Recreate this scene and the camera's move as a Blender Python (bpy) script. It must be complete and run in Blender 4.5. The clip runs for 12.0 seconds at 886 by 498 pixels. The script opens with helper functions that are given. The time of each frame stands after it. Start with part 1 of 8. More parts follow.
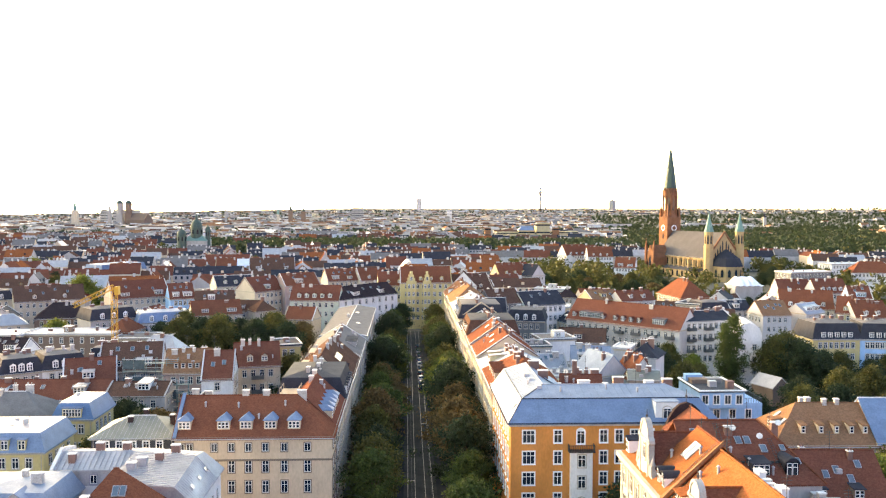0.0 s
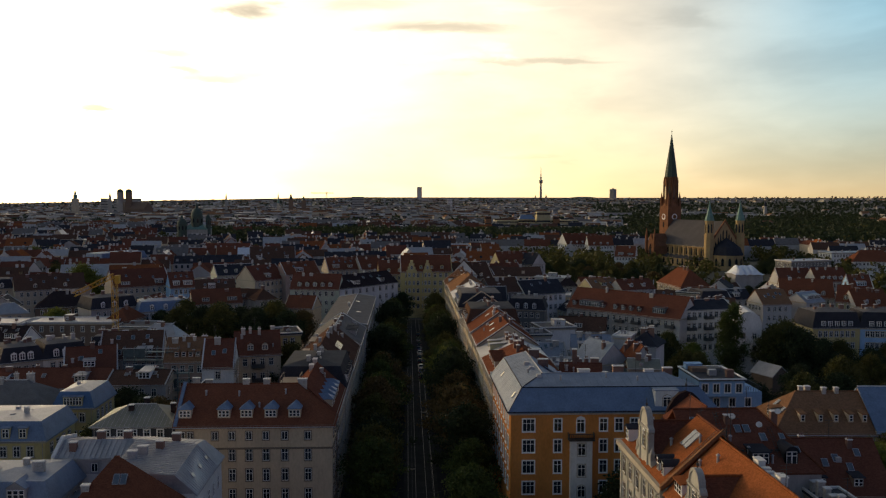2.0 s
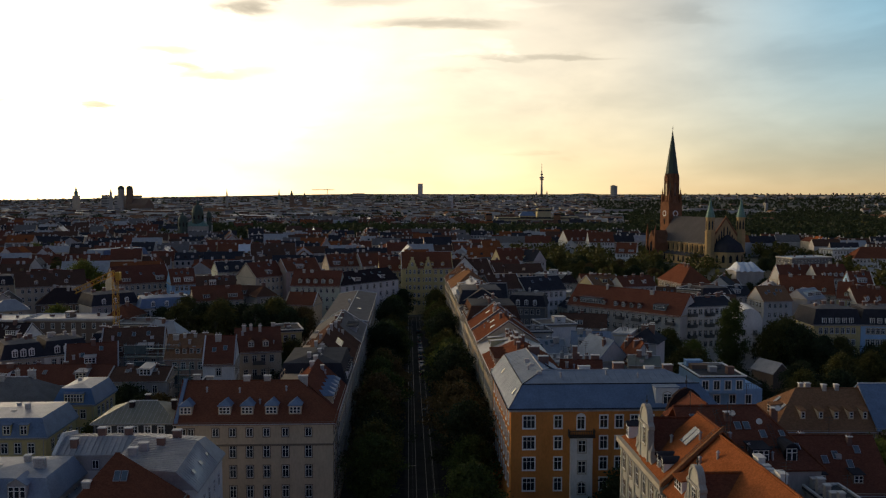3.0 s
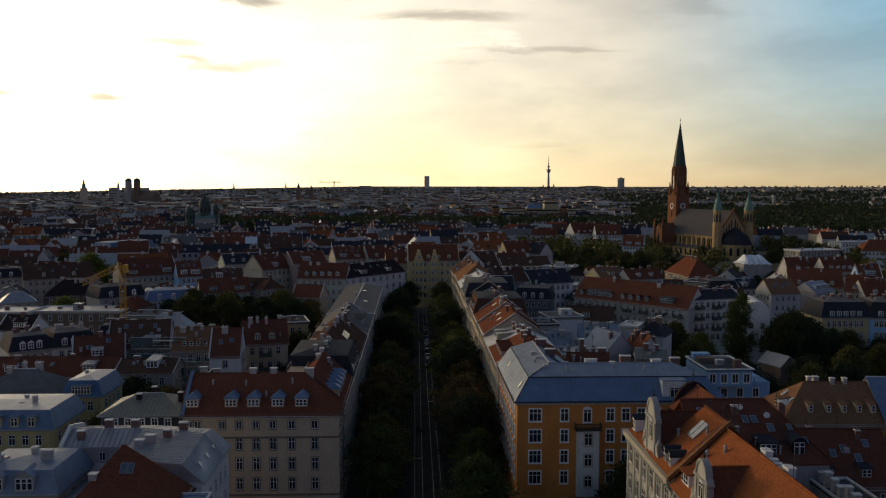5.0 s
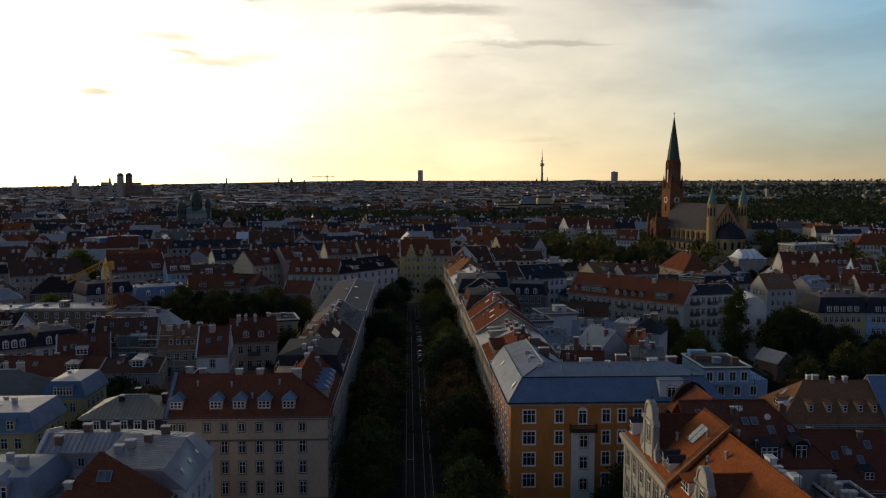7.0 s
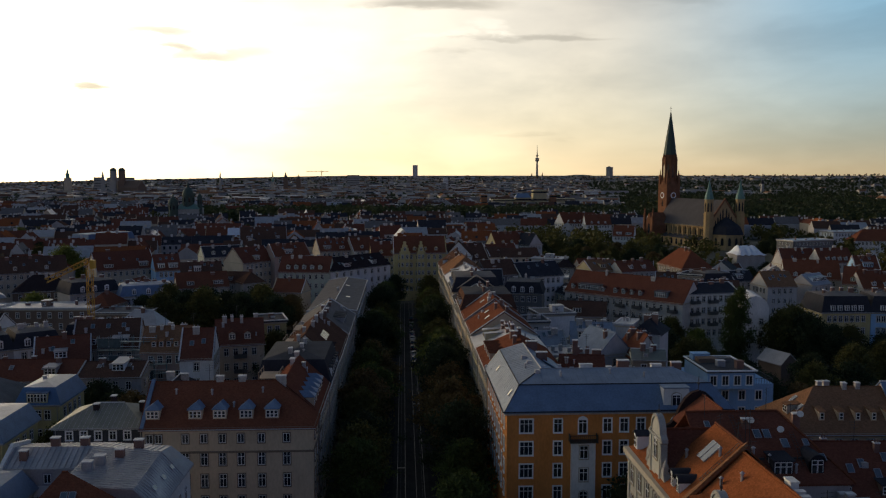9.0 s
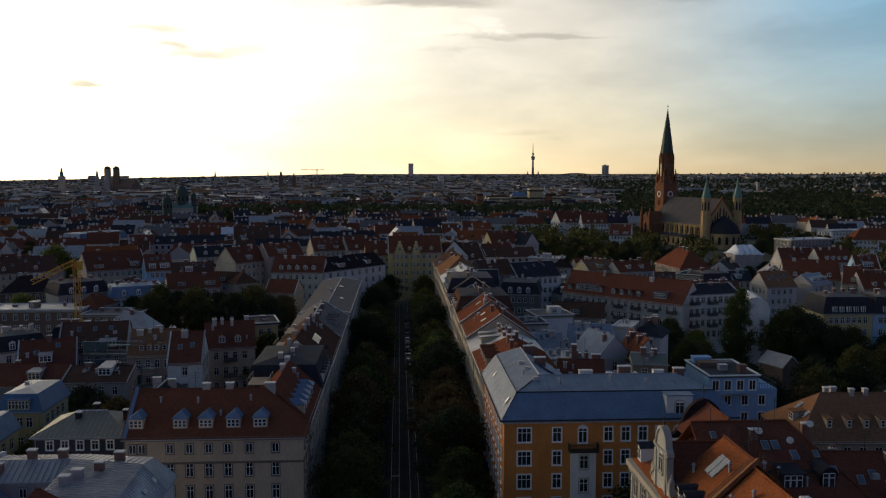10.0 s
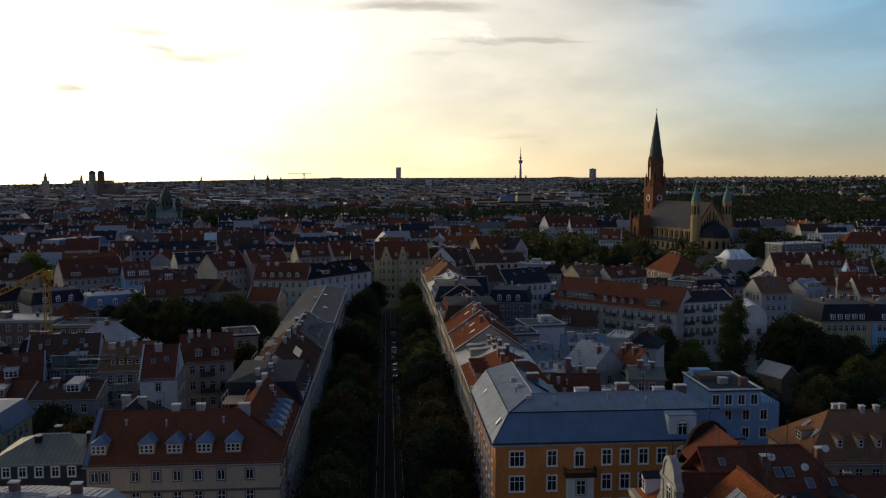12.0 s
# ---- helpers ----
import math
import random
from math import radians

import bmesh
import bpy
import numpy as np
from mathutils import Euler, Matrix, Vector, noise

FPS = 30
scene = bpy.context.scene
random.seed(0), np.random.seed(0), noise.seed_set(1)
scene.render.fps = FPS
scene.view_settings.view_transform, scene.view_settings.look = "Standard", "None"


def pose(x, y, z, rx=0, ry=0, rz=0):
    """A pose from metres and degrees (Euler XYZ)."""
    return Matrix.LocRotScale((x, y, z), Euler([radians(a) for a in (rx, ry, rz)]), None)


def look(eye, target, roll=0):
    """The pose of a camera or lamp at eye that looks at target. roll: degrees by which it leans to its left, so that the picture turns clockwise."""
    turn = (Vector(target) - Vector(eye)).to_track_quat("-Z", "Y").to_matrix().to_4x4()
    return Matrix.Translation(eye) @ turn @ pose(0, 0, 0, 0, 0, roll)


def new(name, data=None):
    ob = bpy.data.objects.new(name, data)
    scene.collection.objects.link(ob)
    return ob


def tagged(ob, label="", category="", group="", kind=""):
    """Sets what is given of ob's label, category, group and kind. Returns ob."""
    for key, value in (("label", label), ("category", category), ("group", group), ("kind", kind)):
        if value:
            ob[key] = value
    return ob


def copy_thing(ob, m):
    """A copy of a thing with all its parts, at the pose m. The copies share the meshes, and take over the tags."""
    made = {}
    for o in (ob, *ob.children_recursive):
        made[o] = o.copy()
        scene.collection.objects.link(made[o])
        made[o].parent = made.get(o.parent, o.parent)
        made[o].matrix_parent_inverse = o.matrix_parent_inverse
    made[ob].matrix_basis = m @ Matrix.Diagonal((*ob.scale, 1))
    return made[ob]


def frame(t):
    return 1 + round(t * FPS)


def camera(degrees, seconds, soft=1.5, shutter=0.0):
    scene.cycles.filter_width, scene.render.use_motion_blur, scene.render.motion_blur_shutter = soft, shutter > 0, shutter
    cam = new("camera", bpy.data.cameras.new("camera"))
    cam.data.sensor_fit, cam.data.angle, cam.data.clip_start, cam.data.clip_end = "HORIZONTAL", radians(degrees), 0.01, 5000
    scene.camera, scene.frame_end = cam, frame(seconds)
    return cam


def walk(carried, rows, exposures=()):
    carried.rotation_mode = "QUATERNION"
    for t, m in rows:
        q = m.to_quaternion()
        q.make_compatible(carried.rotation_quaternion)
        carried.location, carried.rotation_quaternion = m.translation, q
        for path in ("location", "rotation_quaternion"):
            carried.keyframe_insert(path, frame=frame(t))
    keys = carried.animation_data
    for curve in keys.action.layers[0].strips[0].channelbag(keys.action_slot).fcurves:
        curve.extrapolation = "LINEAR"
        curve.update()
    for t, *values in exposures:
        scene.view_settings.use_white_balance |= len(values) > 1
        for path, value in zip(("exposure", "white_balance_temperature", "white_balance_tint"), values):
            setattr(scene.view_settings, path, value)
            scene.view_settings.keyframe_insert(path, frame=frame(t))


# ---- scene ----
cam = camera(56.0, 12.0, 1.2)
PATH = [
    (0, (-0.816, -1.274, 54.092), (-0.73, 0.722, 53.996), 0.1),
    (0.5, (-0.745, -1.189, 54.068), (-0.66, 0.806, 53.965), 0.1),
    (1, (-0.746, -1.259, 54.12), (-0.66, 0.736, 54.008), 0.1),
    (1.5, (-0.714, -1.179, 54.15), (-0.628, 0.815, 54.032), 0.1),
    (2, (-0.764, -1.145, 54.101), (-0.679, 0.85, 53.978), 0.1),
    (2.5, (-0.737, -1.119, 54.193), (-0.655, 0.876, 54.065), 0.1),
    (3, (-0.7, -1.173, 54.159), (-0.617, 0.821, 54.028), 0.1),
    (5, (-0.623, -0.784, 54.16), (-0.556, 1.209, 54.011), 0.1),
    (5.5, (-0.546, -0.164, 54.224), (-0.476, 1.829, 54.071), 0.0),
    (6, (-0.313, 0.7, 54.184), (-0.24, 2.692, 54.029), 0.0),
    (6.5, (-0.239, 1.68, 54.288), (-0.16, 3.672, 54.129), 0.0),
    (7, (-0.06, 3.03, 54.314), (0.022, 5.022, 54.151), 0.0),
    (9, (0.634, 10.159, 54.529), (0.728, 12.149, 54.354), -0.0),
    (9.5, (0.822, 12.443, 54.649), (0.92, 14.433, 54.471), -0.0),
    (10, (0.996, 14.712, 54.724), (1.1, 16.701, 54.545), -0.0),
    (10.5, (1.159, 17.216, 54.746), (1.267, 19.205, 54.566), -0.0),
    (11, (1.329, 19.414, 54.977), (1.447, 21.403, 54.801), -0.1),
    (11.5, (1.464, 21.269, 54.905), (1.592, 23.258, 54.731), -0.1),
    (12, (1.626, 22.647, 54.946), (1.759, 24.635, 54.776), -0.1),
]
EXPOSURES = [(0.0, 2.4, 9300, 13), (0.5, 1.42, 9150, 13), (1.0, 0.38, 8800, 13), (1.5, -0.4, 8400, 13), (2.0, -0.74, 8100, 14), (2.5, -0.89, 7850, 14), (3.0, -0.98, 7700, 14), (5.0, -1.11, 7400, 14), (7.0, -1.16, 7200, 14), (12.0, -1.12, 6800, 14)]
walk(cam, [(t, look(eye, target, roll)) for t, eye, target, roll in PATH], EXPOSURES)

# ---- world, sun ----
SUN_AZ, SUN_EL = -44.0, 7.0
VEIL = 9.6
world = bpy.data.worlds.new("evening_sky")
world.use_nodes = True
scene.world = world
wt = world.node_tree
wt.nodes.clear()


def wnode(kind, **kw):
    n = wt.nodes.new(kind)
    for k, v in kw.items():
        n.inputs[k].default_value = v
    return n


sky = wt.nodes.new("ShaderNodeTexSky")
sky.sky_type = "NISHITA"
sky.sun_disc = False
sky.sun_elevation = radians(SUN_EL)
sky.sun_rotation = radians(SUN_AZ)
sky.altitude, sky.air_density, sky.dust_density, sky.ozone_density = 500, 1.2, 0.6, 3.5
sd = Vector((math.sin(radians(SUN_AZ)) * math.cos(radians(SUN_EL)), math.cos(radians(SUN_AZ)) * math.cos(radians(SUN_EL)), math.sin(radians(SUN_EL))))


def wmath(op, a, b=None, c=None):
    n = wt.nodes.new("ShaderNodeMath")
    n.operation = op
    for i, v in enumerate((a, b, c)):
        if v is not None:
            if isinstance(v, (int, float)):
                n.inputs[i].default_value = v
            else:
                wt.links.new(v, n.inputs[i])
    return n.outputs[0]


# a veil of thin high cloud, which scatters the low sun's light forwards (Henyey-Greenstein), torn into streaks
coords = wt.nodes.new("ShaderNodeTexCoord")
dot = wt.nodes.new("ShaderNodeVectorMath")
dot.operation = "DOT_PRODUCT"
dot.inputs[1].default_value = sd
wt.links.new(coords.outputs["Generated"], dot.inputs[0])
G = 0.52
base = wmath("MULTIPLY_ADD", dot.outputs["Value"], -2 * G, 1 + G * G)
phase = wmath("ADD", wmath("DIVIDE", 1 - G * G, wmath("POWER", base, 1.5)), 0.09)


def streaks(scale, seed, lo, hi, detail=8.0, rough=0.55):
    mp = wt.nodes.new("ShaderNodeMapping")
    mp.inputs["Scale"].default_value, mp.inputs["Location"].default_value = scale, (seed, seed * 0.7, 0)
    wt.links.new(coords.outputs["Generated"], mp.inputs["Vector"])
    n = wnode("ShaderNodeTexNoise", Scale=1.0, Detail=detail, Roughness=rough, Distortion=0.3)
    wt.links.new(mp.outputs[0], n.inputs["Vector"])
    r = wt.nodes.new("ShaderNodeMapRange")
    r.interpolation_type = "SMOOTHSTEP"
    r.inputs["From Min"].default_value, r.inputs["From Max"].default_value = lo, hi
    wt.links.new(n.outputs["Fac"], r.inputs["Value"])
    return r.outputs[0]


veil = wmath("MULTIPLY_ADD", streaks((2.5, 2.5, 9.0), 3.1, 0.3, 0.7), 0.24, 0.87)
veil = wmath("MULTIPLY", veil, wmath("MULTIPLY_ADD", streaks((6.0, 6.0, 15.0), 5.2, 0.36, 0.66, 5.0, 0.5), 0.2, 0.9))
dark = wmath("MULTIPLY_ADD", streaks((5.0, 5.0, 30.0), 7.7, 0.6, 0.74), -0.16, 1.0)

# a few flat grey clouds low in the west: bearing and height as tangents, half length, half depth, density
split = wt.nodes.new("ShaderNodeSeparateXYZ")
wt.links.new(coords.outputs["Generated"], split.inputs[0])
ahead = wmath("MAXIMUM", split.outputs[1], 0.05)
ragged = streaks((9.0, 9.0, 40.0), 1.3, 0.25, 0.75)
fray = wmath("MULTIPLY_ADD", ragged, 0.07, -0.035)
east = wmath("ADD", wmath("DIVIDE", split.outputs[0], ahead), fray)
tall = wmath("MULTIPLY_ADD", fray, 0.22, wmath("DIVIDE", split.outputs[2], ahead))
for u0, v0, su, sv, k in ((0.051, 0.203, 0.075, 0.0085, 0.4), (0.185, 0.165, 0.065, 0.0042, 0.27), (0.11, 0.160, 0.035, 0.0034, 0.22), (0.058, 0.161, 0.02, 0.0025, 0.12), (0.13, 0.1675, 0.018, 0.0055, -0.18), (0.105, 0.1665, 0.016, 0.005, -0.17), (0.062, 0.1665, 0.016, 0.005, -0.12), (0.03, 0.164, 0.014, 0.004, -0.08), (-0.174, 0.221, 0.036, 0.008, 0.5), (-0.356, 0.106, 0.028, 0.005, 0.62), (-0.225, 0.140, 0.05, 0.007, 0.45), (-0.25, 0.152, 0.03, 0.006, 0.5), (-0.27, 0.172, 0.05, 0.005, 0.4),
                          (-0.485, 0.112, 0.03, 0.005, 0.6), (-0.03, 0.232, 0.05, 0.006, 0.2), (0.33, 0.214, 0.07, 0.012, 0.16), (0.1, 0.178, 0.04, 0.005, -0.16), (0.12, 0.226, 0.06, 0.006, -0.14)):
    du = wmath("MULTIPLY", wmath("SUBTRACT", east, u0), 1 / su)
    dv = wmath("MULTIPLY", wmath("SUBTRACT", tall, v0), 1 / sv)
    far2 = wmath("MULTIPLY_ADD", du, du, wmath("MULTIPLY", dv, dv))
    body = wmath("MULTIPLY", wmath("EXPONENT", wmath("MULTIPLY", wmath("MULTIPLY", far2, far2), -0.8)), wmath("MULTIPLY_ADD", ragged, 0.8, 0.5))
    dark = wmath("MULTIPLY", dark, wmath("MULTIPLY_ADD", body, -k, 1.0))
up_dot = wt.nodes.new("ShaderNodeVectorMath")
up_dot.operation = "DOT_PRODUCT"
up_dot.inputs[1].default_value = (0, 0, 1)
wt.links.new(coords.outputs["Generated"], up_dot.inputs[0])
rise_of = wmath("MAXIMUM", up_dot.outputs["Value"], 0.0)
# the low air is looked through at a slant, so the veil is thickest and warmest towards the horizon
slant = wmath("EXPONENT", wmath("MULTIPLY", rise_of, -3.2))
deck = wmath("MULTIPLY", wmath("SUBTRACT", rise_of, 0.19), 6.5)
deck = wmath("EXPONENT", wmath("MULTIPLY", wmath("MULTIPLY", deck, deck), -1.0))
thick = wmath("MULTIPLY_ADD", deck, 0.27, wmath("MULTIPLY_ADD", slant, 0.96, 0.09))
glow = wmath("MULTIPLY", wmath("MULTIPLY", wmath("MULTIPLY", phase, veil), thick), VEIL)
warm = wt.nodes.new("ShaderNodeMix")
warm.data_type = "RGBA"
warm.inputs[7].default_value = (1.06, 0.93, 0.66, 1)
cool = wt.nodes.new("ShaderNodeMix")
cool.data_type = "RGBA"
cool.inputs[6].default_value, cool.inputs[7].default_value = (0.20, 0.99, 1.60, 1), (1.08, 1.01, 0.80, 1)
toward = wt.nodes.new("ShaderNodeMapRange")
toward.interpolation_type = "SMOOTHSTEP"
toward.inputs["From Min"].default_value, toward.inputs["From Max"].default_value = 0.26, 0.58
wt.links.new(dot.outputs["Value"], toward.inputs["Value"])
wt.links.new(toward.outputs[0], cool.inputs[0])
wt.links.new(cool.outputs[2], warm.inputs[6])
wt.links.new(wmath("POWER", slant, 1.8), warm.inputs[0])
veil_col = wt.nodes.new("ShaderNodeVectorMath")
veil_col.operation = "SCALE"
# dust near the ground dims and yellows what comes through it
dust = wt.nodes.new("ShaderNodeMix")
dust.data_type = "RGBA"
dust.inputs[6].default_value, dust.inputs[7].default_value = (1, 1, 1, 1), (0.98, 0.90, 0.79, 1)
wt.links.new(wmath("EXPONENT", wmath("MULTIPLY", rise_of, -17.0)), dust.inputs[0])
dusty = wt.nodes.new("ShaderNodeVectorMath")
dusty.operation = "MULTIPLY"
wt.links.new(warm.outputs[2], dusty.inputs[0])
wt.links.new(dust.outputs[2], dusty.inputs[1])
wt.links.new(dusty.outputs[0], veil_col.inputs[0])
wt.links.new(glow, veil_col.inputs["Scale"])
nis = wt.nodes.new("ShaderNodeVectorMath")
nis.operation = "MULTIPLY"
wt.links.new(sky.outputs[0], nis.inputs[0])
# away from the sun the unseen sky is tinted lilac to colour the shade
dusk = wt.nodes.new("ShaderNodeMix")
dusk.data_type = "RGBA"
dusk.inputs[6].default_value, dusk.inputs[7].default_value = (1.56, 0.73, 1.24, 1), (0.78, 0.94, 1.20, 1)
behind = wt.nodes.new("ShaderNodeMapRange")
behind.interpolation_type = "SMOOTHSTEP"
behind.inputs["From Min"].default_value, behind.inputs["From Max"].default_value = -0.25, 0.28
wt.links.new(dot.outputs["Value"], behind.inputs["Value"])
wt.links.new(behind.outputs[0], dusk.inputs[0])
wt.links.new(dusk.outputs[2], nis.inputs[1])
total = wt.nodes.new("ShaderNodeVectorMath")
wt.links.new(nis.outputs[0], total.inputs[0])
wt.links.new(veil_col.outputs[0], total.inputs[1])
shaded = wt.nodes.new("ShaderNodeVectorMath")
shaded.operation = "SCALE"
wt.links.new(total.outputs[0], shaded.inputs[0])
wt.links.new(dark, shaded.inputs["Scale"])
back = wnode("ShaderNodeBackground", Strength=0.11)
out = wt.nodes.new("ShaderNodeOutputWorld")
wt.links.new(shaded.outputs[0], back.inputs["Color"])
wt.links.new(back.outputs[0], out.inputs["Surface"])

sun_data = bpy.data.lights.new("sun", "SUN")
sun_data.energy, sun_data.angle, sun_data.color = 1.45, radians(3.0), (1.0, 0.75, 0.47)
sun = new("sun", sun_data)
sun.matrix_world = look(sd * 400 + Vector((0, 300, 0)), Vector((0, 300, 0)))

# ---- materials ----
M = {}


def material(name, color, rough=0.85, metal=0.0, scale=0.6, vary=0.25, fine=6.0, bump=0.15, per="", spec=0.5, streak=1.0):
    """A surface with broad stains, fine grain and a little relief; per: "object" or "island" shifts each piece's tone."""
    m = bpy.data.materials.new(name)
    m.use_nodes = True
    t = m.node_tree
    b = t.nodes["Principled BSDF"]
    b.inputs["Roughness"].default_value, b.inputs["Metallic"].default_value = rough, metal
    b.inputs["Specular IOR Level"].default_value = spec
    geo = t.nodes.new("ShaderNodeNewGeometry")
    n1, n2 = t.nodes.new("ShaderNodeTexNoise"), t.nodes.new("ShaderNodeTexNoise")
    n1.inputs["Scale"].default_value, n1.inputs["Detail"].default_value = scale, 5
    n2.inputs["Scale"].default_value, n2.inputs["Detail"].default_value = fine, 4
    mp = t.nodes.new("ShaderNodeMapping")
    mp.inputs["Scale"].default_value = (1, 1, streak)
    t.links.new(geo.outputs["Position"], mp.inputs["Vector"])
    for n in (n1, n2):
        t.links.new(mp.outputs[0], n.inputs["Vector"])
    add = t.nodes.new("ShaderNodeMath")
    add.operation = "MULTIPLY_ADD"
    t.links.new(n1.outputs["Fac"], add.inputs[0])
    add.inputs[1].default_value = 1.3
    t.links.new(n2.outputs["Fac"], add.inputs[2])
    ramp = t.nodes.new("ShaderNodeMapRange")
    ramp.inputs["From Min"].default_value, ramp.inputs["From Max"].default_value = 0.75, 1.55
    ramp.inputs["To Min"].default_value, ramp.inputs["To Max"].default_value = 1 - vary, 1 + vary
    t.links.new(add.outputs[0], ramp.inputs["Value"])
    value = ramp.outputs[0]
    if per:
        src = t.nodes.new("ShaderNodeObjectInfo").outputs["Random"] if per == "object" else geo.outputs["Random Per Island"]
        r2 = t.nodes.new("ShaderNodeMapRange")
        r2.inputs["To Min"].default_value, r2.inputs["To Max"].default_value = 0.68, 1.32
        t.links.new(src, r2.inputs["Value"])
        mul = t.nodes.new("ShaderNodeMath")
        mul.operation = "MULTIPLY"
        t.links.new(value, mul.inputs[0])
        t.links.new(r2.outputs[0], mul.inputs[1])
        value = mul.outputs[0]
    hsv = t.nodes.new("ShaderNodeHueSaturation")
    hsv.inputs["Color"].default_value = (*color, 1)
    t.links.new(value, hsv.inputs["Value"])
    t.links.new(hsv.outputs[0], b.inputs["Base Color"])
    if bump:
        bp = t.nodes.new("ShaderNodeBump")
        bp.inputs["Strength"].default_value, bp.inputs["Distance"].default_value = bump, 0.05
        t.links.new(n2.outputs["Fac"], bp.inputs["Height"])
        t.links.new(bp.outputs[0], b.inputs["Normal"])
    M[name] = m
    return m


def tiled(name, color, rough=0.8, course=0.33, vary=0.14, metal=0.0):
    """Roof covering in level courses, with a broken tone from tile to tile and lichen stains."""
    m = material(name, color, 0.85, metal, 0.25, vary, 3.0, 0.0, spec=0.0)
    t = m.node_tree
    b = t.nodes["Principled BSDF"]
    geo = t.nodes.new("ShaderNodeNewGeometry")
    mp = t.nodes.new("ShaderNodeMapping")
    mp.inputs["Scale"].default_value = (0.7, 0.7, 1.2)
    vor = t.nodes.new("ShaderNodeTexVoronoi")
    vor.inputs["Scale"].default_value = 7.0
    t.links.new(geo.outputs["Position"], mp.inputs["Vector"])
    t.links.new(mp.outputs[0], vor.inputs["Vector"])
    wave = t.nodes.new("ShaderNodeTexWave")
    wave.bands_direction, wave.wave_profile = "Z", "SAW"
    wave.inputs["Scale"].default_value = 0.314 / course * 2
    wave.inputs["Distortion"].default_value, wave.inputs["Detail"].default_value = 0.6, 1
    t.links.new(geo.outputs["Position"], wave.inputs["Vector"])
    mix = t.nodes.new("ShaderNodeMix")
    mix.data_type, mix.blend_type = "RGBA", "MULTIPLY"
    mix.inputs[0].default_value = 0.3
    t.links.new(b.inputs["Base Color"].links[0].from_socket, mix.inputs[6])
    sep = t.nodes.new("ShaderNodeSeparateColor")
    t.links.new(vor.outputs["Color"], sep.inputs[0])
    t.links.new(sep.outputs[0], mix.inputs[7])
    t.links.new(mix.outputs[2], b.inputs["Base Color"])
    bp = t.nodes.new("ShaderNodeBump")
    bp.inputs["Strength"].default_value, bp.inputs["Distance"].default_value = 0.5, 0.06
    t.links.new(wave.outputs["Fac"], bp.inputs["Height"])
    t.links.new(bp.outputs[0], b.inputs["Normal"])
    return m


WALLS = {"cream": (0.58, 0.45, 0.315), "orange": (0.68, 0.26, 0.075), "white": (0.72, 0.70, 0.67), "pale_green": (0.48, 0.50, 0.41), "yellow": (0.55, 0.45, 0.22),
         "grey": (0.40, 0.37, 0.35), "beige": (0.52, 0.44, 0.34), "pink": (0.45, 0.32, 0.27), "pale_blue": (0.31, 0.50, 0.70), "brown": (0.22, 0.15, 0.11), "sand": (0.47, 0.40, 0.24), "dull_white": (0.50, 0.475, 0.45), "umber": (0.30, 0.24, 0.185), "dark_grey": (0.19, 0.185, 0.18), "stucco": (0.44, 0.42, 0.365)}
for key, c in WALLS.items():
    material(key, tuple(0.95 * v for v in c), 0.9, vary=0.17, scale=0.35, fine=3.2, bump=0.1, streak=0.45, spec=0.05)
ROOFS = {"red_tile": (0.27, 0.10, 0.065), "orange_tile": (0.43, 0.14, 0.058), "rust_tile": (0.30, 0.108, 0.063), "brown_tile": (0.19, 0.102, 0.072), "tan_tile": (0.40, 0.205, 0.115), "dark_tile": (0.07, 0.05, 0.05)}
for key, c in ROOFS.items():
    tiled(key, tuple(0.73 * v for v in c))
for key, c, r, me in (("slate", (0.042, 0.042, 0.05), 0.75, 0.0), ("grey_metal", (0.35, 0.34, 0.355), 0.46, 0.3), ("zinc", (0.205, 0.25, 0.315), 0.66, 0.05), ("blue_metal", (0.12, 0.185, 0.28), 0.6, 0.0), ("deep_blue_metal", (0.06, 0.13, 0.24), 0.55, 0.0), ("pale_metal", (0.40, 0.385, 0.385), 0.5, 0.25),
                      ("green_metal", (0.17, 0.175, 0.145), 0.6, 0.15), ("bitumen", (0.07, 0.07, 0.075), 0.8, 0.0), ("gravel_roof", (0.17, 0.155, 0.145), 0.95, 0.0)):
    material(key, c, r, me, 0.5, 0.22, 4.0, 0.08)
for key in ("slate", "bitumen", "gravel_roof"):
    M[key].node_tree.nodes["Principled BSDF"].inputs["Specular IOR Level"].default_value = 0.03
material("brick", (0.20, 0.105, 0.08), 0.9, fine=9.0, vary=0.3)
material("chimney_plaster", (0.42, 0.38, 0.34), 0.9, vary=0.3, scale=1.5)
material("cap", (0.62, 0.60, 0.57), 0.8, vary=0.2, scale=2)
material("frame_white", (0.80, 0.79, 0.77), 0.6, vary=0.06, scale=2, bump=0.0)
material("window_surround", (0.19, 0.14, 0.10), 0.85, vary=0.15, scale=1, bump=0.05)
material("trim", (0.40, 0.35, 0.27), 0.85, vary=0.1, scale=1, bump=0.05)
material("stone_grey", (0.34, 0.32, 0.29), 0.9, vary=0.2)
material("glass", (0.02, 0.024, 0.03), 0.06, vary=0.3, scale=0.5, fine=1.0, bump=0.0, per="object", spec=0.6)
material("skylight_glass", (0.10, 0.12, 0.14), 0.05, vary=0.2, scale=0.5, fine=1.0, bump=0.0, spec=1.0)
material("copper", (0.12, 0.24, 0.20), 0.7, 0.0, 0.8, 0.3, 5.0)
material("dark_copper", (0.042, 0.072, 0.056), 0.7, 0.0, 0.8, 0.3, 5.0)
material("church_brick", (0.22, 0.10, 0.055), 0.9, vary=0.25, scale=0.3, fine=2.0, spec=0.05)
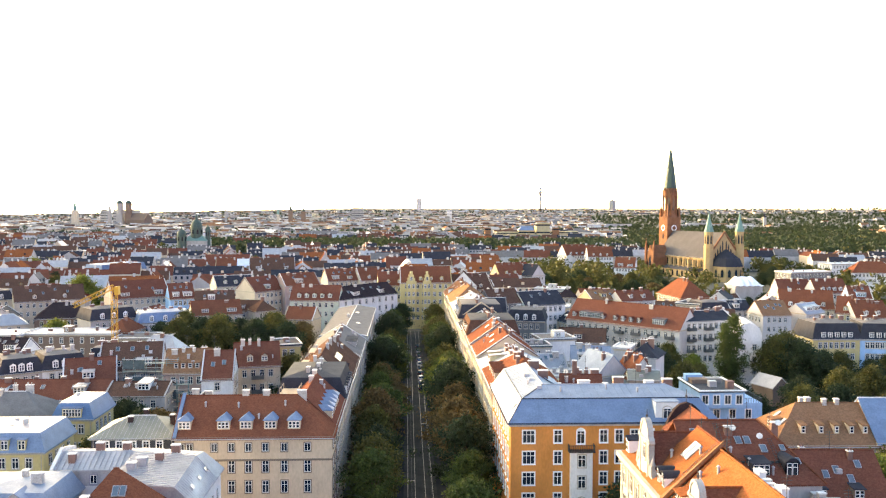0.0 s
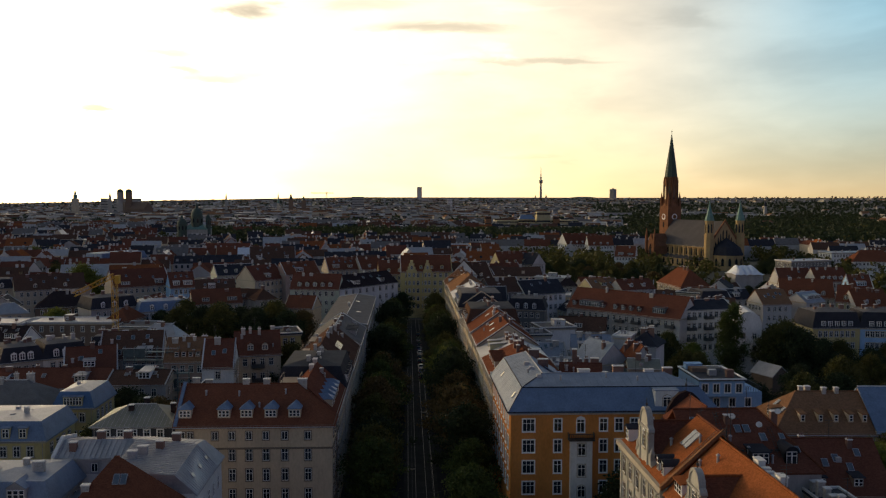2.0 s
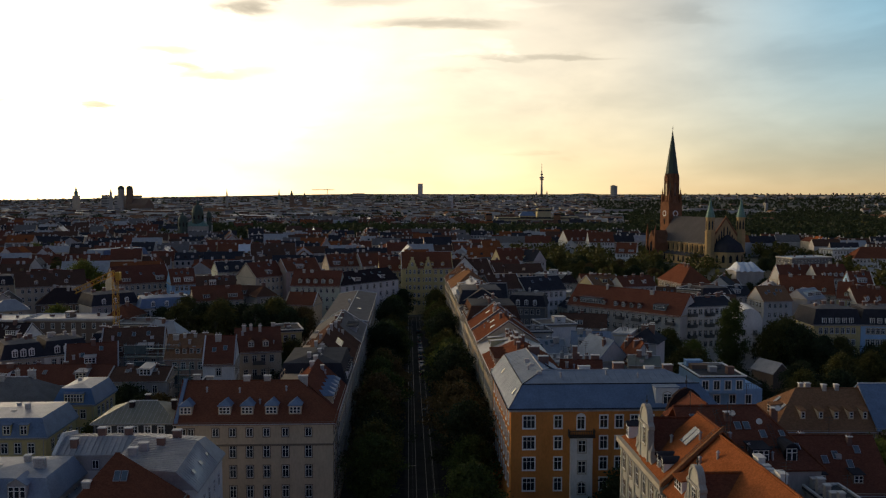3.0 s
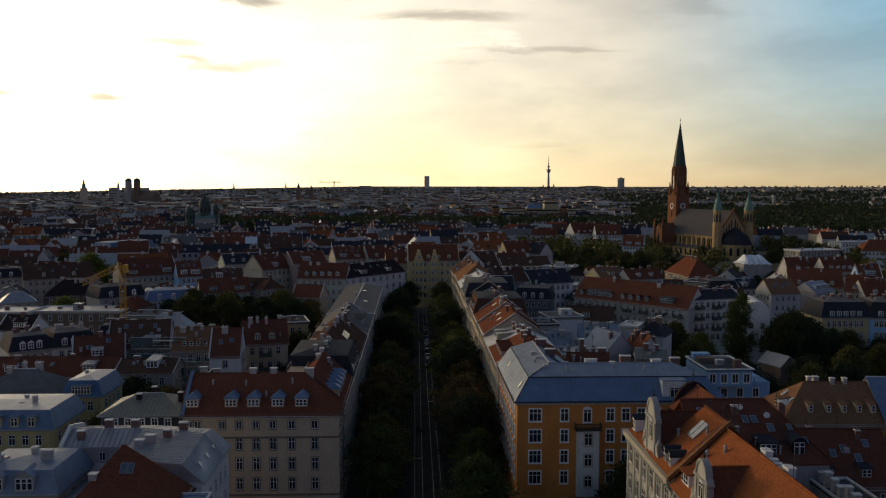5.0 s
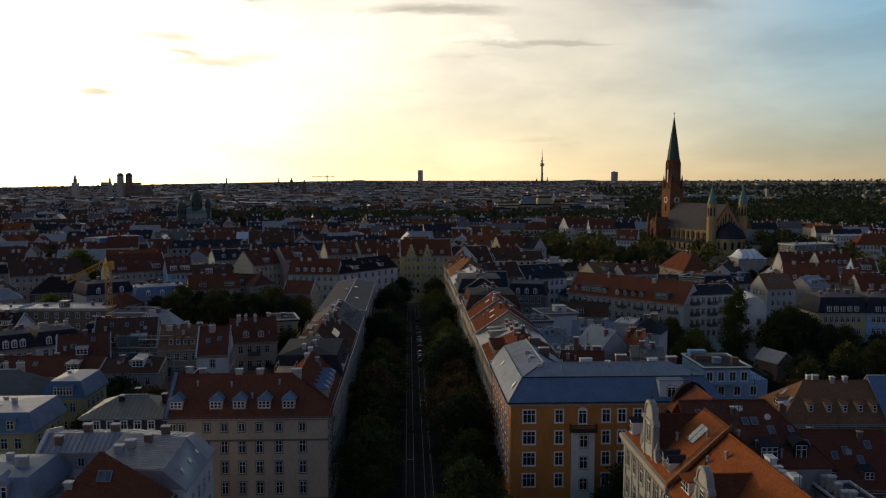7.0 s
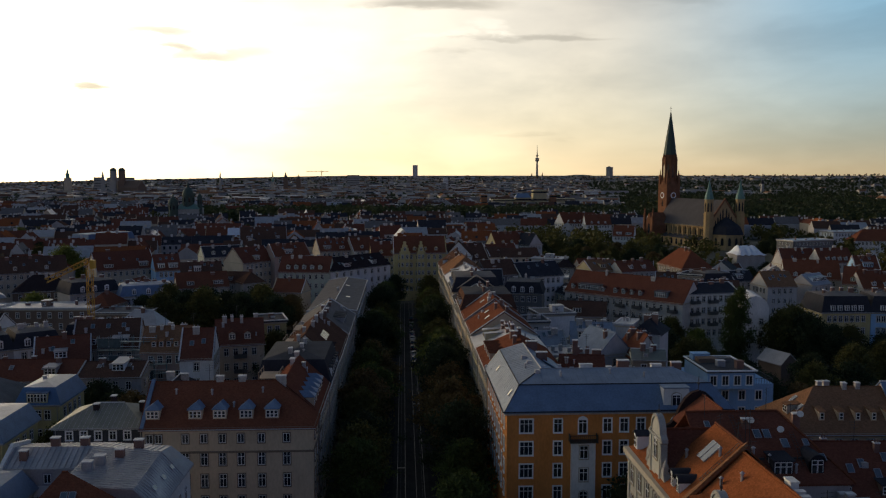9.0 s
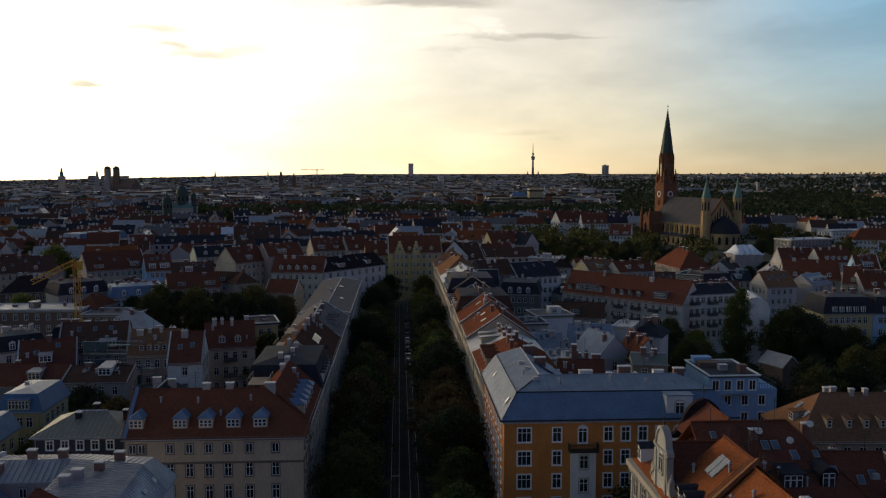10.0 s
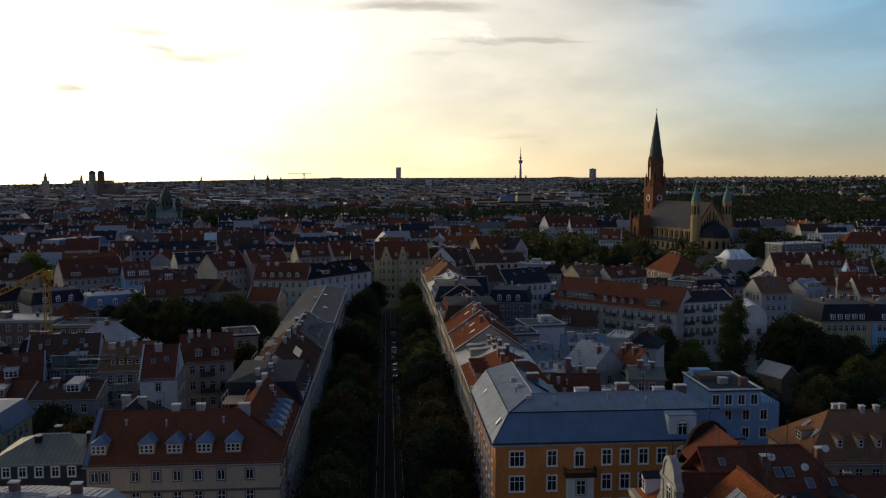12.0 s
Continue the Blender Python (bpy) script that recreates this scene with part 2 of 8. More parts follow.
material("church_stone", (0.44, 0.295, 0.145), 0.9, vary=0.18, scale=0.2, fine=1.5, spec=0.05)
material("church_slate", (0.075, 0.07, 0.075), 0.85, vary=0.2, scale=0.15, fine=1.2, spec=0.15)
material("asphalt", (0.03, 0.03, 0.031), 0.95, vary=0.3, scale=0.15, fine=2.5, spec=0.1)
material("track_bed", (0.042, 0.04, 0.038), 0.95, vary=0.3, scale=0.3, fine=3.0, spec=0.1)
material("pavement", (0.09, 0.086, 0.082), 0.95, vary=0.25, scale=0.3, fine=3.0, spec=0.1)
material("kerb", (0.28, 0.27, 0.25), 0.85, vary=0.2, scale=1)
material("rail_steel", (0.30, 0.29, 0.27), 0.5, 0.6, 1.0, 0.2, 5.0, 0.0)
material("wire", (0.06, 0.06, 0.06), 0.5, 0.5, 1.0, 0.1, 5.0, 0.0)
material("bark", (0.10, 0.075, 0.05), 0.95, vary=0.3, scale=2, fine=12)
material("crane_yellow", (0.55, 0.30, 0.03), 0.6, vary=0.2)
material("scaffold", (0.15, 0.20, 0.20), 0.6, 0.3, vary=0.25)
material("dust_net", (0.085, 0.11, 0.11), 0.9, vary=0.35, scale=0.8, spec=0.1)
material("tarpaulin", (0.70, 0.72, 0.76), 0.6, vary=0.12, scale=0.4, fine=1.0, bump=0.5)
material("plank", (0.36, 0.27, 0.19), 0.85, vary=0.2, scale=0.8, fine=8.0)
material("rubber", (0.02, 0.02, 0.02), 0.9, vary=0.1)
material("lamp_red", (0.3, 0.02, 0.02), 0.3, vary=0.1, bump=0)
# bluish grey of the far tower's core, distance haze put into the base colour
material("slate_cladding", (0.13, 0.15, 0.17), 0.9, vary=0.3, scale=0.01, fine=0.1)
for key, c in (("car_white", (0.6, 0.6, 0.6)), ("car_dark", (0.02, 0.022, 0.03)), ("car_silver", (0.35, 0.36, 0.38)), ("car_blue", (0.04, 0.07, 0.16))):
    material(key, c, 0.25, 0.2, vary=0.05, bump=0.0)


def foliage(name, color, per="island"):
    m = material(name, color, 0.75, 0, 0.12, 0.35, 1.5, 0.0, per, 0.3)
    t = m.node_tree
    b = t.nodes["Principled BSDF"]
    tr = t.nodes.new("ShaderNodeBsdfTranslucent")
    t.links.new(b.inputs["Base Color"].links[0].from_socket, tr.inputs["Color"])
    mx = t.nodes.new("ShaderNodeMixShader")
    mx.inputs[0].default_value = 0.25
    t.links.new(b.outputs[0], mx.inputs[1])
    t.links.new(tr.outputs[0], mx.inputs[2])
    t.links.new(mx.outputs[0], t.nodes["Material Output"].inputs["Surface"])
    return m


foliage("leaf_dark", (0.033, 0.046, 0.017))
foliage("leaf_mid", (0.063, 0.083, 0.018))
foliage("leaf_light", (0.15, 0.165, 0.03))
foliage("leaf_olive", (0.088, 0.082, 0.02))
foliage("leaf_rust", (0.13, 0.085, 0.03))

# ---- builders ----


def mesh_of(name, bm, mats):
    me = bpy.data.meshes.new(name)
    bm.to_mesh(me)
    bm.free()
    for m in mats:
        me.materials.append(M[m])
    return me


def part(name, bm, mats, parent=None, label="", at=None):
    """Links a bmesh as one mesh object under a thing or a part; mats: one material's name, or several."""
    mats = [mats] if isinstance(mats, str) else mats
    ob = new(name, mesh_of(name, bm, mats))
    if parent:
        ob.parent = parent
    if at:
        ob.matrix_basis = at
    return tagged(ob, label)


def shared(name, me, parent, at):
    ob = new(name, me)
    ob.parent = parent
    ob.matrix_basis = at
    return ob


def thing(name, m, label, category, group="", kind=""):
    ob = new(name)
    ob.empty_display_size = 0.5
    ob.matrix_basis = m
    return tagged(ob, label, category, group, kind)


def box(bm, x0, x1, y0, y1, z0, z1, mat=0, taper=0.0):
    """A box; taper draws its top in, by so many metres a side."""
    a = taper
    vs = [bm.verts.new(p) for p in ((x0, y0, z0), (x1, y0, z0), (x1, y1, z0), (x0, y1, z0), (x0 + a, y0 + a, z1), (x1 - a, y0 + a, z1), (x1 - a, y1 - a, z1), (x0 + a, y1 - a, z1))]
    for f in ((3, 2, 1, 0), (4, 5, 6, 7), (0, 1, 5, 4), (1, 2, 6, 5), (2, 3, 7, 6), (3, 0, 4, 7)):
        bm.faces.new([vs[i] for i in f]).material_index = mat
    return vs


def slab(bm, pts, t=0.22, mat=0):
    """A plate under the polygon pts, t thick straight down."""
    top = [bm.verts.new(p) for p in pts]
    low = [bm.verts.new((p[0], p[1], p[2] - t)) for p in pts]
    n = len(pts)
    bm.faces.new(top).material_index = mat
    bm.faces.new(low[::-1]).material_index = mat
    for i in range(n):
        j = (i + 1) % n
        bm.faces.new((top[j], top[i], low[i], low[j])).material_index = mat


def prism(bm, outline, z0, z1, mat=0):
    """An upright prism over a plan outline (anticlockwise)."""
    low = [bm.verts.new((x, y, z0)) for x, y in outline]
    top = [bm.verts.new((x, y, z1)) for x, y in outline]
    n = len(outline)
    bm.faces.new(top).material_index = mat
    bm.faces.new(low[::-1]).material_index = mat
    for i in range(n):
        j = (i + 1) % n
        bm.faces.new((low[i], low[j], top[j], top[i])).material_index = mat


def plate(bm, outline, y0, y1, mat=0):
    """An upright plate: an outline in x and z, from y0 (front) to y1 (back)."""
    f = [bm.verts.new((x, y0, z)) for x, z in outline]
    b = [bm.verts.new((x, y1, z)) for x, z in outline]
    n = len(outline)
    bm.faces.new(f).material_index = mat
    bm.faces.new(b[::-1]).material_index = mat
    for i in range(n):
        j = (i + 1) % n
        bm.faces.new((f[j], f[i], b[i], b[j])).material_index = mat


def ring(bm, r0, z0, r1, z1, sides=12, mat=0, cx=0.0, cy=0.0, turn=0.0):
    """A frustum with closed ends; radius 0 gives a point."""
    def circle(r, z):
        if r <= 1e-6:
            return [bm.verts.new((cx, cy, z))]
        return [bm.verts.new((cx + r * math.cos(turn + 2 * math.pi * i / sides), cy + r * math.sin(turn + 2 * math.pi * i / sides), z)) for i in range(sides)]
    a, b = circle(r0, z0), circle(r1, z1)
    for i in range(sides):
        j = (i + 1) % sides
        f = [a[i % len(a)], a[j % len(a)], b[j % len(b)], b[i % len(b)]]
        f = list(dict.fromkeys(f))
        bm.faces.new(f).material_index = mat
    if len(a) > 2:
        bm.faces.new(a[::-1]).material_index = mat
    if len(b) > 2:
        bm.faces.new(b).material_index = mat


def rod(bm, p, q, r=0.03, sides=6, mat=0, r2=None):
    """A straight rod from p to q."""
    p, q = Vector(p), Vector(q)
    d = (q - p).normalized()
    u = d.orthogonal().normalized()
    v = d.cross(u)
    r2 = r if r2 is None else r2
    a = [bm.verts.new(p + r * (u * math.cos(k) + v * math.sin(k))) for k in (2 * math.pi * i / sides for i in range(sides))]
    b = [bm.verts.new(q + r2 * (u * math.cos(k) + v * math.sin(k))) for k in (2 * math.pi * i / sides for i in range(sides))]
    for i in range(sides):
        j = (i + 1) % sides
        bm.faces.new((a[i], a[j], b[j], b[i])).material_index = mat
    bm.faces.new(a[::-1]).material_index = mat
    bm.faces.new(b).material_index = mat


def frame_band(bm, a, b, z0, z1, o):
    """A closed band round a plan of half sizes a and b, standing o proud of it (or o inwards, if less than 0)."""
    lo, hi = sorted((0.0, o))
    q = [[bm.verts.new((sx * (a + r), sy * (b + r), z)) for sx, sy in ((-1, -1), (1, -1), (1, 1), (-1, 1))] for r in (lo, hi) for z in (z0, z1)]
    for i in range(4):
        j = (i + 1) % 4
        bm.faces.new((q[2][i], q[2][j], q[3][j], q[3][i]))
        bm.faces.new((q[0][j], q[0][i], q[1][i], q[1][j]))
        bm.faces.new((q[1][i], q[3][i], q[3][j], q[1][j])[::-1])
        bm.faces.new((q[0][i], q[2][i], q[2][j], q[0][j]))


CACHE = {}


def arch(w, h, n=6):
    """An outline in x and z with a round head, from the sill at z=0."""
    r = w / 2
    return [(-r, 0), (r, 0)] + [(r * math.cos(math.pi * i / n), h - r + r * math.sin(math.pi * i / n)) for i in range(n + 1)]


def relief(bm, xs, zs, cell, back=0.02):
    """One stepped sheet looking to -y: cell(i, k) gives each field of the grid its depth and material, or None for a hole."""
    got = {}
    for i in range(len(xs) - 1):
        for k in range(len(zs) - 1):
            c = cell(i, k)
            if c is None:
                continue
            got[i, k] = c[0]
            bm.faces.new([bm.verts.new(p) for p in ((xs[i], c[0], zs[k]), (xs[i + 1], c[0], zs[k]), (xs[i + 1], c[0], zs[k + 1]), (xs[i], c[0], zs[k + 1]))]).material_index = c[1]
    for (i, k), y in got.items():
        m = cell(i, k)[1]
        for di, dk, p, q in ((1, 0, (i + 1, k), (i + 1, k + 1)), (-1, 0, (i, k + 1), (i, k)), (0, 1, (i + 1, k + 1), (i, k + 1)), (0, -1, (i, k), (i + 1, k))):
            o = got.get((i + di, k + dk), back)
            if o > y + 1e-5:
                bm.faces.new([bm.verts.new(v) for v in ((xs[p[0]], y, zs[p[1]]), (xs[p[0]], o, zs[p[1]]), (xs[q[0]], o, zs[q[1]]), (xs[q[0]], y, zs[q[1]]))]).material_index = m
    bmesh.ops.remove_doubles(bm, verts=bm.verts, dist=0.0005)


def window_mesh(w, h, wall_trim="trim", style="cross"):
    """A window to set on a wall, looking to -y, sill at z=0: surround, sash bars and glass; for near ones the pane is apart."""
    key = (round(w, 2), round(h, 2), wall_trim, style)
    if key in CACHE:
        return CACHE[key]
    s, o, a = 0.08, 0.13, w / 2
    arched = style == "arch"
    xs = [-a - o, -a, -a + s, -s / 2, s / 2, a - s, a, a + o]
    if w > 1.6:
        xs = [-a - o, -a, -a + s, -w / 6 - s / 2, -w / 6 + s / 2, w / 6 - s / 2, w / 6 + s / 2, a - s, a, a + o]
    zs = [-0.14, 0, s, h * 0.64, h * 0.64 + s, h - s, h, h + o]
    if style == "plain":
        zs = [-0.14, 0, s, h - s, h, h + o]
    nx, nz = len(xs) - 1, len(zs) - 1

    def cell(i, k):
        if k == 0:
            return (-0.2, 0)
        if i in (0, nx - 1) or k == nz - 1:
            return (-0.1, 0)
        bar = i % 2 == 1 or k % 2 == 1
        return (-0.06, 1) if bar else (-0.02, 2)

    meshes = []
    for full in (False, True):
        bm = bmesh.new()
        relief(bm, xs, zs, (lambda i, k: cell(i, k) if full or cell(i, k)[1] != 2 else (-0.012, 1)))
        if arched:
            for v in bm.verts:
                if v.co.z > h * 0.62 and v.co.y > -0.19:
                    t = min(abs(v.co.x) / (a + o), 1)
                    v.co.z -= (1 - math.sqrt(max(0, 1 - t * t * 0.96))) * w * 0.55 * min(1, (v.co.z - h * 0.6) / (h * 0.3))
        meshes.append(mesh_of("window", bm, [wall_trim, "frame_white", "glass"]))
    bm = bmesh.new()
    box(bm, xs[2], xs[-3], -0.035, -0.012, s, (h - s) if not arched else h * 0.8)
    pane = mesh_of("pane", bm, ["glass"])
    CACHE[key] = (meshes[0], pane, meshes[1])
    return CACHE[key]


def add_window(parent, at, w=1.15, h=1.9, trim="trim", style="cross", near=False):
    f, p, both = window_mesh(w, h, trim, style)
    if not near:
        return shared("window", both, parent, at)
    ob = shared("window", f, parent, at)
    shared("pane", p, ob, Matrix.Identity(4))
    return ob


def facade(parent, m, width, levels, cols, w=1.15, h=1.9, trim="trim", near=False, style="cross", margin=1.3, skip=()):
    """Rows of windows on a wall; m: the wall's frame, x along it, -y out of it, x=0 in its middle."""
    if cols < 1:
        return
    step = (width - 2 * margin) / cols
    for i, z in enumerate(levels):
        for k in range(cols):
            if (i, k) in skip:
                continue
            add_window(parent, m @ pose(-width / 2 + margin + step * (k + 0.5), 0, z), w, h, trim, style, near)


def dormer_mesh(w, h, back, roof="blue_metal", shape="gable", wall="cream"):
    key = ("dormer", w, h, round(back, 2), roof, shape, wall)
    if key in CACHE:
        return CACHE[key]
    bm = bmesh.new()
    a = w / 2
    box(bm, -a, a, 0, back, 0, h, 0)
    if shape == "gable":
        r = a * 0.75
        slab(bm, [(-a - 0.15, -0.2, h), (0, -0.2, h + r), (0, back + r, h + r), (-a - 0.15, back, h)][::-1], 0.12, 1)
        slab(bm, [(a + 0.15, -0.2, h), (0, -0.2, h + r), (0, back + r, h + r), (a + 0.15, back, h)], 0.12, 1)
        plate(bm, [(-a, h - 0.05), (a, h - 0.05), (0, h + r - 0.1)], 0, 0.3, 0)
    elif shape == "hip":
        r = a * 0.8
        slab(bm, [(-a - 0.15, -0.2, h), (a + 0.15, -0.2, h), (0, a, h + r)], 0.1, 1)
        slab(bm, [(-a - 0.15, -0.2, h), (0, a, h + r), (0, back + r, h + r), (-a - 0.15, back, h)], 0.1, 1)
        slab(bm, [(a + 0.15, -0.2, h), (a + 0.15, back, h), (0, back + r, h + r), (0, a, h + r)], 0.1, 1)
    elif shape == "arch":
        n = 8
        for i in range(n):
            t0, t1 = math.pi * i / n, math.pi * (i + 1) / n
            q = a + 0.12
            slab(bm, [(q * math.cos(t0), -0.2, h - 0.3 + a * math.sin(t0)), (q * math.cos(t0), back + 0.6, h - 0.3 + a * math.sin(t0)), (q * math.cos(t1), back + 0.6, h - 0.3 + a * math.sin(t1)), (q * math.cos(t1), -0.2, h - 0.3 + a * math.sin(t1))][::-1], 0.1, 1)
        plate(bm, arch(w, h - 0.3 + a), 0, 0.3, 0)
    else:
        slab(bm, [(-a - 0.15, -0.25, h), (a + 0.15, -0.25, h), (a + 0.15, back + 0.9, h + 0.35), (-a - 0.15, back + 0.9, h + 0.35)], 0.12, 1)
    n = max(1, round(w / 0.75))
    s = (w - 0.24) / n
    for i in range(n):
        x = -a + 0.12 + s * (i + 0.5)
        hh = h - 0.25 if shape != "arch" else h - 0.15
        box(bm, x - s / 2 + 0.03, x + s / 2 - 0.03, -0.05, 0.02, 0.2, hh, 2)
        box(bm, x - s / 2 + 0.1, x + s / 2 - 0.1, -0.07, 0.02, 0.28, hh - 0.6, 3)
        box(bm, x - s / 2 + 0.1, x + s / 2 - 0.1, -0.07, 0.02, hh - 0.5, hh - 0.08, 3)
    bmesh.ops.remove_doubles(bm, verts=bm.verts, dist=0.001)
    CACHE[key] = mesh_of("dormer", bm, [wall, roof, "frame_white", "glass"])
    return CACHE[key]


def chimney_mesh(w, d, h, mat="brick", pots=0):
    key = ("chimney", w, d, h, mat, pots)
    if key in CACHE:
        return CACHE[key]
    bm = bmesh.new()
    box(bm, -w / 2, w / 2, -d / 2, d / 2, -2.5, h, 0)
    box(bm, -w / 2 - 0.07, w / 2 + 0.07, -d / 2 - 0.07, d / 2 + 0.07, h, h + 0.14, 1)
    for i in range(pots):
        ring(bm, 0.14, h + 0.14, 0.11, h + 0.55, 8, 0, -w / 2 + w * (i + 0.5) / pots)
    CACHE[key] = mesh_of("chimney", bm, [mat, "cap"])
    return CACHE[key]


def skylight_mesh(w, h):
    key = ("skylight", w, h)
    if key not in CACHE:
        bm = bmesh.new()
        box(bm, -w / 2, w / 2, 0, h, 0, 0.1, 0)
        box(bm, -w / 2 + 0.08, w / 2 - 0.08, 0.08, h - 0.08, 0.1, 0.115, 1)
        CACHE[key] = mesh_of("skylight", bm, ["grey_metal", "skylight_glass"])
    return CACHE[key]


def vent_mesh(k):
    key = ("vent", k)
    if key not in CACHE:
        bm = bmesh.new()
        if k == 0:
            ring(bm, 0.16, -0.6, 0.16, 0.7, 8), ring(bm, 0.26, 0.7, 0.05, 0.9, 8)
        elif k == 1:
            box(bm, -0.45, 0.45, -0.35, 0.35, -0.6, 0.45, 0, 0.05)
        else:
            box(bm, -0.3, 0.3, -0.3, 0.3, -0.6, 0.8), box(bm, -0.38, 0.38, -0.38, 0.38, 0.8, 0.9)
        bmesh.ops.remove_doubles(bm, verts=bm.verts, dist=0.001)
        CACHE[key] = mesh_of("roof_vent", bm, ["pale_metal" if k else "grey_metal"])
    return CACHE[key]


def aerial_mesh(k):
    key = ("aerial", k)
    if key not in CACHE:
        bm = bmesh.new()
        hh = 2.4 + 0.6 * k
        rod(bm, (0, 0, -0.3), (0, 0, hh), 0.035, 5)
        for i in range(2 + k):
            z = hh - 0.15 - 0.4 * i
            rod(bm, (-0.7 + 0.1 * i, 0, z), (0.7 - 0.1 * i, 0, z), 0.025, 4)
        CACHE[key] = mesh_of("aerial", bm, ["wire"])
    return CACHE[key]


SITES = []
WORDS = {"rust_tile": "rusty red tiled", "red_tile": "red tiled", "orange_tile": "orange tiled", "brown_tile": "brown tiled", "tan_tile": "tan tiled", "dark_tile": "dark tiled", "slate": "dark slate", "grey_metal": "grey sheet-metal", "blue_metal": "blue-grey sheet-metal", "deep_blue_metal": "deep blue sheet-metal",
         "pale_metal": "pale sheet-metal", "zinc": "bluish zinc-sheet", "green_metal": "greenish sheet-metal", "bitumen": "dark flat", "gravel_roof": "grey gravel"}


def house(x, y, w, d, rot=0, eave=17.0, rise=5.0, kind="gable", roof="red_tile", wall="cream", dormers=0, chimneys=2, lights=0, cols=None, storey=3.5, trim="trim", near=False, side=True, dorm_roof=None, dorm_shape="gable",
          chim="brick", over=0.45, name="house", hipped=0.9, back=False, group="", win=(1.1, 1.8), label="", dorm_w=1.5, band=False, balconies=0, upper_roof=None, both=False, hips=None, rows=None, dorm_x=None, chim_at=None, front=True, dorm_z=0.9, firewall=False, glass_at=(), knee=0.86):
    """A house on a plan of w by d metres, its front (local -y) facing rot degrees from the street's mouth. Returns the thing."""
    form = {"gable": "gabled", "cross": "cross-gabled", "hip": "hipped", "mansard": "mansard", "flat": "flat"}[kind]
    extra = " and dormers" if dormers else " and chimneys" if chimneys else ""
    lab = label or f"{wall.replace('_', ' ')} plastered town house, {WORDS[roof]} {form if form not in WORDS[roof] else ''} roof{extra}".replace("  ", " ")
    h = thing(name, pose(x, y, 0, 0, 0, rot), lab, "house", group)
    a, b = w / 2, d / 2
    SITES.append((x, y, (a + b) / 2))
    r = random.Random(int(x * 13 + y * 7))
    if kind == "gable" and not dormers and not lights and y > 180:
        lights = r.choice((0, 2, 3, 4))
    box_dormer = 0
    if y > 180 and not near:
        if chimneys == 2:
            chimneys = r.choice((2, 3, 4, 5))
        if chim == "brick":
            chim = r.choice(("brick", "brick", "chimney_plaster"))
        if kind == "gable":
            firewall = firewall or r.random() < 0.5
            box_dormer = r.choice((0, 1, 1, 2)) if not dormers and w > 9 else 0
        if kind == "flat" and w > 8:
            box_dormer = r.choice((0, 0, 1))
    bm = bmesh.new()
    if kind == "gable":
        pts = [(-b, 0), (b, 0), (b, eave), (0, eave + rise - 0.15), (-b, eave)]
        lo = [bm.verts.new((-a, p, q)) for p, q in pts]
        hi = [bm.verts.new((a, p, q)) for p, q in pts]
        bm.faces.new(lo[::-1]), bm.faces.new(hi)
        for i in range(5):
            bm.faces.new((lo[i], lo[(i + 1) % 5], hi[(i + 1) % 5], hi[i]))
    elif kind == "cross":
        plate(bm, [(-a, 0), (a, 0), (a, eave), (0, eave + rise - 0.15), (-a, eave)], -b, b)
    else:
        box(bm, -a, a, -b, b, 0, eave)
    part("wall", bm, wall, h)
    # roof
    bm = bmesh.new()
    A, B = a + over, b + over
    top = eave + rise
    s = rise / (b if kind != "cross" else a)
    e0 = eave - over * s + 0.12
    if kind == "gable":
        g = a + 0.2
        slab(bm, [(-g, -B, e0), (g, -B, e0), (g, 0, top), (-g, 0, top)])
        slab(bm, [(g, B, e0), (-g, B, e0), (-g, 0, top), (g, 0, top)])
    elif kind == "cross":
        g = b + 0.2
        slab(bm, [(-A, g, e0), (-A, -g, e0), (0, -g, top), (0, g, top)])
        slab(bm, [(A, -g, e0), (A, g, e0), (0, g, top), (0, -g, top)])
    elif kind == "hip":
        if hips:
            hl, hr = hips
            p, q = (-A + hl - (0.2 if hl == 0 else 0), 0, top), (A - hr, 0, top)
            slab(bm, [(-A, -B, e0), (A, -B, e0), q, p]), slab(bm, [(A, B, e0), (-A, B, e0), p, q])
            if hr:
                slab(bm, [(A, -B, e0), (A, B, e0), q])
            if hl:
                slab(bm, [(-A, B, e0), (-A, -B, e0), p])
            for sgn, inset in ((-1, hl), (1, hr)):
                if not inset:
                    gb = bmesh.new()
                    pts = [(-b, eave - 0.02), (b, eave - 0.02), (0, eave + rise - 0.2)]
                    lo = [gb.verts.new((sgn * (a - 0.01), u, v)) for u, v in pts]
                    hi = [gb.verts.new((sgn * (a - 0.4), u, v)) for u, v in pts]
                    gb.faces.new(lo), gb.faces.new(hi[::-1])
                    for i in range(3):
                        gb.faces.new((lo[i], hi[i], hi[(i + 1) % 3], lo[(i + 1) % 3]))
                    bmesh.ops.recalc_face_normals(gb, faces=gb.faces)
                    part("gable", gb, wall, h)
        elif a >= b:
            k = max(a - b * hipped, 0.3)
            p, q = (-k, 0, top), (k, 0, top)
            slab(bm, [(-A, -B, e0), (A, -B, e0), q, p]), slab(bm, [(A, B, e0), (-A, B, e0), p, q])
            slab(bm, [(A, -B, e0), (A, B, e0), q]), slab(bm, [(-A, B, e0), (-A, -B, e0), p])
        else:
            k = max(b - a * hipped, 0.3)
            p, q = (0, -k, top), (0, k, top)
            slab(bm, [(-A, B, e0), (-A, -B, e0), p, q]), slab(bm, [(A, -B, e0), (A, B, e0), q, p])
            slab(bm, [(-A, -B, e0), (A, -B, e0), p]), slab(bm, [(A, B, e0), (-A, B, e0), q])
    elif kind == "mansard":
        i1, h1 = 1.3, rise * knee
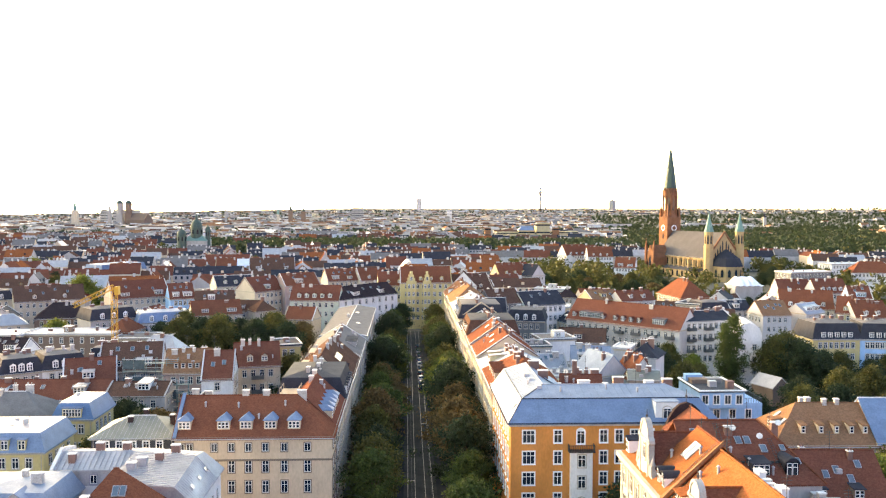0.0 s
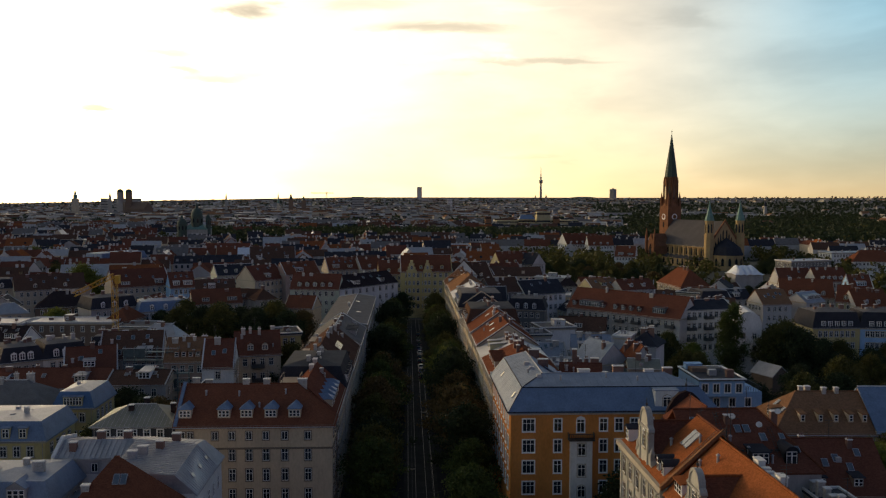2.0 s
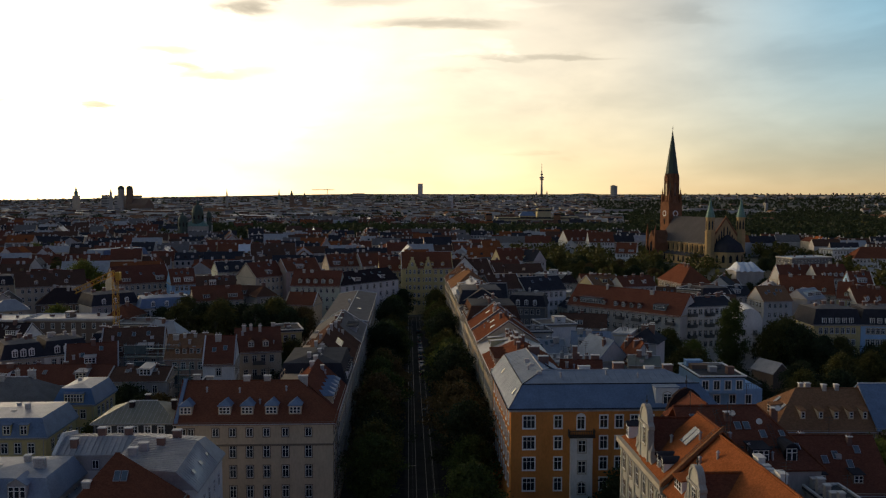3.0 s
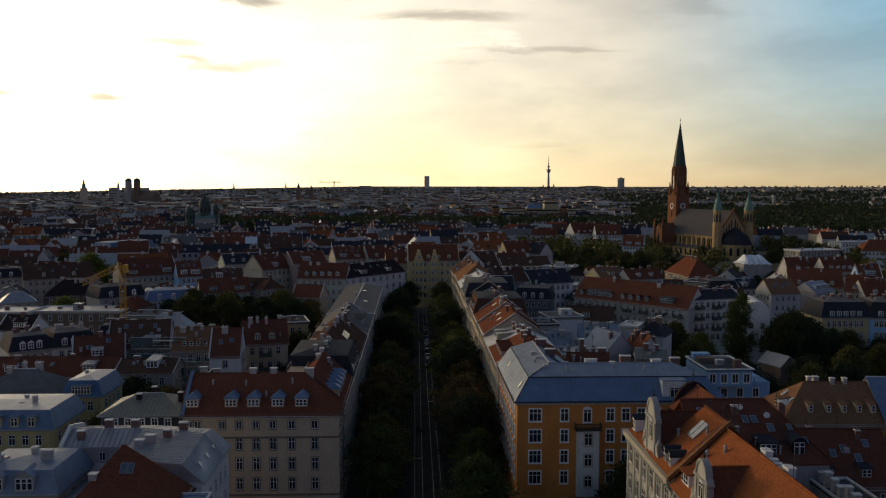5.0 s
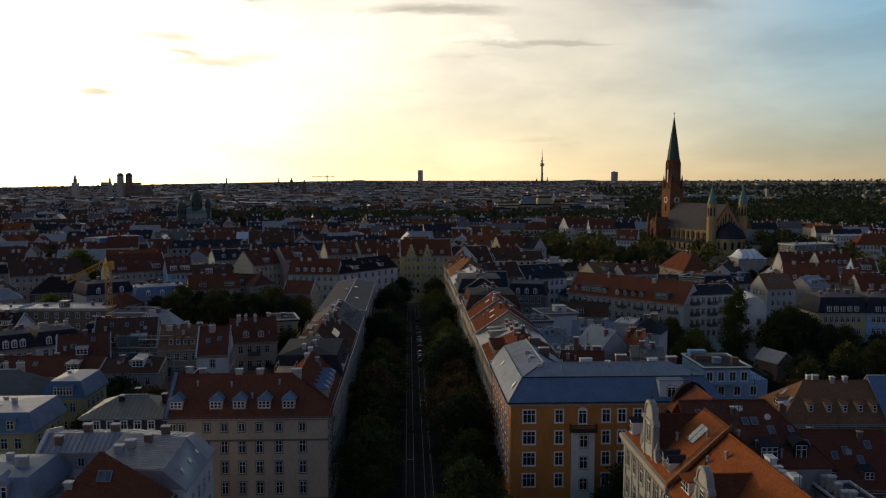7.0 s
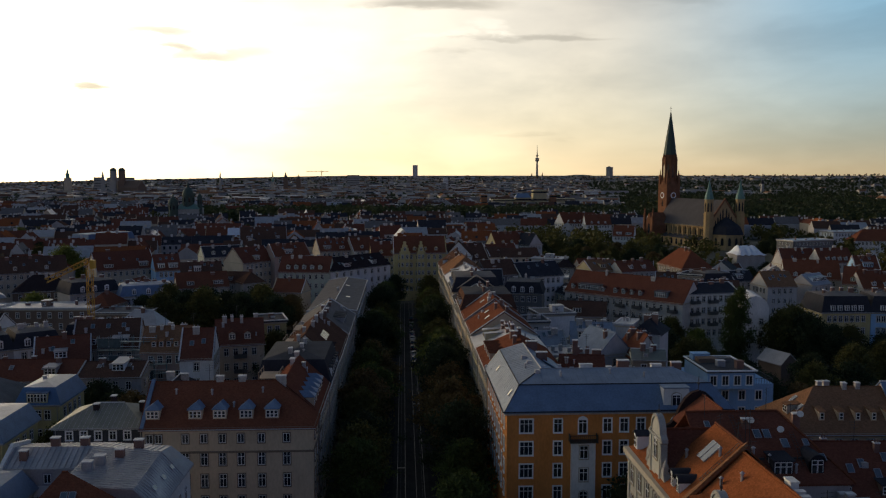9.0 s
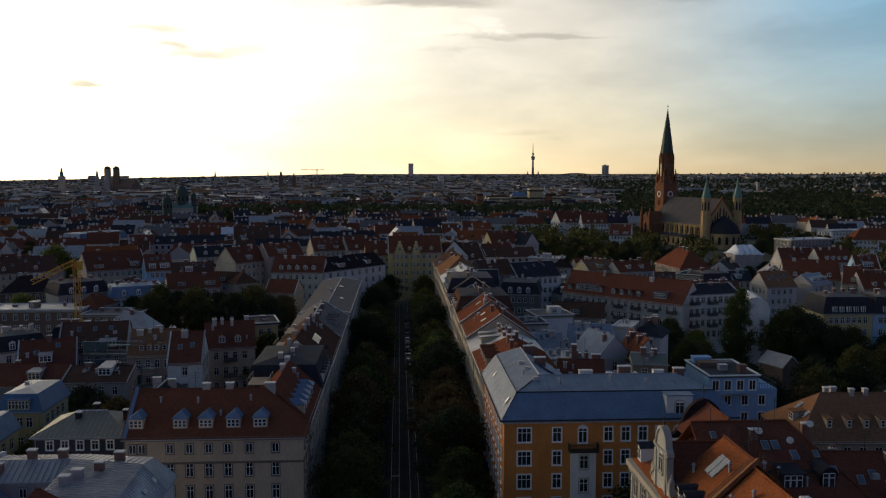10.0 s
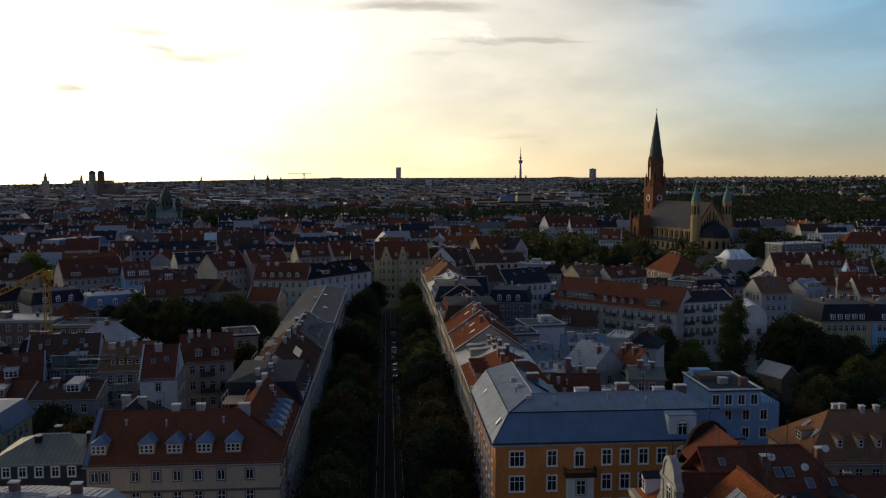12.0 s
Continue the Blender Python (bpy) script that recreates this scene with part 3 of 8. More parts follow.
        C, D = A - i1, B - i1
        lo = [(-A, -B, eave + 0.1), (A, -B, eave + 0.1), (A, B, eave + 0.1), (-A, B, eave + 0.1)]
        hi = [(-C, -D, eave + h1), (C, -D, eave + h1), (C, D, eave + h1), (-C, D, eave + h1)]
        for i in range(4):
            slab(bm, [lo[i], lo[(i + 1) % 4], hi[(i + 1) % 4], hi[i]])
        k = max(C - D, 0.4)
        kk = max(D - C, 0.4)
        p, q = ((-k, 0, top), (k, 0, top)) if C >= D else ((0, -kk, top), (0, kk, top))
        if C >= D:
            slab(bm, [hi[0], hi[1], q, p], mat=1), slab(bm, [hi[2], hi[3], p, q], mat=1), slab(bm, [hi[1], hi[2], q], mat=1), slab(bm, [hi[3], hi[0], p], mat=1)
        else:
            slab(bm, [hi[0], hi[1], p], mat=1), slab(bm, [hi[2], hi[3], q], mat=1), slab(bm, [hi[1], hi[2], q, p], mat=1), slab(bm, [hi[3], hi[0], p, q], mat=1)
    else:
        box(bm, -A, A, -B, B, eave, eave + 0.35)
        pb = bmesh.new()
        frame_band(pb, A, B, eave + 0.354, eave + 0.62, -0.3)
        part("parapet", pb, "cap", h)
    upper = {"slate": "gravel_roof", "dark_tile": "bitumen"}.get(roof, roof)
    bmesh.ops.remove_doubles(bm, verts=bm.verts, dist=0.001)
    part("roof", bm, [roof, upper_roof or upper], h)
    # eaves board and band courses
    for z0, z1, o in [(eave - 0.4, eave - 0.03, 0.24)] + ([(eave - 3.95, eave - 3.65, 0.12), (4.3, 4.6, 0.14)] if band else []):
        bm = bmesh.new()
        frame_band(bm, a, b, z0, z1, o)
        part("cornice" if z1 > eave - 1 else "band_course", bm, trim, h)
    if near:
        for xx in (-a + 0.35, a - 0.35):
            bm = bmesh.new()
            rod(bm, (xx, -b - 0.1, 0.2), (xx, -b - 0.1, eave - 0.4), 0.06, 6)
            part("downpipe", bm, "stone_grey", h)
    bm = bmesh.new()
    zz = eave + 0.02 if kind in ("mansard", "flat") else e0 - 0.06
    rod(bm, (-A, -B - 0.06, zz), (A, -B - 0.06, zz), 0.09, 6)
    if kind != "flat":
        part("gutter", bm, "pale_metal", h)
    else:
        bm.free()
    # windows
    n = max(1, int((eave - 1.2) // storey))
    levels = [eave - 0.95 - win[1] - storey * i for i in range(n)]
    levels = rows if rows is not None else levels
    levels = [z for z in levels if z > (0.6 if near or y < 200 else 3.5)]
    c = cols if cols is not None else max(2, round(w / 2.7))
    if front:
        facade(h, pose(0, -b, 0), w, levels, c, *win, trim, near)
    if side:
        cs = max(2, round(d / 3.2))
        if x > 0 or both:
            facade(h, pose(-a, 0, 0, 0, 0, -90), d, levels, cs, *win, trim, near)
        if x <= 0 or both:
            facade(h, pose(a, 0, 0, 0, 0, 90), d, levels, cs, *win, trim, near)
    if back:
        facade(h, pose(0, b, 0, 0, 0, 180), w, levels, c, *win, trim, near)
    # dormers, skylights
    if dormers:
        span = w - 4 if kind in ("gable", "mansard") else max(w - 2 * b * 0.55, w * 0.5)
        xs = [-span / 2 + span * (i + 0.5) / dormers for i in range(dormers)]
        xs = dorm_x or xs
        for i, xd in enumerate(xs):
            if kind == "mansard":
                me = dormer_mesh(dorm_w * 0.9, 1.9, 2.1, dorm_roof or roof, dorm_shape, wall if near else "frame_white")
                shared("dormer", me, h, pose(xd, -b - 0.3, eave + 0.4))
            else:
                hz = dorm_z
                me = dormer_mesh(dorm_w, 1.5, 1.5 / s + 0.2, dorm_roof or roof, dorm_shape, wall)
                shared("dormer", me, h, pose(xd, -b + hz / s - 0.1, eave + hz))
    if kind in ("gable", "hip") and lights:
        ang = math.degrees(math.atan(s))
        for i in range(lights):
            f = r.uniform(0.35, 0.7)
            xl = -a * 0.7 + 1.4 * a * (i + 0.5) / lights
            shared("skylight", skylight_mesh(0.9, 1.3), h, pose(xl, -b + f * b, eave + f * rise + 0.1, ang))
    for xd in glass_at:
        g = shared("roof_studio", dormer_mesh(4.4, 1.9, 1.9 / s + 0.2, "skylight_glass", "shed", "scaffold"), h, pose(xd, -b + 0.9 / s, eave + 0.9))
    for i in range(box_dormer):
        xd = -a + w * (i + r.uniform(0.35, 0.65)) / box_dormer
        if kind == "gable":
            me = dormer_mesh(r.choice((2.6, 3.6)), 1.7, 1.7 / s + 0.2, r.choice(("grey_metal", "pale_metal", roof)), "shed", r.choice(("frame_white", wall)))
            shared("dormer", me, h, pose(xd, -b + 0.8 / s, eave + 0.8))
        else:
            bm = bmesh.new()
            wd, hd = r.uniform(1.2, 2.4), r.uniform(1.2, 1.9)
            box(bm, -wd, wd, -1.3, 1.6, 0, hd), box(bm, -wd - 0.15, wd + 0.15, -1.45, 1.75, hd, hd + 0.14, 1)
            hut = part("roof_hut", bm, [wall, "pale_metal"], h, "", pose(xd, r.uniform(-0.2, 0.25) * b, eave + 0.36))
            add_window(hut, pose(r.uniform(-0.4, 0.4) * wd, -1.3, 0.35), 0.9, hd - 0.7)
    if chim_at:
        for xc, yc, zc, cw, ch in chim_at:
            shared("chimney", chimney_mesh(cw, 0.75, ch, chim, 0), h, pose(xc, yc, zc))
    elif chimneys:
        for i in range(chimneys):
            xc = -a * 0.8 + 1.6 * a * (i + 0.5) / chimneys + r.uniform(-0.6, 0.6)
            yc = r.choice((-1, 1)) * r.uniform(0.4, 1.2)
            zc = top - abs(yc) * (s if kind == "gable" else 0.3)
            if kind == "cross":
                xc, yc = yc, xc * b / a
                zc = top - abs(xc) * s
            elif kind == "flat":
                zc = eave + 0.3
            elif kind == "hip":
                xc *= 0.6
            cw = r.choice((0.7, 1.0, 1.4))
            shared("chimney", chimney_mesh(cw, 0.65, r.choice((0.7, 1.0, 1.3)), chim, r.choice((0, 2))), h, pose(xc, yc, zc))
    if y < 420 and kind in ("gable", "cross", "hip"):
        if kind == "gable":
            r0, r1 = (-a - 0.2, 0, top), (a + 0.2, 0, top)
        elif kind == "cross":
            r0, r1 = (0, -b - 0.2, top), (0, b + 0.2, top)
        else:
            r0, r1 = p, q
        bm = bmesh.new()
        rod(bm, r0, r1, 0.13, 6)
        part("ridge_cap", bm, "cap" if "metal" in roof or roof in ("slate", "gravel_roof") else roof, h)
    if y < 260:
        for i in range(r.randint(1, 3)):
            f, xl = r.uniform(0.25, 0.75), r.uniform(-0.75, 0.75) * a
            if kind == "gable":
                sgn = r.choice((-1, -1, 1))
                shared("roof_vent", vent_mesh(r.randint(0, 2)), h, pose(xl, sgn * (b - f * b), eave + f * rise))
            elif kind in ("flat", "mansard"):
                shared("roof_vent", vent_mesh(r.randint(0, 2)), h, pose(xl * 0.7, r.uniform(-0.3, 0.3) * b, (eave + 0.3) if kind == "flat" else eave + rise * 0.85))
        if r.random() < 0.55:
            zt = top - 0.2 if kind != "flat" else eave + 0.3
            shared("aerial", aerial_mesh(r.randint(0, 2)), h, pose(r.uniform(-0.5, 0.5) * (a if kind != "cross" else 0.2), 0, zt))
    if firewall:
        for sgn in (-1, 1):
            bm = bmesh.new()
            g = a + 0.02
            x0, x1 = sorted((sgn * (g - 0.15), sgn * (g + 0.15)))
            v = [[bm.verts.new((xx, yy, zz)) for yy, zz in ((-B, e0 - 0.1), (0, top - 0.1), (B, e0 - 0.1), (B, e0 + 0.22), (0, top + 0.24), (-B, e0 + 0.22))] for xx in (x0, x1)]
            bm.faces.new(v[0]), bm.faces.new(v[1][::-1])
            for i in range(6):
                bm.faces.new((v[0][i], v[1][i], v[1][(i + 1) % 6], v[0][(i + 1) % 6]))
            bmesh.ops.recalc_face_normals(bm, faces=bm.faces)
            part("firewall", bm, r.choice(("pale_metal", "cap", wall)), h)
    if balconies:
        for i, z in enumerate(levels[:-1]):
            for k in range(balconies):
                bm = bmesh.new()
                xb = -a + w * (k + 0.5) / balconies
                v = [bm.verts.new((xb + sx * 1.5, yy, zz)) for zz in (z - 0.42, z + 0.62) for sx, yy in ((-1, -b + 0.02), (1, -b + 0.02), (1, -b - 1.3), (-1, -b - 1.3))]
                for f in ((3, 2, 1, 0), (1, 2, 6, 5), (2, 3, 7, 6), (3, 0, 4, 7)):
                    bm.faces.new([v[q] for q in f])
                bmesh.ops.solidify(bm, geom=bm.faces[:], thickness=0.07)
                part("balcony", bm, "dark_grey", h)
    return h


# ---- trees ----


def crown_mesh(seed, height, spread, leaf, n_clumps, per, size, base=0.28, column=False):
    """A crown of leaf sprays set in clumps round limbs, with gaps and an uneven outline."""
    r = np.random.default_rng(seed)
    centres = []
    for i in range(n_clumps):
        u = r.uniform(0, 1)
        z = base * height + (1 - base) * height * u
        prof = (math.sin(math.pi * (0.12 + 0.88 * u)) ** 0.7) if not column else (0.75 + 0.25 * math.sin(math.pi * u)) * (1 - u ** 5)
        rad = spread * prof * math.sqrt(r.uniform(0.15, 1)) * (0.85 + 0.3 * math.sin(3 * u * 6 + seed))
        th = r.uniform(0, 2 * math.pi)
        rad *= 1 + 0.22 * math.sin(2 * th + seed) + 0.12 * math.sin(5 * th + 2 * seed)
        centres.append((rad * math.cos(th), rad * math.sin(th), z))
    c = np.repeat(np.array(centres), per, axis=0)
    c = c + r.normal(0, size * 2.7, c.shape) * np.array([1, 1, 0.75])
    u = r.normal(0, 1, c.shape)
    u /= np.linalg.norm(u, axis=1, keepdims=True)
    v = np.cross(u, r.normal(0, 1, c.shape))
    v /= np.linalg.norm(v, axis=1, keepdims=True)
    s = size * r.uniform(0.6, 1.4, (len(c), 1))
    p = np.stack([c - u * s, c + v * s * 0.55, c + u * s, c - v * s * 0.55], 1).reshape(-1, 3)
    me = bpy.data.meshes.new("crown")
    n = len(c)
    me.from_pydata(p.tolist(), [], np.arange(4 * n).reshape(n, 4).tolist())
    me.materials.append(M[leaf])
    return me, centres


def make_tree(seed, height, spread, leaf, label, category="tree", clumps=200, per=60, size=0.24, base=0.28, column=False, group=""):
    t = thing("tree", pose(0, 0, -200), label, category, group)
    me, centres = crown_mesh(seed, height, spread, leaf, clumps, per, size, base, column)
    bm = bmesh.new()
    r = random.Random(seed)
    k = height / 14
    rod(bm, (0, 0, -0.2), (0.1, 0, height * 0.4), 0.32 * k, 8, 0, 0.2 * k)
    rod(bm, (0.1, 0, height * 0.4), (0, 0.1, height * 0.85), 0.2 * k, 7, 0, 0.05 * k)
    for c in r.sample(centres, 16):
        z0 = height * r.uniform(0.22, 0.5)
        if c[2] > z0 + 0.5:
            rod(bm, (0.05, 0, z0), (c[0] * 0.9, c[1] * 0.9, c[2] * 0.97), 0.09 * k, 5, 0, 0.025)
    part("trunk", bm, "bark", t)
    shared("crown", me, t, Matrix.Identity(4))
    return t


def remove_thing(t):
    for o in (*t.children_recursive, t):
        bpy.data.objects.remove(o)

# ---- ground, street ----


def ground_height(x, y):
    r = math.hypot(x, y)
    t = min(max((r - 2600) / 2300, 0), 1)
    az = math.degrees(math.atan2(x, y))
    k = min(max((az + 34) / 30, 0), 1)
    return (6 + 50 * k) * t * t * (3 - 2 * t)


bm = bmesh.new()
radii = [0, 60, 120, 200, 300, 450, 650, 900, 1250, 1700, 2300, 2700, 3100, 3500, 3900, 4300, 4700, 4960]
rings = [[bm.verts.new((0, 0, 0))]]
for r in radii[1:]:
    rings.append([bm.verts.new((r * math.sin(2 * math.pi * i / 96), r * math.cos(2 * math.pi * i / 96), ground_height(r * math.sin(2 * math.pi * i / 96), r * math.cos(2 * math.pi * i / 96)))) for i in range(96)])
for a, b in zip(rings, rings[1:]):
    for i in range(96):
        j = (i + 1) % 96
        bm.faces.new((a[0], b[j], b[i]) if len(a) == 1 else (a[i], a[j], b[j], b[i]))
bmesh.ops.recalc_face_normals(bm, faces=bm.faces)
material("ground", (0.06, 0.062, 0.045), 0.95, vary=0.4, scale=0.02, fine=0.3, bump=0.1)
ob = tagged(part("ground", bm, "ground"), "dark ground of yards and gardens between the houses", "ground", kind="structure")

STREET_X0, STREET_X1, STREET_Y0, STREET_Y1 = -12.9, 15.7, -60.0, 365.0


def strip(name, x0, x1, y0, y1, z0, z1, mat, label, category):
    bm = bmesh.new()
    box(bm, x0, x1, y0, y1, z0, z1)
    return tagged(part(name, bm, mat), label, category, kind="structure")


strip("road", -9.0, 11.8, STREET_Y0, STREET_Y1, -0.3, 0.03, "asphalt", "dark asphalt avenue between two rows of trees", "road")
strip("pavement", STREET_X0, -9.2, STREET_Y0, 112.0, -0.3, 0.16, "pavement", "grey paved footway along the house fronts", "pavement")
strip("pavement", STREET_X0, -9.2, 129.0, STREET_Y1, -0.3, 0.16, "pavement", "grey paved footway along the house fronts", "pavement")
strip("pavement", 12.0, 27.6, STREET_Y0, 107.5, -0.3, 0.16, "pavement", "grey paved footway along the house fronts", "pavement")
strip("pavement", 12.0, STREET_X1, 129.0, STREET_Y1, -0.3, 0.16, "pavement", "grey paved footway along the house fronts", "pavement")
strip("kerb", -9.2, -9.0, 129.0, STREET_Y1, -0.3, 0.17, "kerb", "pale granite kerb of the avenue", "kerb")
strip("kerb", 11.8, 12.0, 129.0, STREET_Y1, -0.3, 0.17, "kerb", "pale granite kerb of the avenue", "kerb")
strip("road", -75.0, -9.0, 113.0, 128.0, -0.3, 0.02, "asphalt", "dark asphalt side street crossing the avenue", "road")
strip("road", 11.8, 90.0, 109.0, 127.5, -0.3, 0.02, "asphalt", "dark asphalt side street crossing the avenue", "road")
strip("track_bed", -1.5, 4.9, STREET_Y0, STREET_Y1, 0.03, 0.05, "track_bed", "worn paved tram track bed in the avenue", "track bed")
for x in (-0.7, 0.735, 2.66, 4.1):
    strip("tram_rail", x - 0.04, x + 0.04, STREET_Y0, STREET_Y1, 0.03, 0.075, "rail_steel", "bright worn steel tram rail set in the street", "rail")
for y, x in ((127.5, 3.38), (127.5, 0.02), (162.0, 0.02), (206.0, 3.38)):
    strip("rail_drain", x - 0.7, x + 0.7, y, y + 0.35, 0.03, 0.07, "rail_steel", "steel drain across the tram track", "drain")

# ---- the corner block with the red roof ----
corner = house(-25.35, 137.9, 24.9, 12.8, 0, 17.7, rise=5.3, kind="hip", hips=(0, 6.6), roof="rust_tile", wall="cream", dormers=5, dorm_x=[-11.2, -5.0, -1.4, 2.5, 6.3], front=False, side=False, dorm_roof="blue_metal", dorm_shape="hip", dorm_w=2.0, dorm_z=0.9,
               trim="window_surround", chim="chimney_plaster", chim_at=[(-2.4, 0.2, 22.6, 1.1, 1.1), (1.0, 0.2, 22.6, 1.1, 1.1), (6.9, 0.4, 22.5, 1.5, 1.1)], band=True, label="cream plastered corner house, red tiled roof, blue dormers")
for xw in (-36.8, -35.5, -31.6, -28.9, -26.2, -23.5, -20.5, -16.8):
    add_window(corner, pose(xw + 25.35, -6.4, 15.3), 1.0, 1.35, "window_surround", "plain", True)
    if xw != -36.8:
        for zw in (11.9, 8.6, 5.3, 1.6):
            add_window(corner, pose(xw + 25.35, -6.4, zw), 1.05, 1.95, "window_surround", "cross", True)
for k in range(4):
    add_window(corner, pose(12.45, -4.6 + 3.0 * k, 15.3, 0, 0, 90), 1.0, 1.35, "window_surround", "plain", True)
    for zw in (11.9, 8.6, 5.3, 1.6):
        add_window(corner, pose(12.45, -4.6 + 3.0 * k, zw, 0, 0, 90), 1.05, 1.95, "window_surround", "cross", True)
bm = bmesh.new()
slab(bm, [(-12.75, -6.7, 17.8), (-12.2, -6.7, 17.8), (-12.2, 0, 23.4), (-12.75, 0, 23.4)], 0.5), slab(bm, [(-12.2, 6.7, 17.8), (-12.75, 6.7, 17.8), (-12.75, 0, 23.4), (-12.2, 0, 23.4)], 0.5)
bmesh.ops.remove_doubles(bm, verts=bm.verts, dist=0.001)
part("firewall", bm, "blue_metal", corner, "sheet-metal covered firewall edge")

house(-18.15, 148.3, 19.6, 10.5, 90, 17.73, rise=4.9, roof="red_tile", wall="cream", dormers=5, dorm_x=[-7.9, -5.0, -2.1, 0.8, 3.7], side=False, dorm_roof="blue_metal", dorm_shape="hip", dorm_w=1.95, dorm_z=0.7, chim="chimney_plaster", win=(1.05, 1.9), storey=3.3, near=True, chim_at=[(4.0, 0.4, 22.2, 1.2, 1.0), (9.0, 0.3, 22.2, 1.4, 1.1)],
      label="cream plastered avenue wing, red tiled roof with blue dormers")
house(-19.3, 167.4, 18.4, 12.8, 90, 17.4, rise=5.2, kind="mansard", roof="slate", upper_roof="bitumen", wall="beige", dormers=6, dorm_shape="shed", side=False, chimneys=4, chim="chimney_plaster", knee=0.8)
brown = house(-19.3, 190.9, 28.4, 12.8, 90, 17.4, rise=5.4, roof="brown_tile", wall="beige", chimneys=4, side=False, dormers=3, dorm_x=[-12.6, -10.4, -8.2], dorm_roof="dark_tile", dorm_shape="shed")
for xl in (-5.6, -3.9, -2.2, -0.5):
    shared("skylight", skylight_mesh(1.0, 1.7), brown, pose(xl, -6.4 + 6.4 * 0.45, 17.4 + 5.4 * 0.45 + 0.1, 40.2))
house(-19.3, 219.7, 28.8, 12.8, 90, 17.4, rise=4.2, roof="gravel_roof", wall="grey", dormers=4, dorm_x=[-5.0, -2.6, -0.2, 2.2], dorm_roof="bitumen", dorm_shape="shed", dorm_w=1.5, chimneys=5, side=False)
house(-19.0, 268.5, 68.0, 12.6, 90, 18.0, rise=1.1, roof="gravel_roof", wall="white", chimneys=1, cols=21, side=False, label="long white plastered house, grey felted low roof")
# timber stagings and sheet-covered terraces on the rear slopes of the row
for yy, ww, hh in ((154.5, 2.6, 2.0), (163.0, 3.0, 2.2), (171.5, 3.6, 1.6), (184.0, 3.2, 2.0), (200.0, 3.4, 1.8)):
    t = thing("roof_terrace", pose(-22.6, yy, 19.3), "timber roof terrace with a plank deck and rail", "terrace", "terraces on the rear roofs")
    bm = bmesh.new()
    box(bm, -1.8, 1.8, -ww, ww, 0.5, 0.62)
    part("deck", bm, "plank", t)
    for sx in (-1.7, 1.7):
        for sy in (-ww + 0.1, 0.0, ww - 0.1):
            bm = bmesh.new()
            box(bm, sx - 0.06, sx + 0.06, sy - 0.06, sy + 0.06, -2.2, 0.6 + hh * 0.5)
            part("post", bm, "plank", t)
    for sx in (-1.7, 1.7):
        bm = bmesh.new()
        box(bm, sx - 0.05, sx + 0.05, -ww, ww, 0.55 + hh * 0.5, 0.63 + hh * 0.5)
        part("handrail", bm, "plank", t)

# ---- orange corner building ----
orange = thing("corner_building", pose(0, 0, 0), "orange plastered corner building, blue-grey sheet-metal mansard roof", "building")
bm = bmesh.new()
prism(bm, [(15.7, 129.7), (49.2, 129.7), (49.2, 144.5), (28.6, 144.5), (28.6, 157.5), (15.7, 157.5)], 0, 20.0)
part("wall", bm, "orange", orange)
bm = bmesh.new()
# one metal roof: paler zinc puts the light on west and upper slopes into colour
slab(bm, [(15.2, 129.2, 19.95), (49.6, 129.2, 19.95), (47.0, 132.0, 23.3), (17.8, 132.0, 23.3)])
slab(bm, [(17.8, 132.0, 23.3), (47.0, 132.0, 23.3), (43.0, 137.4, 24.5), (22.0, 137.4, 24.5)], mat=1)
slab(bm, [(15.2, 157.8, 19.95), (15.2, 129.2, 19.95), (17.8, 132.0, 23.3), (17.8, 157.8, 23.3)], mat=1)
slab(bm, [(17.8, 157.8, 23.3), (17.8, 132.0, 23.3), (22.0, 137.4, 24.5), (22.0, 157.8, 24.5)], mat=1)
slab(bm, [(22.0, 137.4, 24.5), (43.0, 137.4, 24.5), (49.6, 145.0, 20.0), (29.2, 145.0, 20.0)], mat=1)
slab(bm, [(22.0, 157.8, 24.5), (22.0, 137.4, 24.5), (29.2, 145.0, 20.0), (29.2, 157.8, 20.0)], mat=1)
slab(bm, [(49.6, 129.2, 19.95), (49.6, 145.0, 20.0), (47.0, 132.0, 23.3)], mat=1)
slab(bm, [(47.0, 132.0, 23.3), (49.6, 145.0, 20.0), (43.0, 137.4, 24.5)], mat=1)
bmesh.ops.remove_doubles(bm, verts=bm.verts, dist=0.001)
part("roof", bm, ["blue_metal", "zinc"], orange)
bm = bmesh.new()
rod(bm, (17.8, 132.0, 23.34), (47.0, 132.0, 23.34), 0.1), rod(bm, (17.8, 132.0, 23.34), (17.8, 157.6, 23.34), 0.07), rod(bm, (15.3, 129.3, 19.98), (17.8, 132.0, 23.34), 0.07), rod(bm, (17.8, 132.0, 23.34), (22.0, 137.4, 24.54), 0.07)
part("flashing", bm, "slate", orange, "dark sheet-metal flashing along the roof bend")
bm = bmesh.new()
rod(bm, (22.0, 157.6, 24.54), (22.0, 137.4, 24.54), 0.09), rod(bm, (22.0, 137.4, 24.54), (43.0, 137.4, 24.54), 0.09)
part("ridge_cap", bm, "pale_metal", orange)
bm = bmesh.new()
rod(bm, (15.1, 129.08, 19.98), (49.6, 129.08, 19.98), 0.1), rod(bm, (15.08, 129.1, 19.98), (15.08, 157.8, 19.98), 0.1)
part("gutter", bm, "slate", orange, "dark gutter along the eaves")
seam = bmesh.new()
box(seam, -0.015, 0.015, 0, 1, 0, 0.035)
seam_me = mesh_of("roof_seam", seam, ["zinc"])
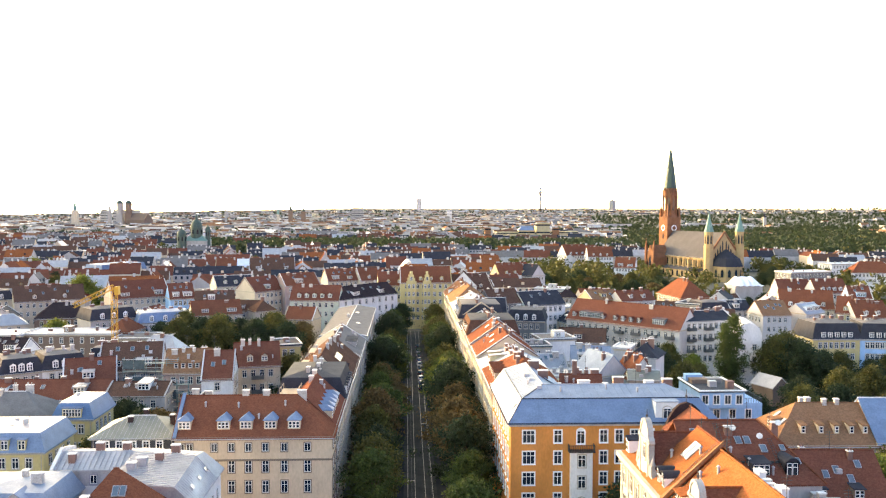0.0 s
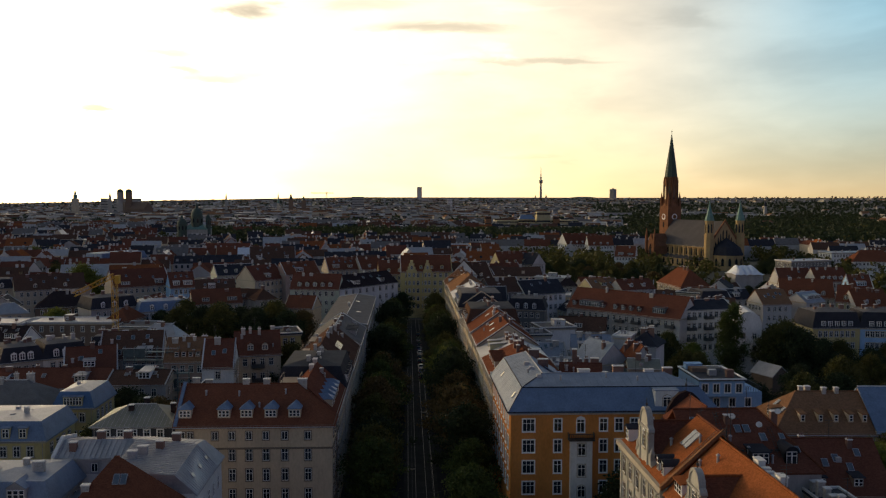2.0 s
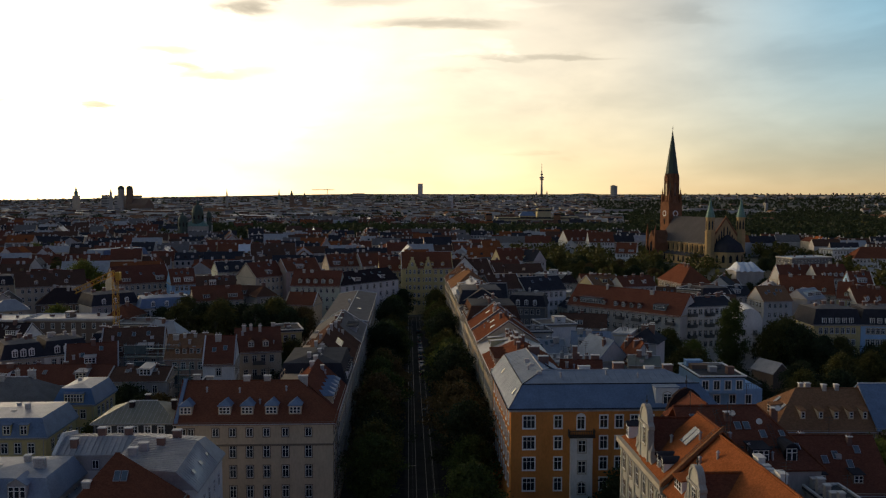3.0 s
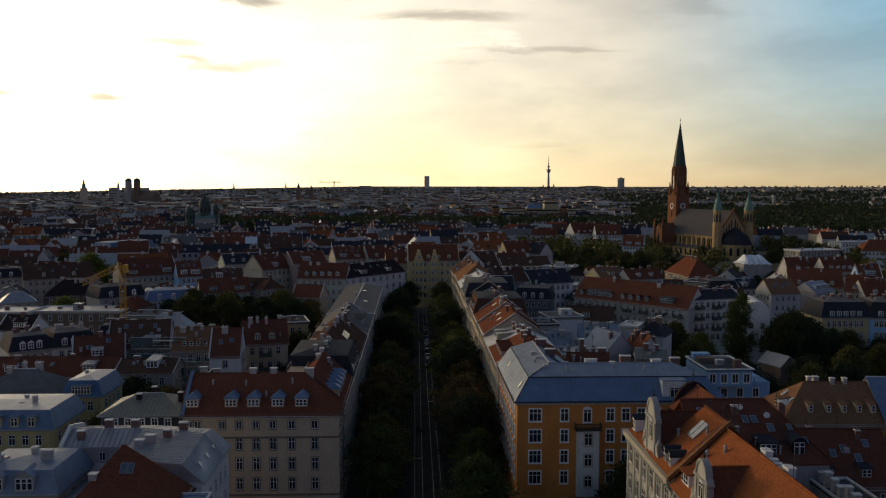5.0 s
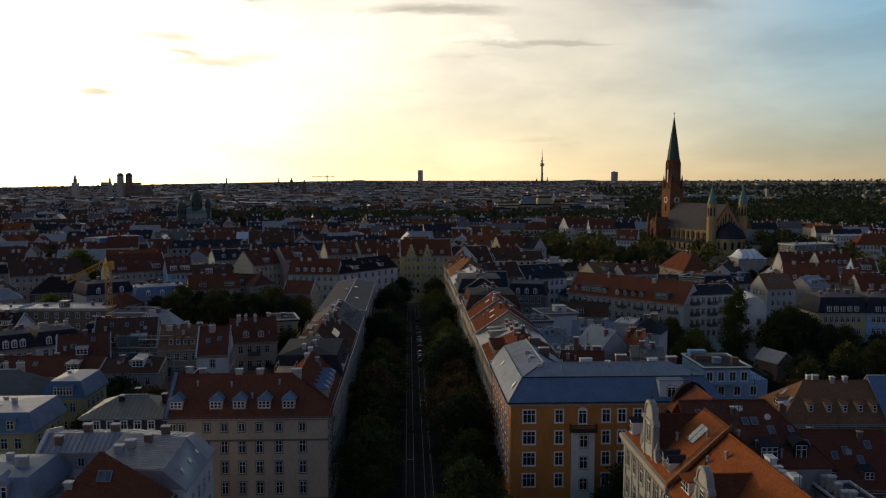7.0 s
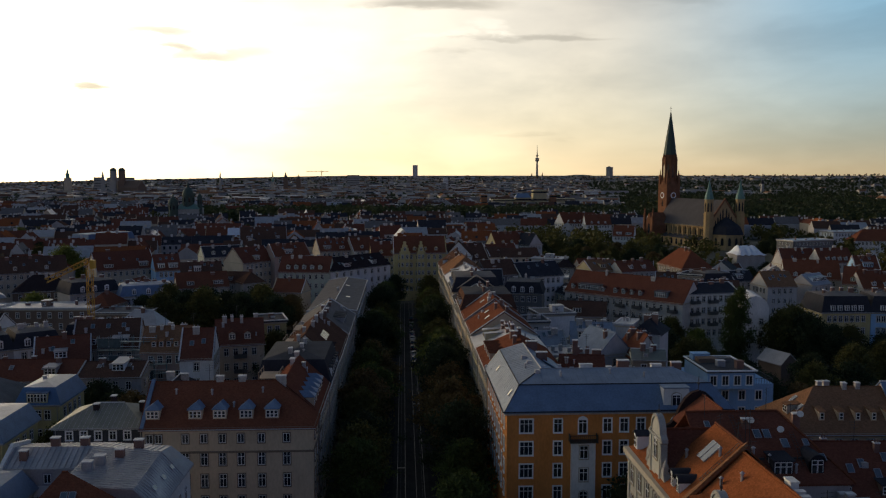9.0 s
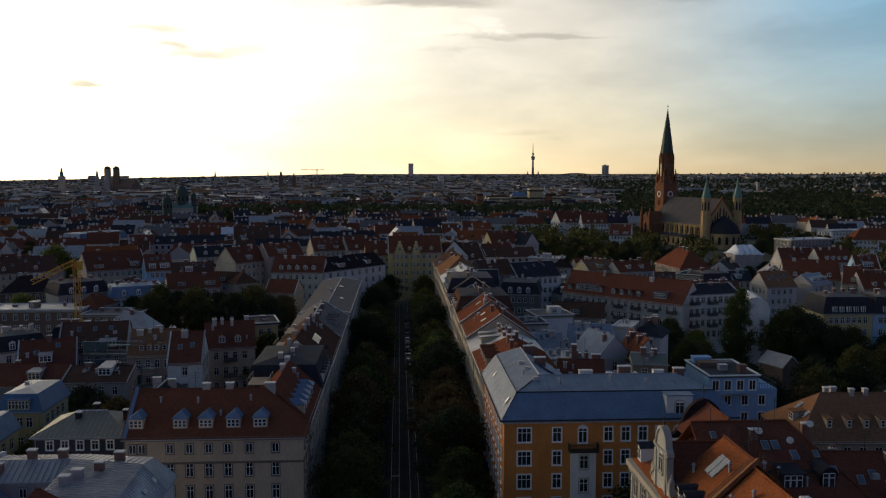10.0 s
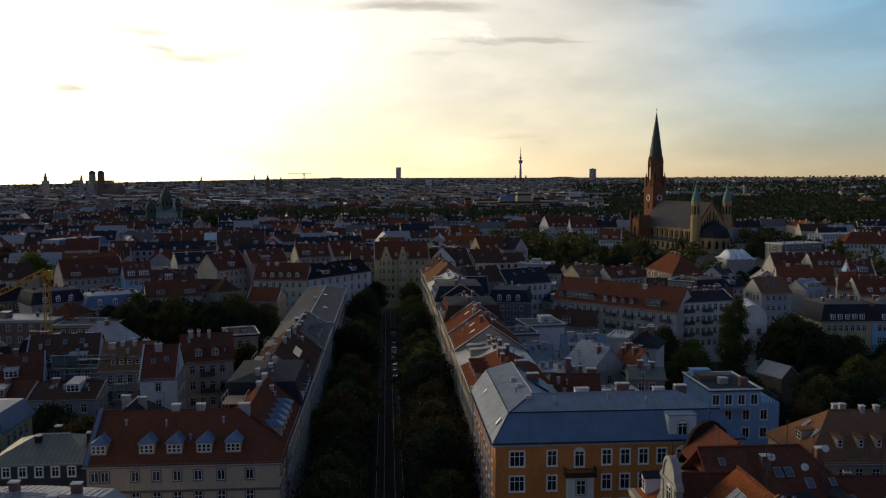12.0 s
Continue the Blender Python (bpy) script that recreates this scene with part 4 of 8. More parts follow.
for k in range(23):
    y0 = 132.4 + 1.1 * k
    for p, q in ((Vector((15.3, y0, 20.02)), Vector((17.75, y0, 23.3))), (Vector((17.85, y0, 23.33)), Vector((min(21.95, 17.85 + (y0 - 132.0) * 0.77), y0, 23.33 + min(4.1, (y0 - 132.0) * 0.77) * 0.285)))):
        shared("roof_seam", seam_me, orange, Matrix.Translation(p) @ (q - p).to_track_quat("Y", "Z").to_matrix().to_4x4() @ Matrix.Diagonal((1, (q - p).length, 1, 1)))
for k in range(26):
    x0 = 18.2 + 1.12 * k
    q = Vector((x0, min(137.35, 132.0 + max(0.1, x0 - 17.8) * 1.28, 132.0 + max(0.1, 47.0 - x0) * 1.35), 0))
    q.z = 23.33 + (q.y - 132.0) * 0.222
    p = Vector((x0, 132.05, 23.33))
    shared("roof_seam", seam_me, orange, Matrix.Translation(p) @ (q - p).to_track_quat("Y", "Z").to_matrix().to_4x4() @ Matrix.Diagonal((1, (q - p).length, 1, 1)))
bm = bmesh.new()
for z0, z1, o in ((19.45, 19.93, 0.35),):
    prism(bm, [(15.7 - o, 129.7 - o), (49.2, 129.7 - o), (49.2, 129.75), (15.75, 129.75), (15.75, 157.5), (15.7 - o, 157.5)], z0, z1)
part("cornice", bm, "chimney_plaster", orange)
bm = bmesh.new()
box(bm, 22.2, 22.8, 157.3, 158.0, 19.9, 20.2), box(bm, 15.2, 29.0, 157.4, 157.9, 19.8, 20.5)
part("firewall", bm, "cap", orange)
for zw in (16.7, 13.3, 9.9, 6.5):
    for xw, ww in ((18.6, 1.95), (23.3, 1.25), (30.7, 1.25), (33.2, 1.25), (35.7, 1.25), (38.2, 1.25), (46.5, 1.25)):
        add_window(orange, pose(xw, 129.7, zw), ww, 2.05, "frame_white", "cross", True)
    for k in range(8):
        add_window(orange, pose(15.7, 132.5 + 3.2 * k, zw, 0, 0, -90), 1.25, 2.05, "frame_white", "cross", True)
for xw in (18.6, 23.3, 27.0, 30.7, 34.5, 37.8):
    add_window(orange, pose(xw, 129.7, 1.3), 1.9, 2.8, "trim", "arch", True)
add_window(orange, pose(27.0, 129.7, 16.5), 1.25, 2.5, "frame_white", "arch", True)
bay = bmesh.new()
box(bay, 25.25, 28.75, 128.7, 129.72, 4.6, 15.4)
bay = part("bay", bay, "white", orange, "white plastered bay with a balcony on top")
for zw in (13.0, 9.6, 6.2):
    w = add_window(bay, pose(27.0, 128.7, zw), 1.25, 1.95, "trim", "arch" if zw < 7 else "cross")
bm = bmesh.new()
box(bm, 24.9, 29.1, 128.3, 129.7, 15.4, 15.6)
balcony = part("balcony", bm, "wire", orange, "dark iron balcony over the bay")
for k in range(15):
    bm = bmesh.new()
    xx = 25.0 + 4.0 * k / 14
    box(bm, xx - 0.03, xx + 0.03, 128.32, 128.38, 15.6, 16.5)
    part("baluster", bm, "wire", balcony)
bm = bmesh.new()
box(bm, 24.92, 29.08, 128.3, 128.4, 16.5, 16.58)
part("handrail", bm, "wire", balcony)
for xx in (24.92, 29.0):
    bm = bmesh.new()
    box(bm, xx, xx + 0.08, 128.4, 129.7, 15.6, 16.55)
    part("side_rail", bm, "wire", balcony)
for xc, yc, zc, cw, ch, cm in ((29.2, 138.2, 23.9, 2.0, 1.0, "white"), (35.2, 138.6, 23.8, 1.8, 1.6, "brick"), (33.6, 141.0, 22.4, 0.8, 1.4, "brick"), (40.4, 138.2, 23.9, 1.6, 0.9, "white"), (43.6, 138.2, 23.6, 1.6, 1.5, "brick"), (24.0, 149.0, 23.4, 1.8, 1.2, "brick"), (23.4, 156.4, 23.8, 2.0, 1.2, "brick")):
    shared("chimney", chimney_mesh(cw, 0.8, ch, cm, 0), orange, pose(xc, yc, zc))
for ys in (133.2, 149.0):
    shared("skylight", skylight_mesh(0.8, 1.1), orange, pose(16.3, ys, 21.42, 0, -52.2, 0) @ pose(0, 0, 0.02, 0, 0, -90))
for xs, ys in ((20.6, 146.5), (20.9, 142.5), (21.2, 136.0)):
    shared("roof_hatch", vent_mesh(1), orange, pose(xs, ys, 24.2))
bm = bmesh.new()
slab(bm, [(24.2, 147.5, 23.35), (27.4, 147.5, 21.35), (27.4, 156.0, 21.35), (24.2, 156.0, 23.35)], 0.1)
part("roof_patch", bm, "blue_metal", orange, "newer blue sheet-metal patch", pose(0, 0, 0.14))
bm = bmesh.new()
plate(bm, [(-1.9, 0), (1.9, 0), (1.9, 2.9), (1.75, 3.1), (-1.75, 3.1), (-1.9, 2.9)], 0, 4.5)
gab = part("roof_gable", bm, "white", orange, "white roof gable with arched window", pose(41.0, 129.75, 20.0))
add_window(gab, pose(0, 0, 0.35), 1.3, 2.1, "trim", "arch", True)
bm = bmesh.new()
box(bm, -2.0, 2.0, -0.15, 4.6, 3.1, 3.25)
part("gable_cap", bm, "zinc", gab)
add_window(orange, pose(41.2, 129.7, 16.4), 1.9, 2.6, "frame_white", "arch", True)

# ---- street row behind the orange building ----
house(22.5, 167.6, 19.6, 13.6, -90, 19.6, rise=4.3, kind="hip", hipped=0.75, roof="rust_tile", wall="cream", dormers=4, dorm_roof="rust_tile", dorm_w=1.1, dorm_z=0.6, side=False, near=True, chimneys=4)
house(22.6, 183.8, 12.6, 13.8, -90, 19.4, rise=3.2, roof="pale_metal", wall="sand", side=False, chimneys=6, near=True, dormers=2, dorm_roof="grey_metal", dorm_shape="shed")
house(22.6, 198.6, 16.8, 13.8, -90, 20.0, rise=4.8, roof="rust_tile", wall="cream", side=False, firewall=True, lights=2, chimneys=3)
house(22.4, 214.0, 13.8, 13.8, -90, 20.2, rise=5.0, roof="rust_tile", wall="beige", side=False, firewall=True, lights=1, chimneys=3)
house(22.3, 229.6, 17.2, 13.8, -90, 20.4, rise=4.4, kind="mansard", roof="brown_tile", upper_roof="bitumen", wall="cream", side=False, dormers=4, dorm_shape="shed", chimneys=4)
house(22.2, 246.4, 16.2, 13.8, -90, 19.2, rise=3.4, roof="slate", wall="grey", side=False, firewall=True)
house(22.1, 263.6, 18.0, 13.8, -90, 20.4, rise=4.8, kind="mansard", roof="slate", wall="cream", side=False, firewall=True, dormers=3, dorm_roof="grey_metal")
house(22.0, 283.0, 20.6, 14.0, -90, 20.8, rise=4.0, roof="grey_metal", wall="cream", side=False, chimneys=2, dormers=3, dorm_shape="shed")
house(22.0, 309.0, 28.0, 14.0, -90, 20.5, rise=5.5, kind="hip", roof="tan_tile", wall="beige", side=True)
house(22.0, 341.0, 26.0, 14.0, -90, 19.0, rise=5.5, roof="brown_tile", wall="cream", side=True)

# ---- pale blue terrace house ----
blue = thing("terrace_house", pose(0, 0, 0), "pale blue plastered house with stepped flat roof terraces", "house")
bm = bmesh.new()
box(bm, 59.4, 74.6, 171.0, 186.0, 0, 13.0)
part("wall", bm, "pale_blue", blue)
bm = bmesh.new()
box(bm, 60.2, 69.8, 168.6, 182.0, 12.6, 15.9)
top = part("upper_storey", bm, "pale_blue", blue)
bm = bmesh.new()
box(bm, 60.0, 70.1, 168.3, 182.3, 15.9, 16.15)
part("roof", bm, "bitumen", blue)
bm = bmesh.new()
frame_band(bm, 5.1, 7.0, 16.16, 16.4, -0.35)
part("parapet", bm, "frame_white", blue, at=pose(65.05, 175.3, 0))
for k in range(4):
    add_window(blue, pose(61.4 + 2.4 * k, 168.6, 13.4), 1.3, 1.9, "frame_white", "plain")
    add_window(blue, pose(61.4 + 3.4 * k, 171.0, 9.8), 1.3, 1.9, "frame_white", "plain")
    add_window(blue, pose(61.4 + 3.4 * k, 171.0, 6.4), 1.3, 1.9, "frame_white", "plain")
bm = bmesh.new()
for k in range(26):
    box(bm, 74.45, 74.51, 171.1 + 0.55 * k, 171.16 + 0.55 * k, 13.0, 14.0)
box(bm, 74.43, 74.53, 171.0, 185.6, 14.0, 14.07)
for k in range(9):
    box(bm, 70.0 + 0.55 * k, 70.06 + 0.55 * k, 171.1, 171.16, 13.0, 14.0)
box(bm, 70.0, 74.5, 171.06, 171.16, 14.0, 14.07)
part("railing", bm, "wire", blue, "dark thin terrace railing")
for xx, yy, ww, dd, hh, mm in ((63.0, 177.5, 1.8, 1.2, 0.8, "brown"), (64.6, 173.5, 0.8, 0.7, 1.1, "pale_metal"), (66.6, 178.0, 1.4, 1.1, 0.7, "dark_grey"), (62.8, 180.4, 1.8, 1.0, 1.2, "pale_blue"), (67.6, 171.4, 0.7, 0.7, 1.5, "brick")):
    bm = bmesh.new()
    box(bm, -ww, ww, -dd, dd, 0, hh), box(bm, -ww - 0.08, ww + 0.08, -dd - 0.08, dd + 0.08, hh, hh + 0.1)
    part("roof_box", bm, mm, blue, "", pose(xx, yy, 16.15))

# ---- gabled corner building with orange roofs ----
gabled = thing("gabled_building", pose(0, 0, 0), "white stuccoed building with curved gables, orange tiled roofs", "building")
bm = bmesh.new()
box(bm, 27.8, 40.5, 88.3, 107.2, 0, 22.0)
part("wall", bm, "stucco", gabled)
bm = bmesh.new()
slab(bm, [(27.4, 97.4, 21.8), (27.4, 88.3, 21.8), (34.1, 88.3, 28.0), (34.1, 96.4, 28.0)])
slab(bm, [(41.0, 88.3, 21.8), (41.0, 97.4, 21.8), (34.1, 96.4, 28.0), (34.1, 88.3, 28.0)])
slab(bm, [(41.0, 97.4, 21.8), (27.4, 97.4, 21.8), (34.1, 96.4, 28.0)])
slab(bm, [(27.4, 107.6, 21.8), (27.4, 97.4, 21.8), (33.0, 97.4, 24.6), (33.0, 102.5, 24.6)])
slab(bm, [(41.0, 97.4, 21.8), (41.0, 107.6, 21.8), (33.0, 102.5, 24.6), (33.0, 97.4, 24.6)])
slab(bm, [(41.0, 107.6, 21.8), (27.4, 107.6, 21.8), (33.0, 102.5, 24.6)])
bmesh.ops.remove_doubles(bm, verts=bm.verts, dist=0.001)
part("roof", bm, "orange_tile", gabled)
bm = bmesh.new()
slab(bm, [(28.8, 94.2, 22.2), (36.5, 94.2, 22.2), (36.5, 97.7, 27.0), (28.8, 97.7, 27.0)]), slab(bm, [(36.5, 101.2, 22.2), (28.8, 101.2, 22.2), (28.8, 97.7, 27.0), (36.5, 97.7, 27.0)])
bmesh.ops.remove_doubles(bm, verts=bm.verts, dist=0.001)
part("gable_roof", bm, "red_tile", gabled, "dark red tiled roof behind the curved gable")


def curved_gable(w, h, n=8):
    """A shouldered gable outline in x and z: low shoulders, upright cheeks, scrolled steps and a round head."""
    half = [(w * 0.5, 0), (w * 0.5, h * 0.10), (w * 0.47, h * 0.17), (w * 0.40, h * 0.20), (w * 0.335, h * 0.27), (w * 0.31, h * 0.40), (w * 0.31, h * 0.60), (w * 0.345, h * 0.63), (w * 0.335, h * 0.68), (w * 0.275, h * 0.72)]
    half += [(w * 0.25 * math.cos(math.pi / 2 * i / n), h * (0.74 + 0.26 * math.sin(math.pi / 2 * i / n))) for i in range(n + 1)]
    return [(-half[0][0], 0)] + half + [(-x, z) for x, z in half[-2:0:-1]]


def stucco_gable(parent, m, w, h, label):
    bm = bmesh.new()
    plate(bm, curved_gable(w, h), 0, 0.55)
    g = part("gable", bm, "stucco", parent, label, m)
    bm = bmesh.new()
    o = curved_gable(w + 0.3, h + 0.15)[2:]
    i = curved_gable(w - 0.3, h - 0.2)[2:]
    for k in range(len(o) - 1):
        f = [bm.verts.new((x, -0.12, z)) for x, z in (o[k], o[k + 1], i[k + 1], i[k])]
        b = [bm.verts.new((v.co.x, 0.6, v.co.z)) for v in f]
        bm.faces.new(f), bm.faces.new(b[::-1])
        for q in range(4):
            bm.faces.new((f[(q + 1) % 4], f[q], b[q], b[(q + 1) % 4]))
    bmesh.ops.remove_doubles(bm, verts=bm.verts, dist=0.001)
    bmesh.ops.recalc_face_normals(bm, faces=bm.faces)
    part("coping", bm, "stone_grey", g)
    add_window(g, pose(0, 0, h * 0.3), 1.2, h * 0.36, "trim", "arch", True)
    for sx in (-1, 1):
        bm = bmesh.new()
        box(bm, sx * w * 0.25 - 0.16, sx * w * 0.25 + 0.16, -0.14, 0.02, 0.1, h * 0.62)
        part("pilaster", bm, "stucco", g)
        bm = bmesh.new()
        box(bm, -0.26, 0.26, -0.1, 0.5, 0, 0.9), ring(bm, 0.34, 0.9, 0.3, 1.1, 8, 0, 0, 0.2), ring(bm, 0.26, 1.1, 0.0, 1.9, 8, 0, 0, 0.2)
        part("urn", bm, "stone_grey", g, "stone urn on the gable shoulder", pose(sx * w * 0.44, 0, h * 0.16))
    bm = bmesh.new()
    box(bm, -w * 0.34, w * 0.34, -0.2, 0.02, h * 0.66, h * 0.69)
    part("string_course", bm, "stone_grey", g)
    bm = bmesh.new()
    rod(bm, (0, 0.25, h), (0, 0.25, h + 1.2), 0.05), ring(bm, 0.14, h + 0.35, 0.14, h + 0.6, 8, 0, 0, 0.25)
    part("finial", bm, "wire", g)
    return g


stucco_gable(gabled, pose(27.95, 97.4, 21.9, 0, 0, -90), 6.4, 6.8, "tall curved stucco gable with an arched window")
bm = bmesh.new()
slab(bm, [(27.2, 88.6, 22.3), (27.2, 88.0, 22.3), (34.1, 88.0, 28.7), (34.1, 88.6, 28.4)], 0.5)
bmesh.ops.remove_doubles(bm, verts=bm.verts, dist=0.001)
part("firewall", bm, "tan_tile", gabled, "tile-capped firewall rising over the roof")
bm = bmesh.new()
box(bm, 27.1, 27.82, 88.3, 107.5, 21.3, 21.95)
part("cornice", bm, "trim", gabled)
for zw in (18.0, 14.4, 10.8, 7.0):
    for k in range(6):
        add_window(gabled, pose(27.8, 90.2 + 3.1 * k, zw, 0, 0, -90), 1.3, 2.3, "trim", "arch" if zw < 12 else "cross", True)
for y0 in (91.0, 92.8):
    shared("dormer", dormer_mesh(1.2, 1.7, 2.2, "slate", "arch", "frame_white"), gabled, pose(28.3, y0, 22.4, 0, 0, -90))
shared("dormer", dormer_mesh(1.3, 1.7, 2.2, "slate", "gable", "frame_white"), gabled, pose(28.0, 105.4, 22.4, 0, 0, -90))
for k in range(2):
    shared("skylight", skylight_mesh(1.0, 2.4), gabled, pose(31.2, 92.2 + 1.1 * k, 25.35, 0, -42.3, 0) @ pose(0, 0, 0, 0, 0, -90))
bm = bmesh.new()
box(bm, 26.6, 27.82, 92.4, 95.2, 14.4, 15.1), box(bm, 26.7, 27.82, 92.6, 95.0, 12.6, 14.4)
part("bay", bm, "stone_grey", gabled, "stone bay with a balcony on the stucco front")

nearer = thing("gabled_building", pose(0, 0, 0), "white stuccoed building with round gable, bright orange roof", "building")
bm = bmesh.new()
box(bm, 27.8, 40.0, 66.0, 88.0, 0, 21.6)
part("wall", bm, "stucco", nearer)
bm = bmesh.new()
slab(bm, [(27.4, 88.0, 21.5), (27.4, 66.0, 21.5), (33.7, 66.0, 27.6), (33.7, 88.0, 27.6)])
slab(bm, [(40.4, 66.0, 21.5), (40.4, 88.0, 21.5), (33.7, 88.0, 27.6), (33.7, 66.0, 27.6)])
bmesh.ops.remove_doubles(bm, verts=bm.verts, dist=0.001)
part("roof", bm, "orange_tile", nearer)
bm = bmesh.new()
slab(bm, [(28.2, 75.2, 21.9), (34.0, 75.2, 21.9), (34.0, 79.2, 26.4), (28.2, 79.2, 26.4)]), slab(bm, [(34.0, 83.2, 21.9), (28.2, 83.2, 21.9), (28.2, 79.2, 26.4), (34.0, 79.2, 26.4)])
bmesh.ops.remove_doubles(bm, verts=bm.verts, dist=0.001)
part("gable_roof", bm, "rust_tile", nearer, "dark red tiled roof behind the round gable")
stucco_gable(nearer, pose(27.75, 79.0, 21.6, 0, 0, -90), 5.6, 5.6, "round stucco gable with an arched window")
shared("dormer", dormer_mesh(2.4, 1.5, 2.0, "orange_tile", "shed", "frame_white"), nearer, pose(28.3, 85.6, 22.3, 0, 0, -90))
for yc, zc, cw, ch in ((79.6, 27.0, 1.3, 0.9), (74.6, 27.0, 1.2, 0.9), (78.0, 26.6, 0.5, 0.9), (77.1, 26.6, 0.4, 0.8), (76.2, 26.6, 0.5, 0.7)):
    shared("chimney", chimney_mesh(cw, 0.7, ch, "white", 0), nearer, pose(34.5, yc, zc, 0, 0, 90))
for zw in (17.6, 14.0, 10.4, 6.8):
    for k in range(7):
        add_window(nearer, pose(27.8, 67.8 + 3.0 * k, zw, 0, 0, -90), 1.2, 2.1, "trim", "cross")

for owner, y0, y1, zt in ((gabled, 88.3, 107.2, 21.3), (nearer, 66.0, 88.0, 21.0)):
    bm = bmesh.new()
    box(bm, 27.45, 27.82, y0, y1, zt - 0.75, zt - 0.45), box(bm, 27.6, 27.82, y0, y1, 13.6, 13.85)
    part("string_course", bm, "stone_grey", owner)
    n = round((y1 - y0) / 3.1)
    for k in range(n + 1):
        yy = y0 + 0.3 + (y1 - y0 - 0.6) * k / n
        bm = bmesh.new()
        box(bm, 27.62, 27.82, yy - 0.28, yy + 0.28, 4.6, zt - 0.75)
        part("pilaster", bm, "stucco", owner)
    for k in range(round((y1 - y0) / 0.9)):
        bm = bmesh.new()
        box(bm, 27.25, 27.5, y0 + 0.3 + 0.9 * k, y0 + 0.62 + 0.9 * k, zt - 0.5, zt)
        part("bracket", bm, "stone_grey", owner)
# snow guards along the bright ridge and tile-capped verge
for k in range(16):
    bm = bmesh.new()
    box(bm, 34.6, 34.85, 67.2 + 1.3 * k, 67.5 + 1.3 * k, 26.7, 27.05)
    part("snow_guard", bm, "brown_tile", nearer)
bm = bmesh.new()
rod(bm, (33.7, 66.0, 27.65), (33.7, 88.0, 27.65), 0.16), rod(bm, (33.4, 79.2, 26.45), (28.3, 79.2, 26.45), 0.15)
part("ridge_cap", bm, "orange_tile", nearer)
bm = bmesh.new()
rod(bm, (34.1, 88.6, 28.05), (34.1, 96.4, 28.05), 0.15), rod(bm, (28.9, 97.7, 27.05), (34.0, 97.7, 27.05), 0.15)
part("ridge_cap", bm, "rust_tile", gabled)

court = thing("courtyard_house", pose(0, 0, 0), "rear house with dark red tiled roof and slate dormers", "house")
bm = bmesh.new()
box(bm, 40.5, 53.0, 103.0, 119.0, 0, 18.5), box(bm, 36.0, 46.0, 107.2, 119.0, 0, 20.5)
part("wall", bm, "grey", court)
bm = bmesh.new()
slab(bm, [(36.0, 102.6, 18.6), (53.4, 102.6, 18.6), (47.8, 111.5, 24.8), (36.0, 111.5, 24.8)]), slab(bm, [(53.4, 119.4, 18.6), (36.0, 119.4, 18.6), (36.0, 111.5, 24.8), (47.8, 111.5, 24.8)]), slab(bm, [(53.4, 102.6, 18.6), (53.4, 119.4, 18.6), (47.8, 111.5, 24.8)])
bmesh.ops.remove_doubles(bm, verts=bm.verts, dist=0.001)
part("roof", bm, "red_tile", court)
bm = bmesh.new()
slab(bm, [(37.0, 112.0, 21.8), (41.0, 112.0, 24.9), (41.0, 119.3, 24.9), (37.0, 119.3, 21.8)][::-1]), slab(bm, [(45.0, 112.0, 21.8), (41.0, 112.0, 24.9), (41.0, 119.3, 24.9), (45.0, 119.3, 21.8)])
bmesh.ops.remove_doubles(bm, verts=bm.verts, dist=0.001)
part("cross_roof", bm, "red_tile", court)
bm = bmesh.new()
bell = [(-4.6, 0), (4.6, 0), (4.6, 0.6), (3.8, 1.0), (3.1, 1.9), (2.6, 3.2), (1.9, 4.4), (1.0, 5.2), (0, 5.5), (-1.0, 5.2), (-1.9, 4.4), (-2.6, 3.2), (-3.1, 1.9), (-3.8, 1.0), (-4.6, 0.6)]
plate(bm, bell, 0, 0.7)
g = part("gable", bm, "dark_tile", court, "dark bell-shaped gable with metal coping", pose(40.6, 119.3, 20.0))
bm = bmesh.new()
rod(bm, (0, 0.3, 5.2), (0, 0.3, 7.4), 0.05), ring(bm, 0.16, 6.3, 0.16, 6.6, 8, 0, 0, 0.3)
part("finial", bm, "wire", g)
shared("dormer", dormer_mesh(2.4, 1.9, 2.6, "slate", "shed", "slate"), court, pose(45.3, 103.9, 19.2))
shared("dormer", dormer_mesh(1.7, 2.0, 2.6, "slate", "arch", "slate"), court, pose(49.4, 103.9, 19.2))
for xs, ys in ((44.0, 108.0), (45.2, 108.0), (47.0, 106.8)):
    shared("skylight", skylight_mesh(0.9, 1.3), court, pose(xs, ys, 18.6 + (ys - 102.6) * 0.697 + 0.1, 34.9))
shared("chimney", chimney_mesh(1.0, 0.7, 1.0, "brick", 0), court, pose(43.0, 109.6, 23.4))
shared("chimney", chimney_mesh(0.9, 0.7, 2.2, "brick", 0), court, pose(50.6, 112.3, 22.0))
for dx in (0.0, 0.5):
    bm = bmesh.new()
    rod(bm, (42.0 + dx, 107.2, 21.6), (42.0 + dx, 107.2, 26.4), 0.04)
    part("aerial_pole", bm, "wire", court)
for k in range(4):
    bm = bmesh.new()
    rod(bm, (41.0, 107.2, 24.6 + 0.5 * k), (43.6, 107.2, 24.6 + 0.5 * k), 0.025)
    part("aerial_bar", bm, "wire", court)

# aerials, dishes, ladders and hatches on the near roofs


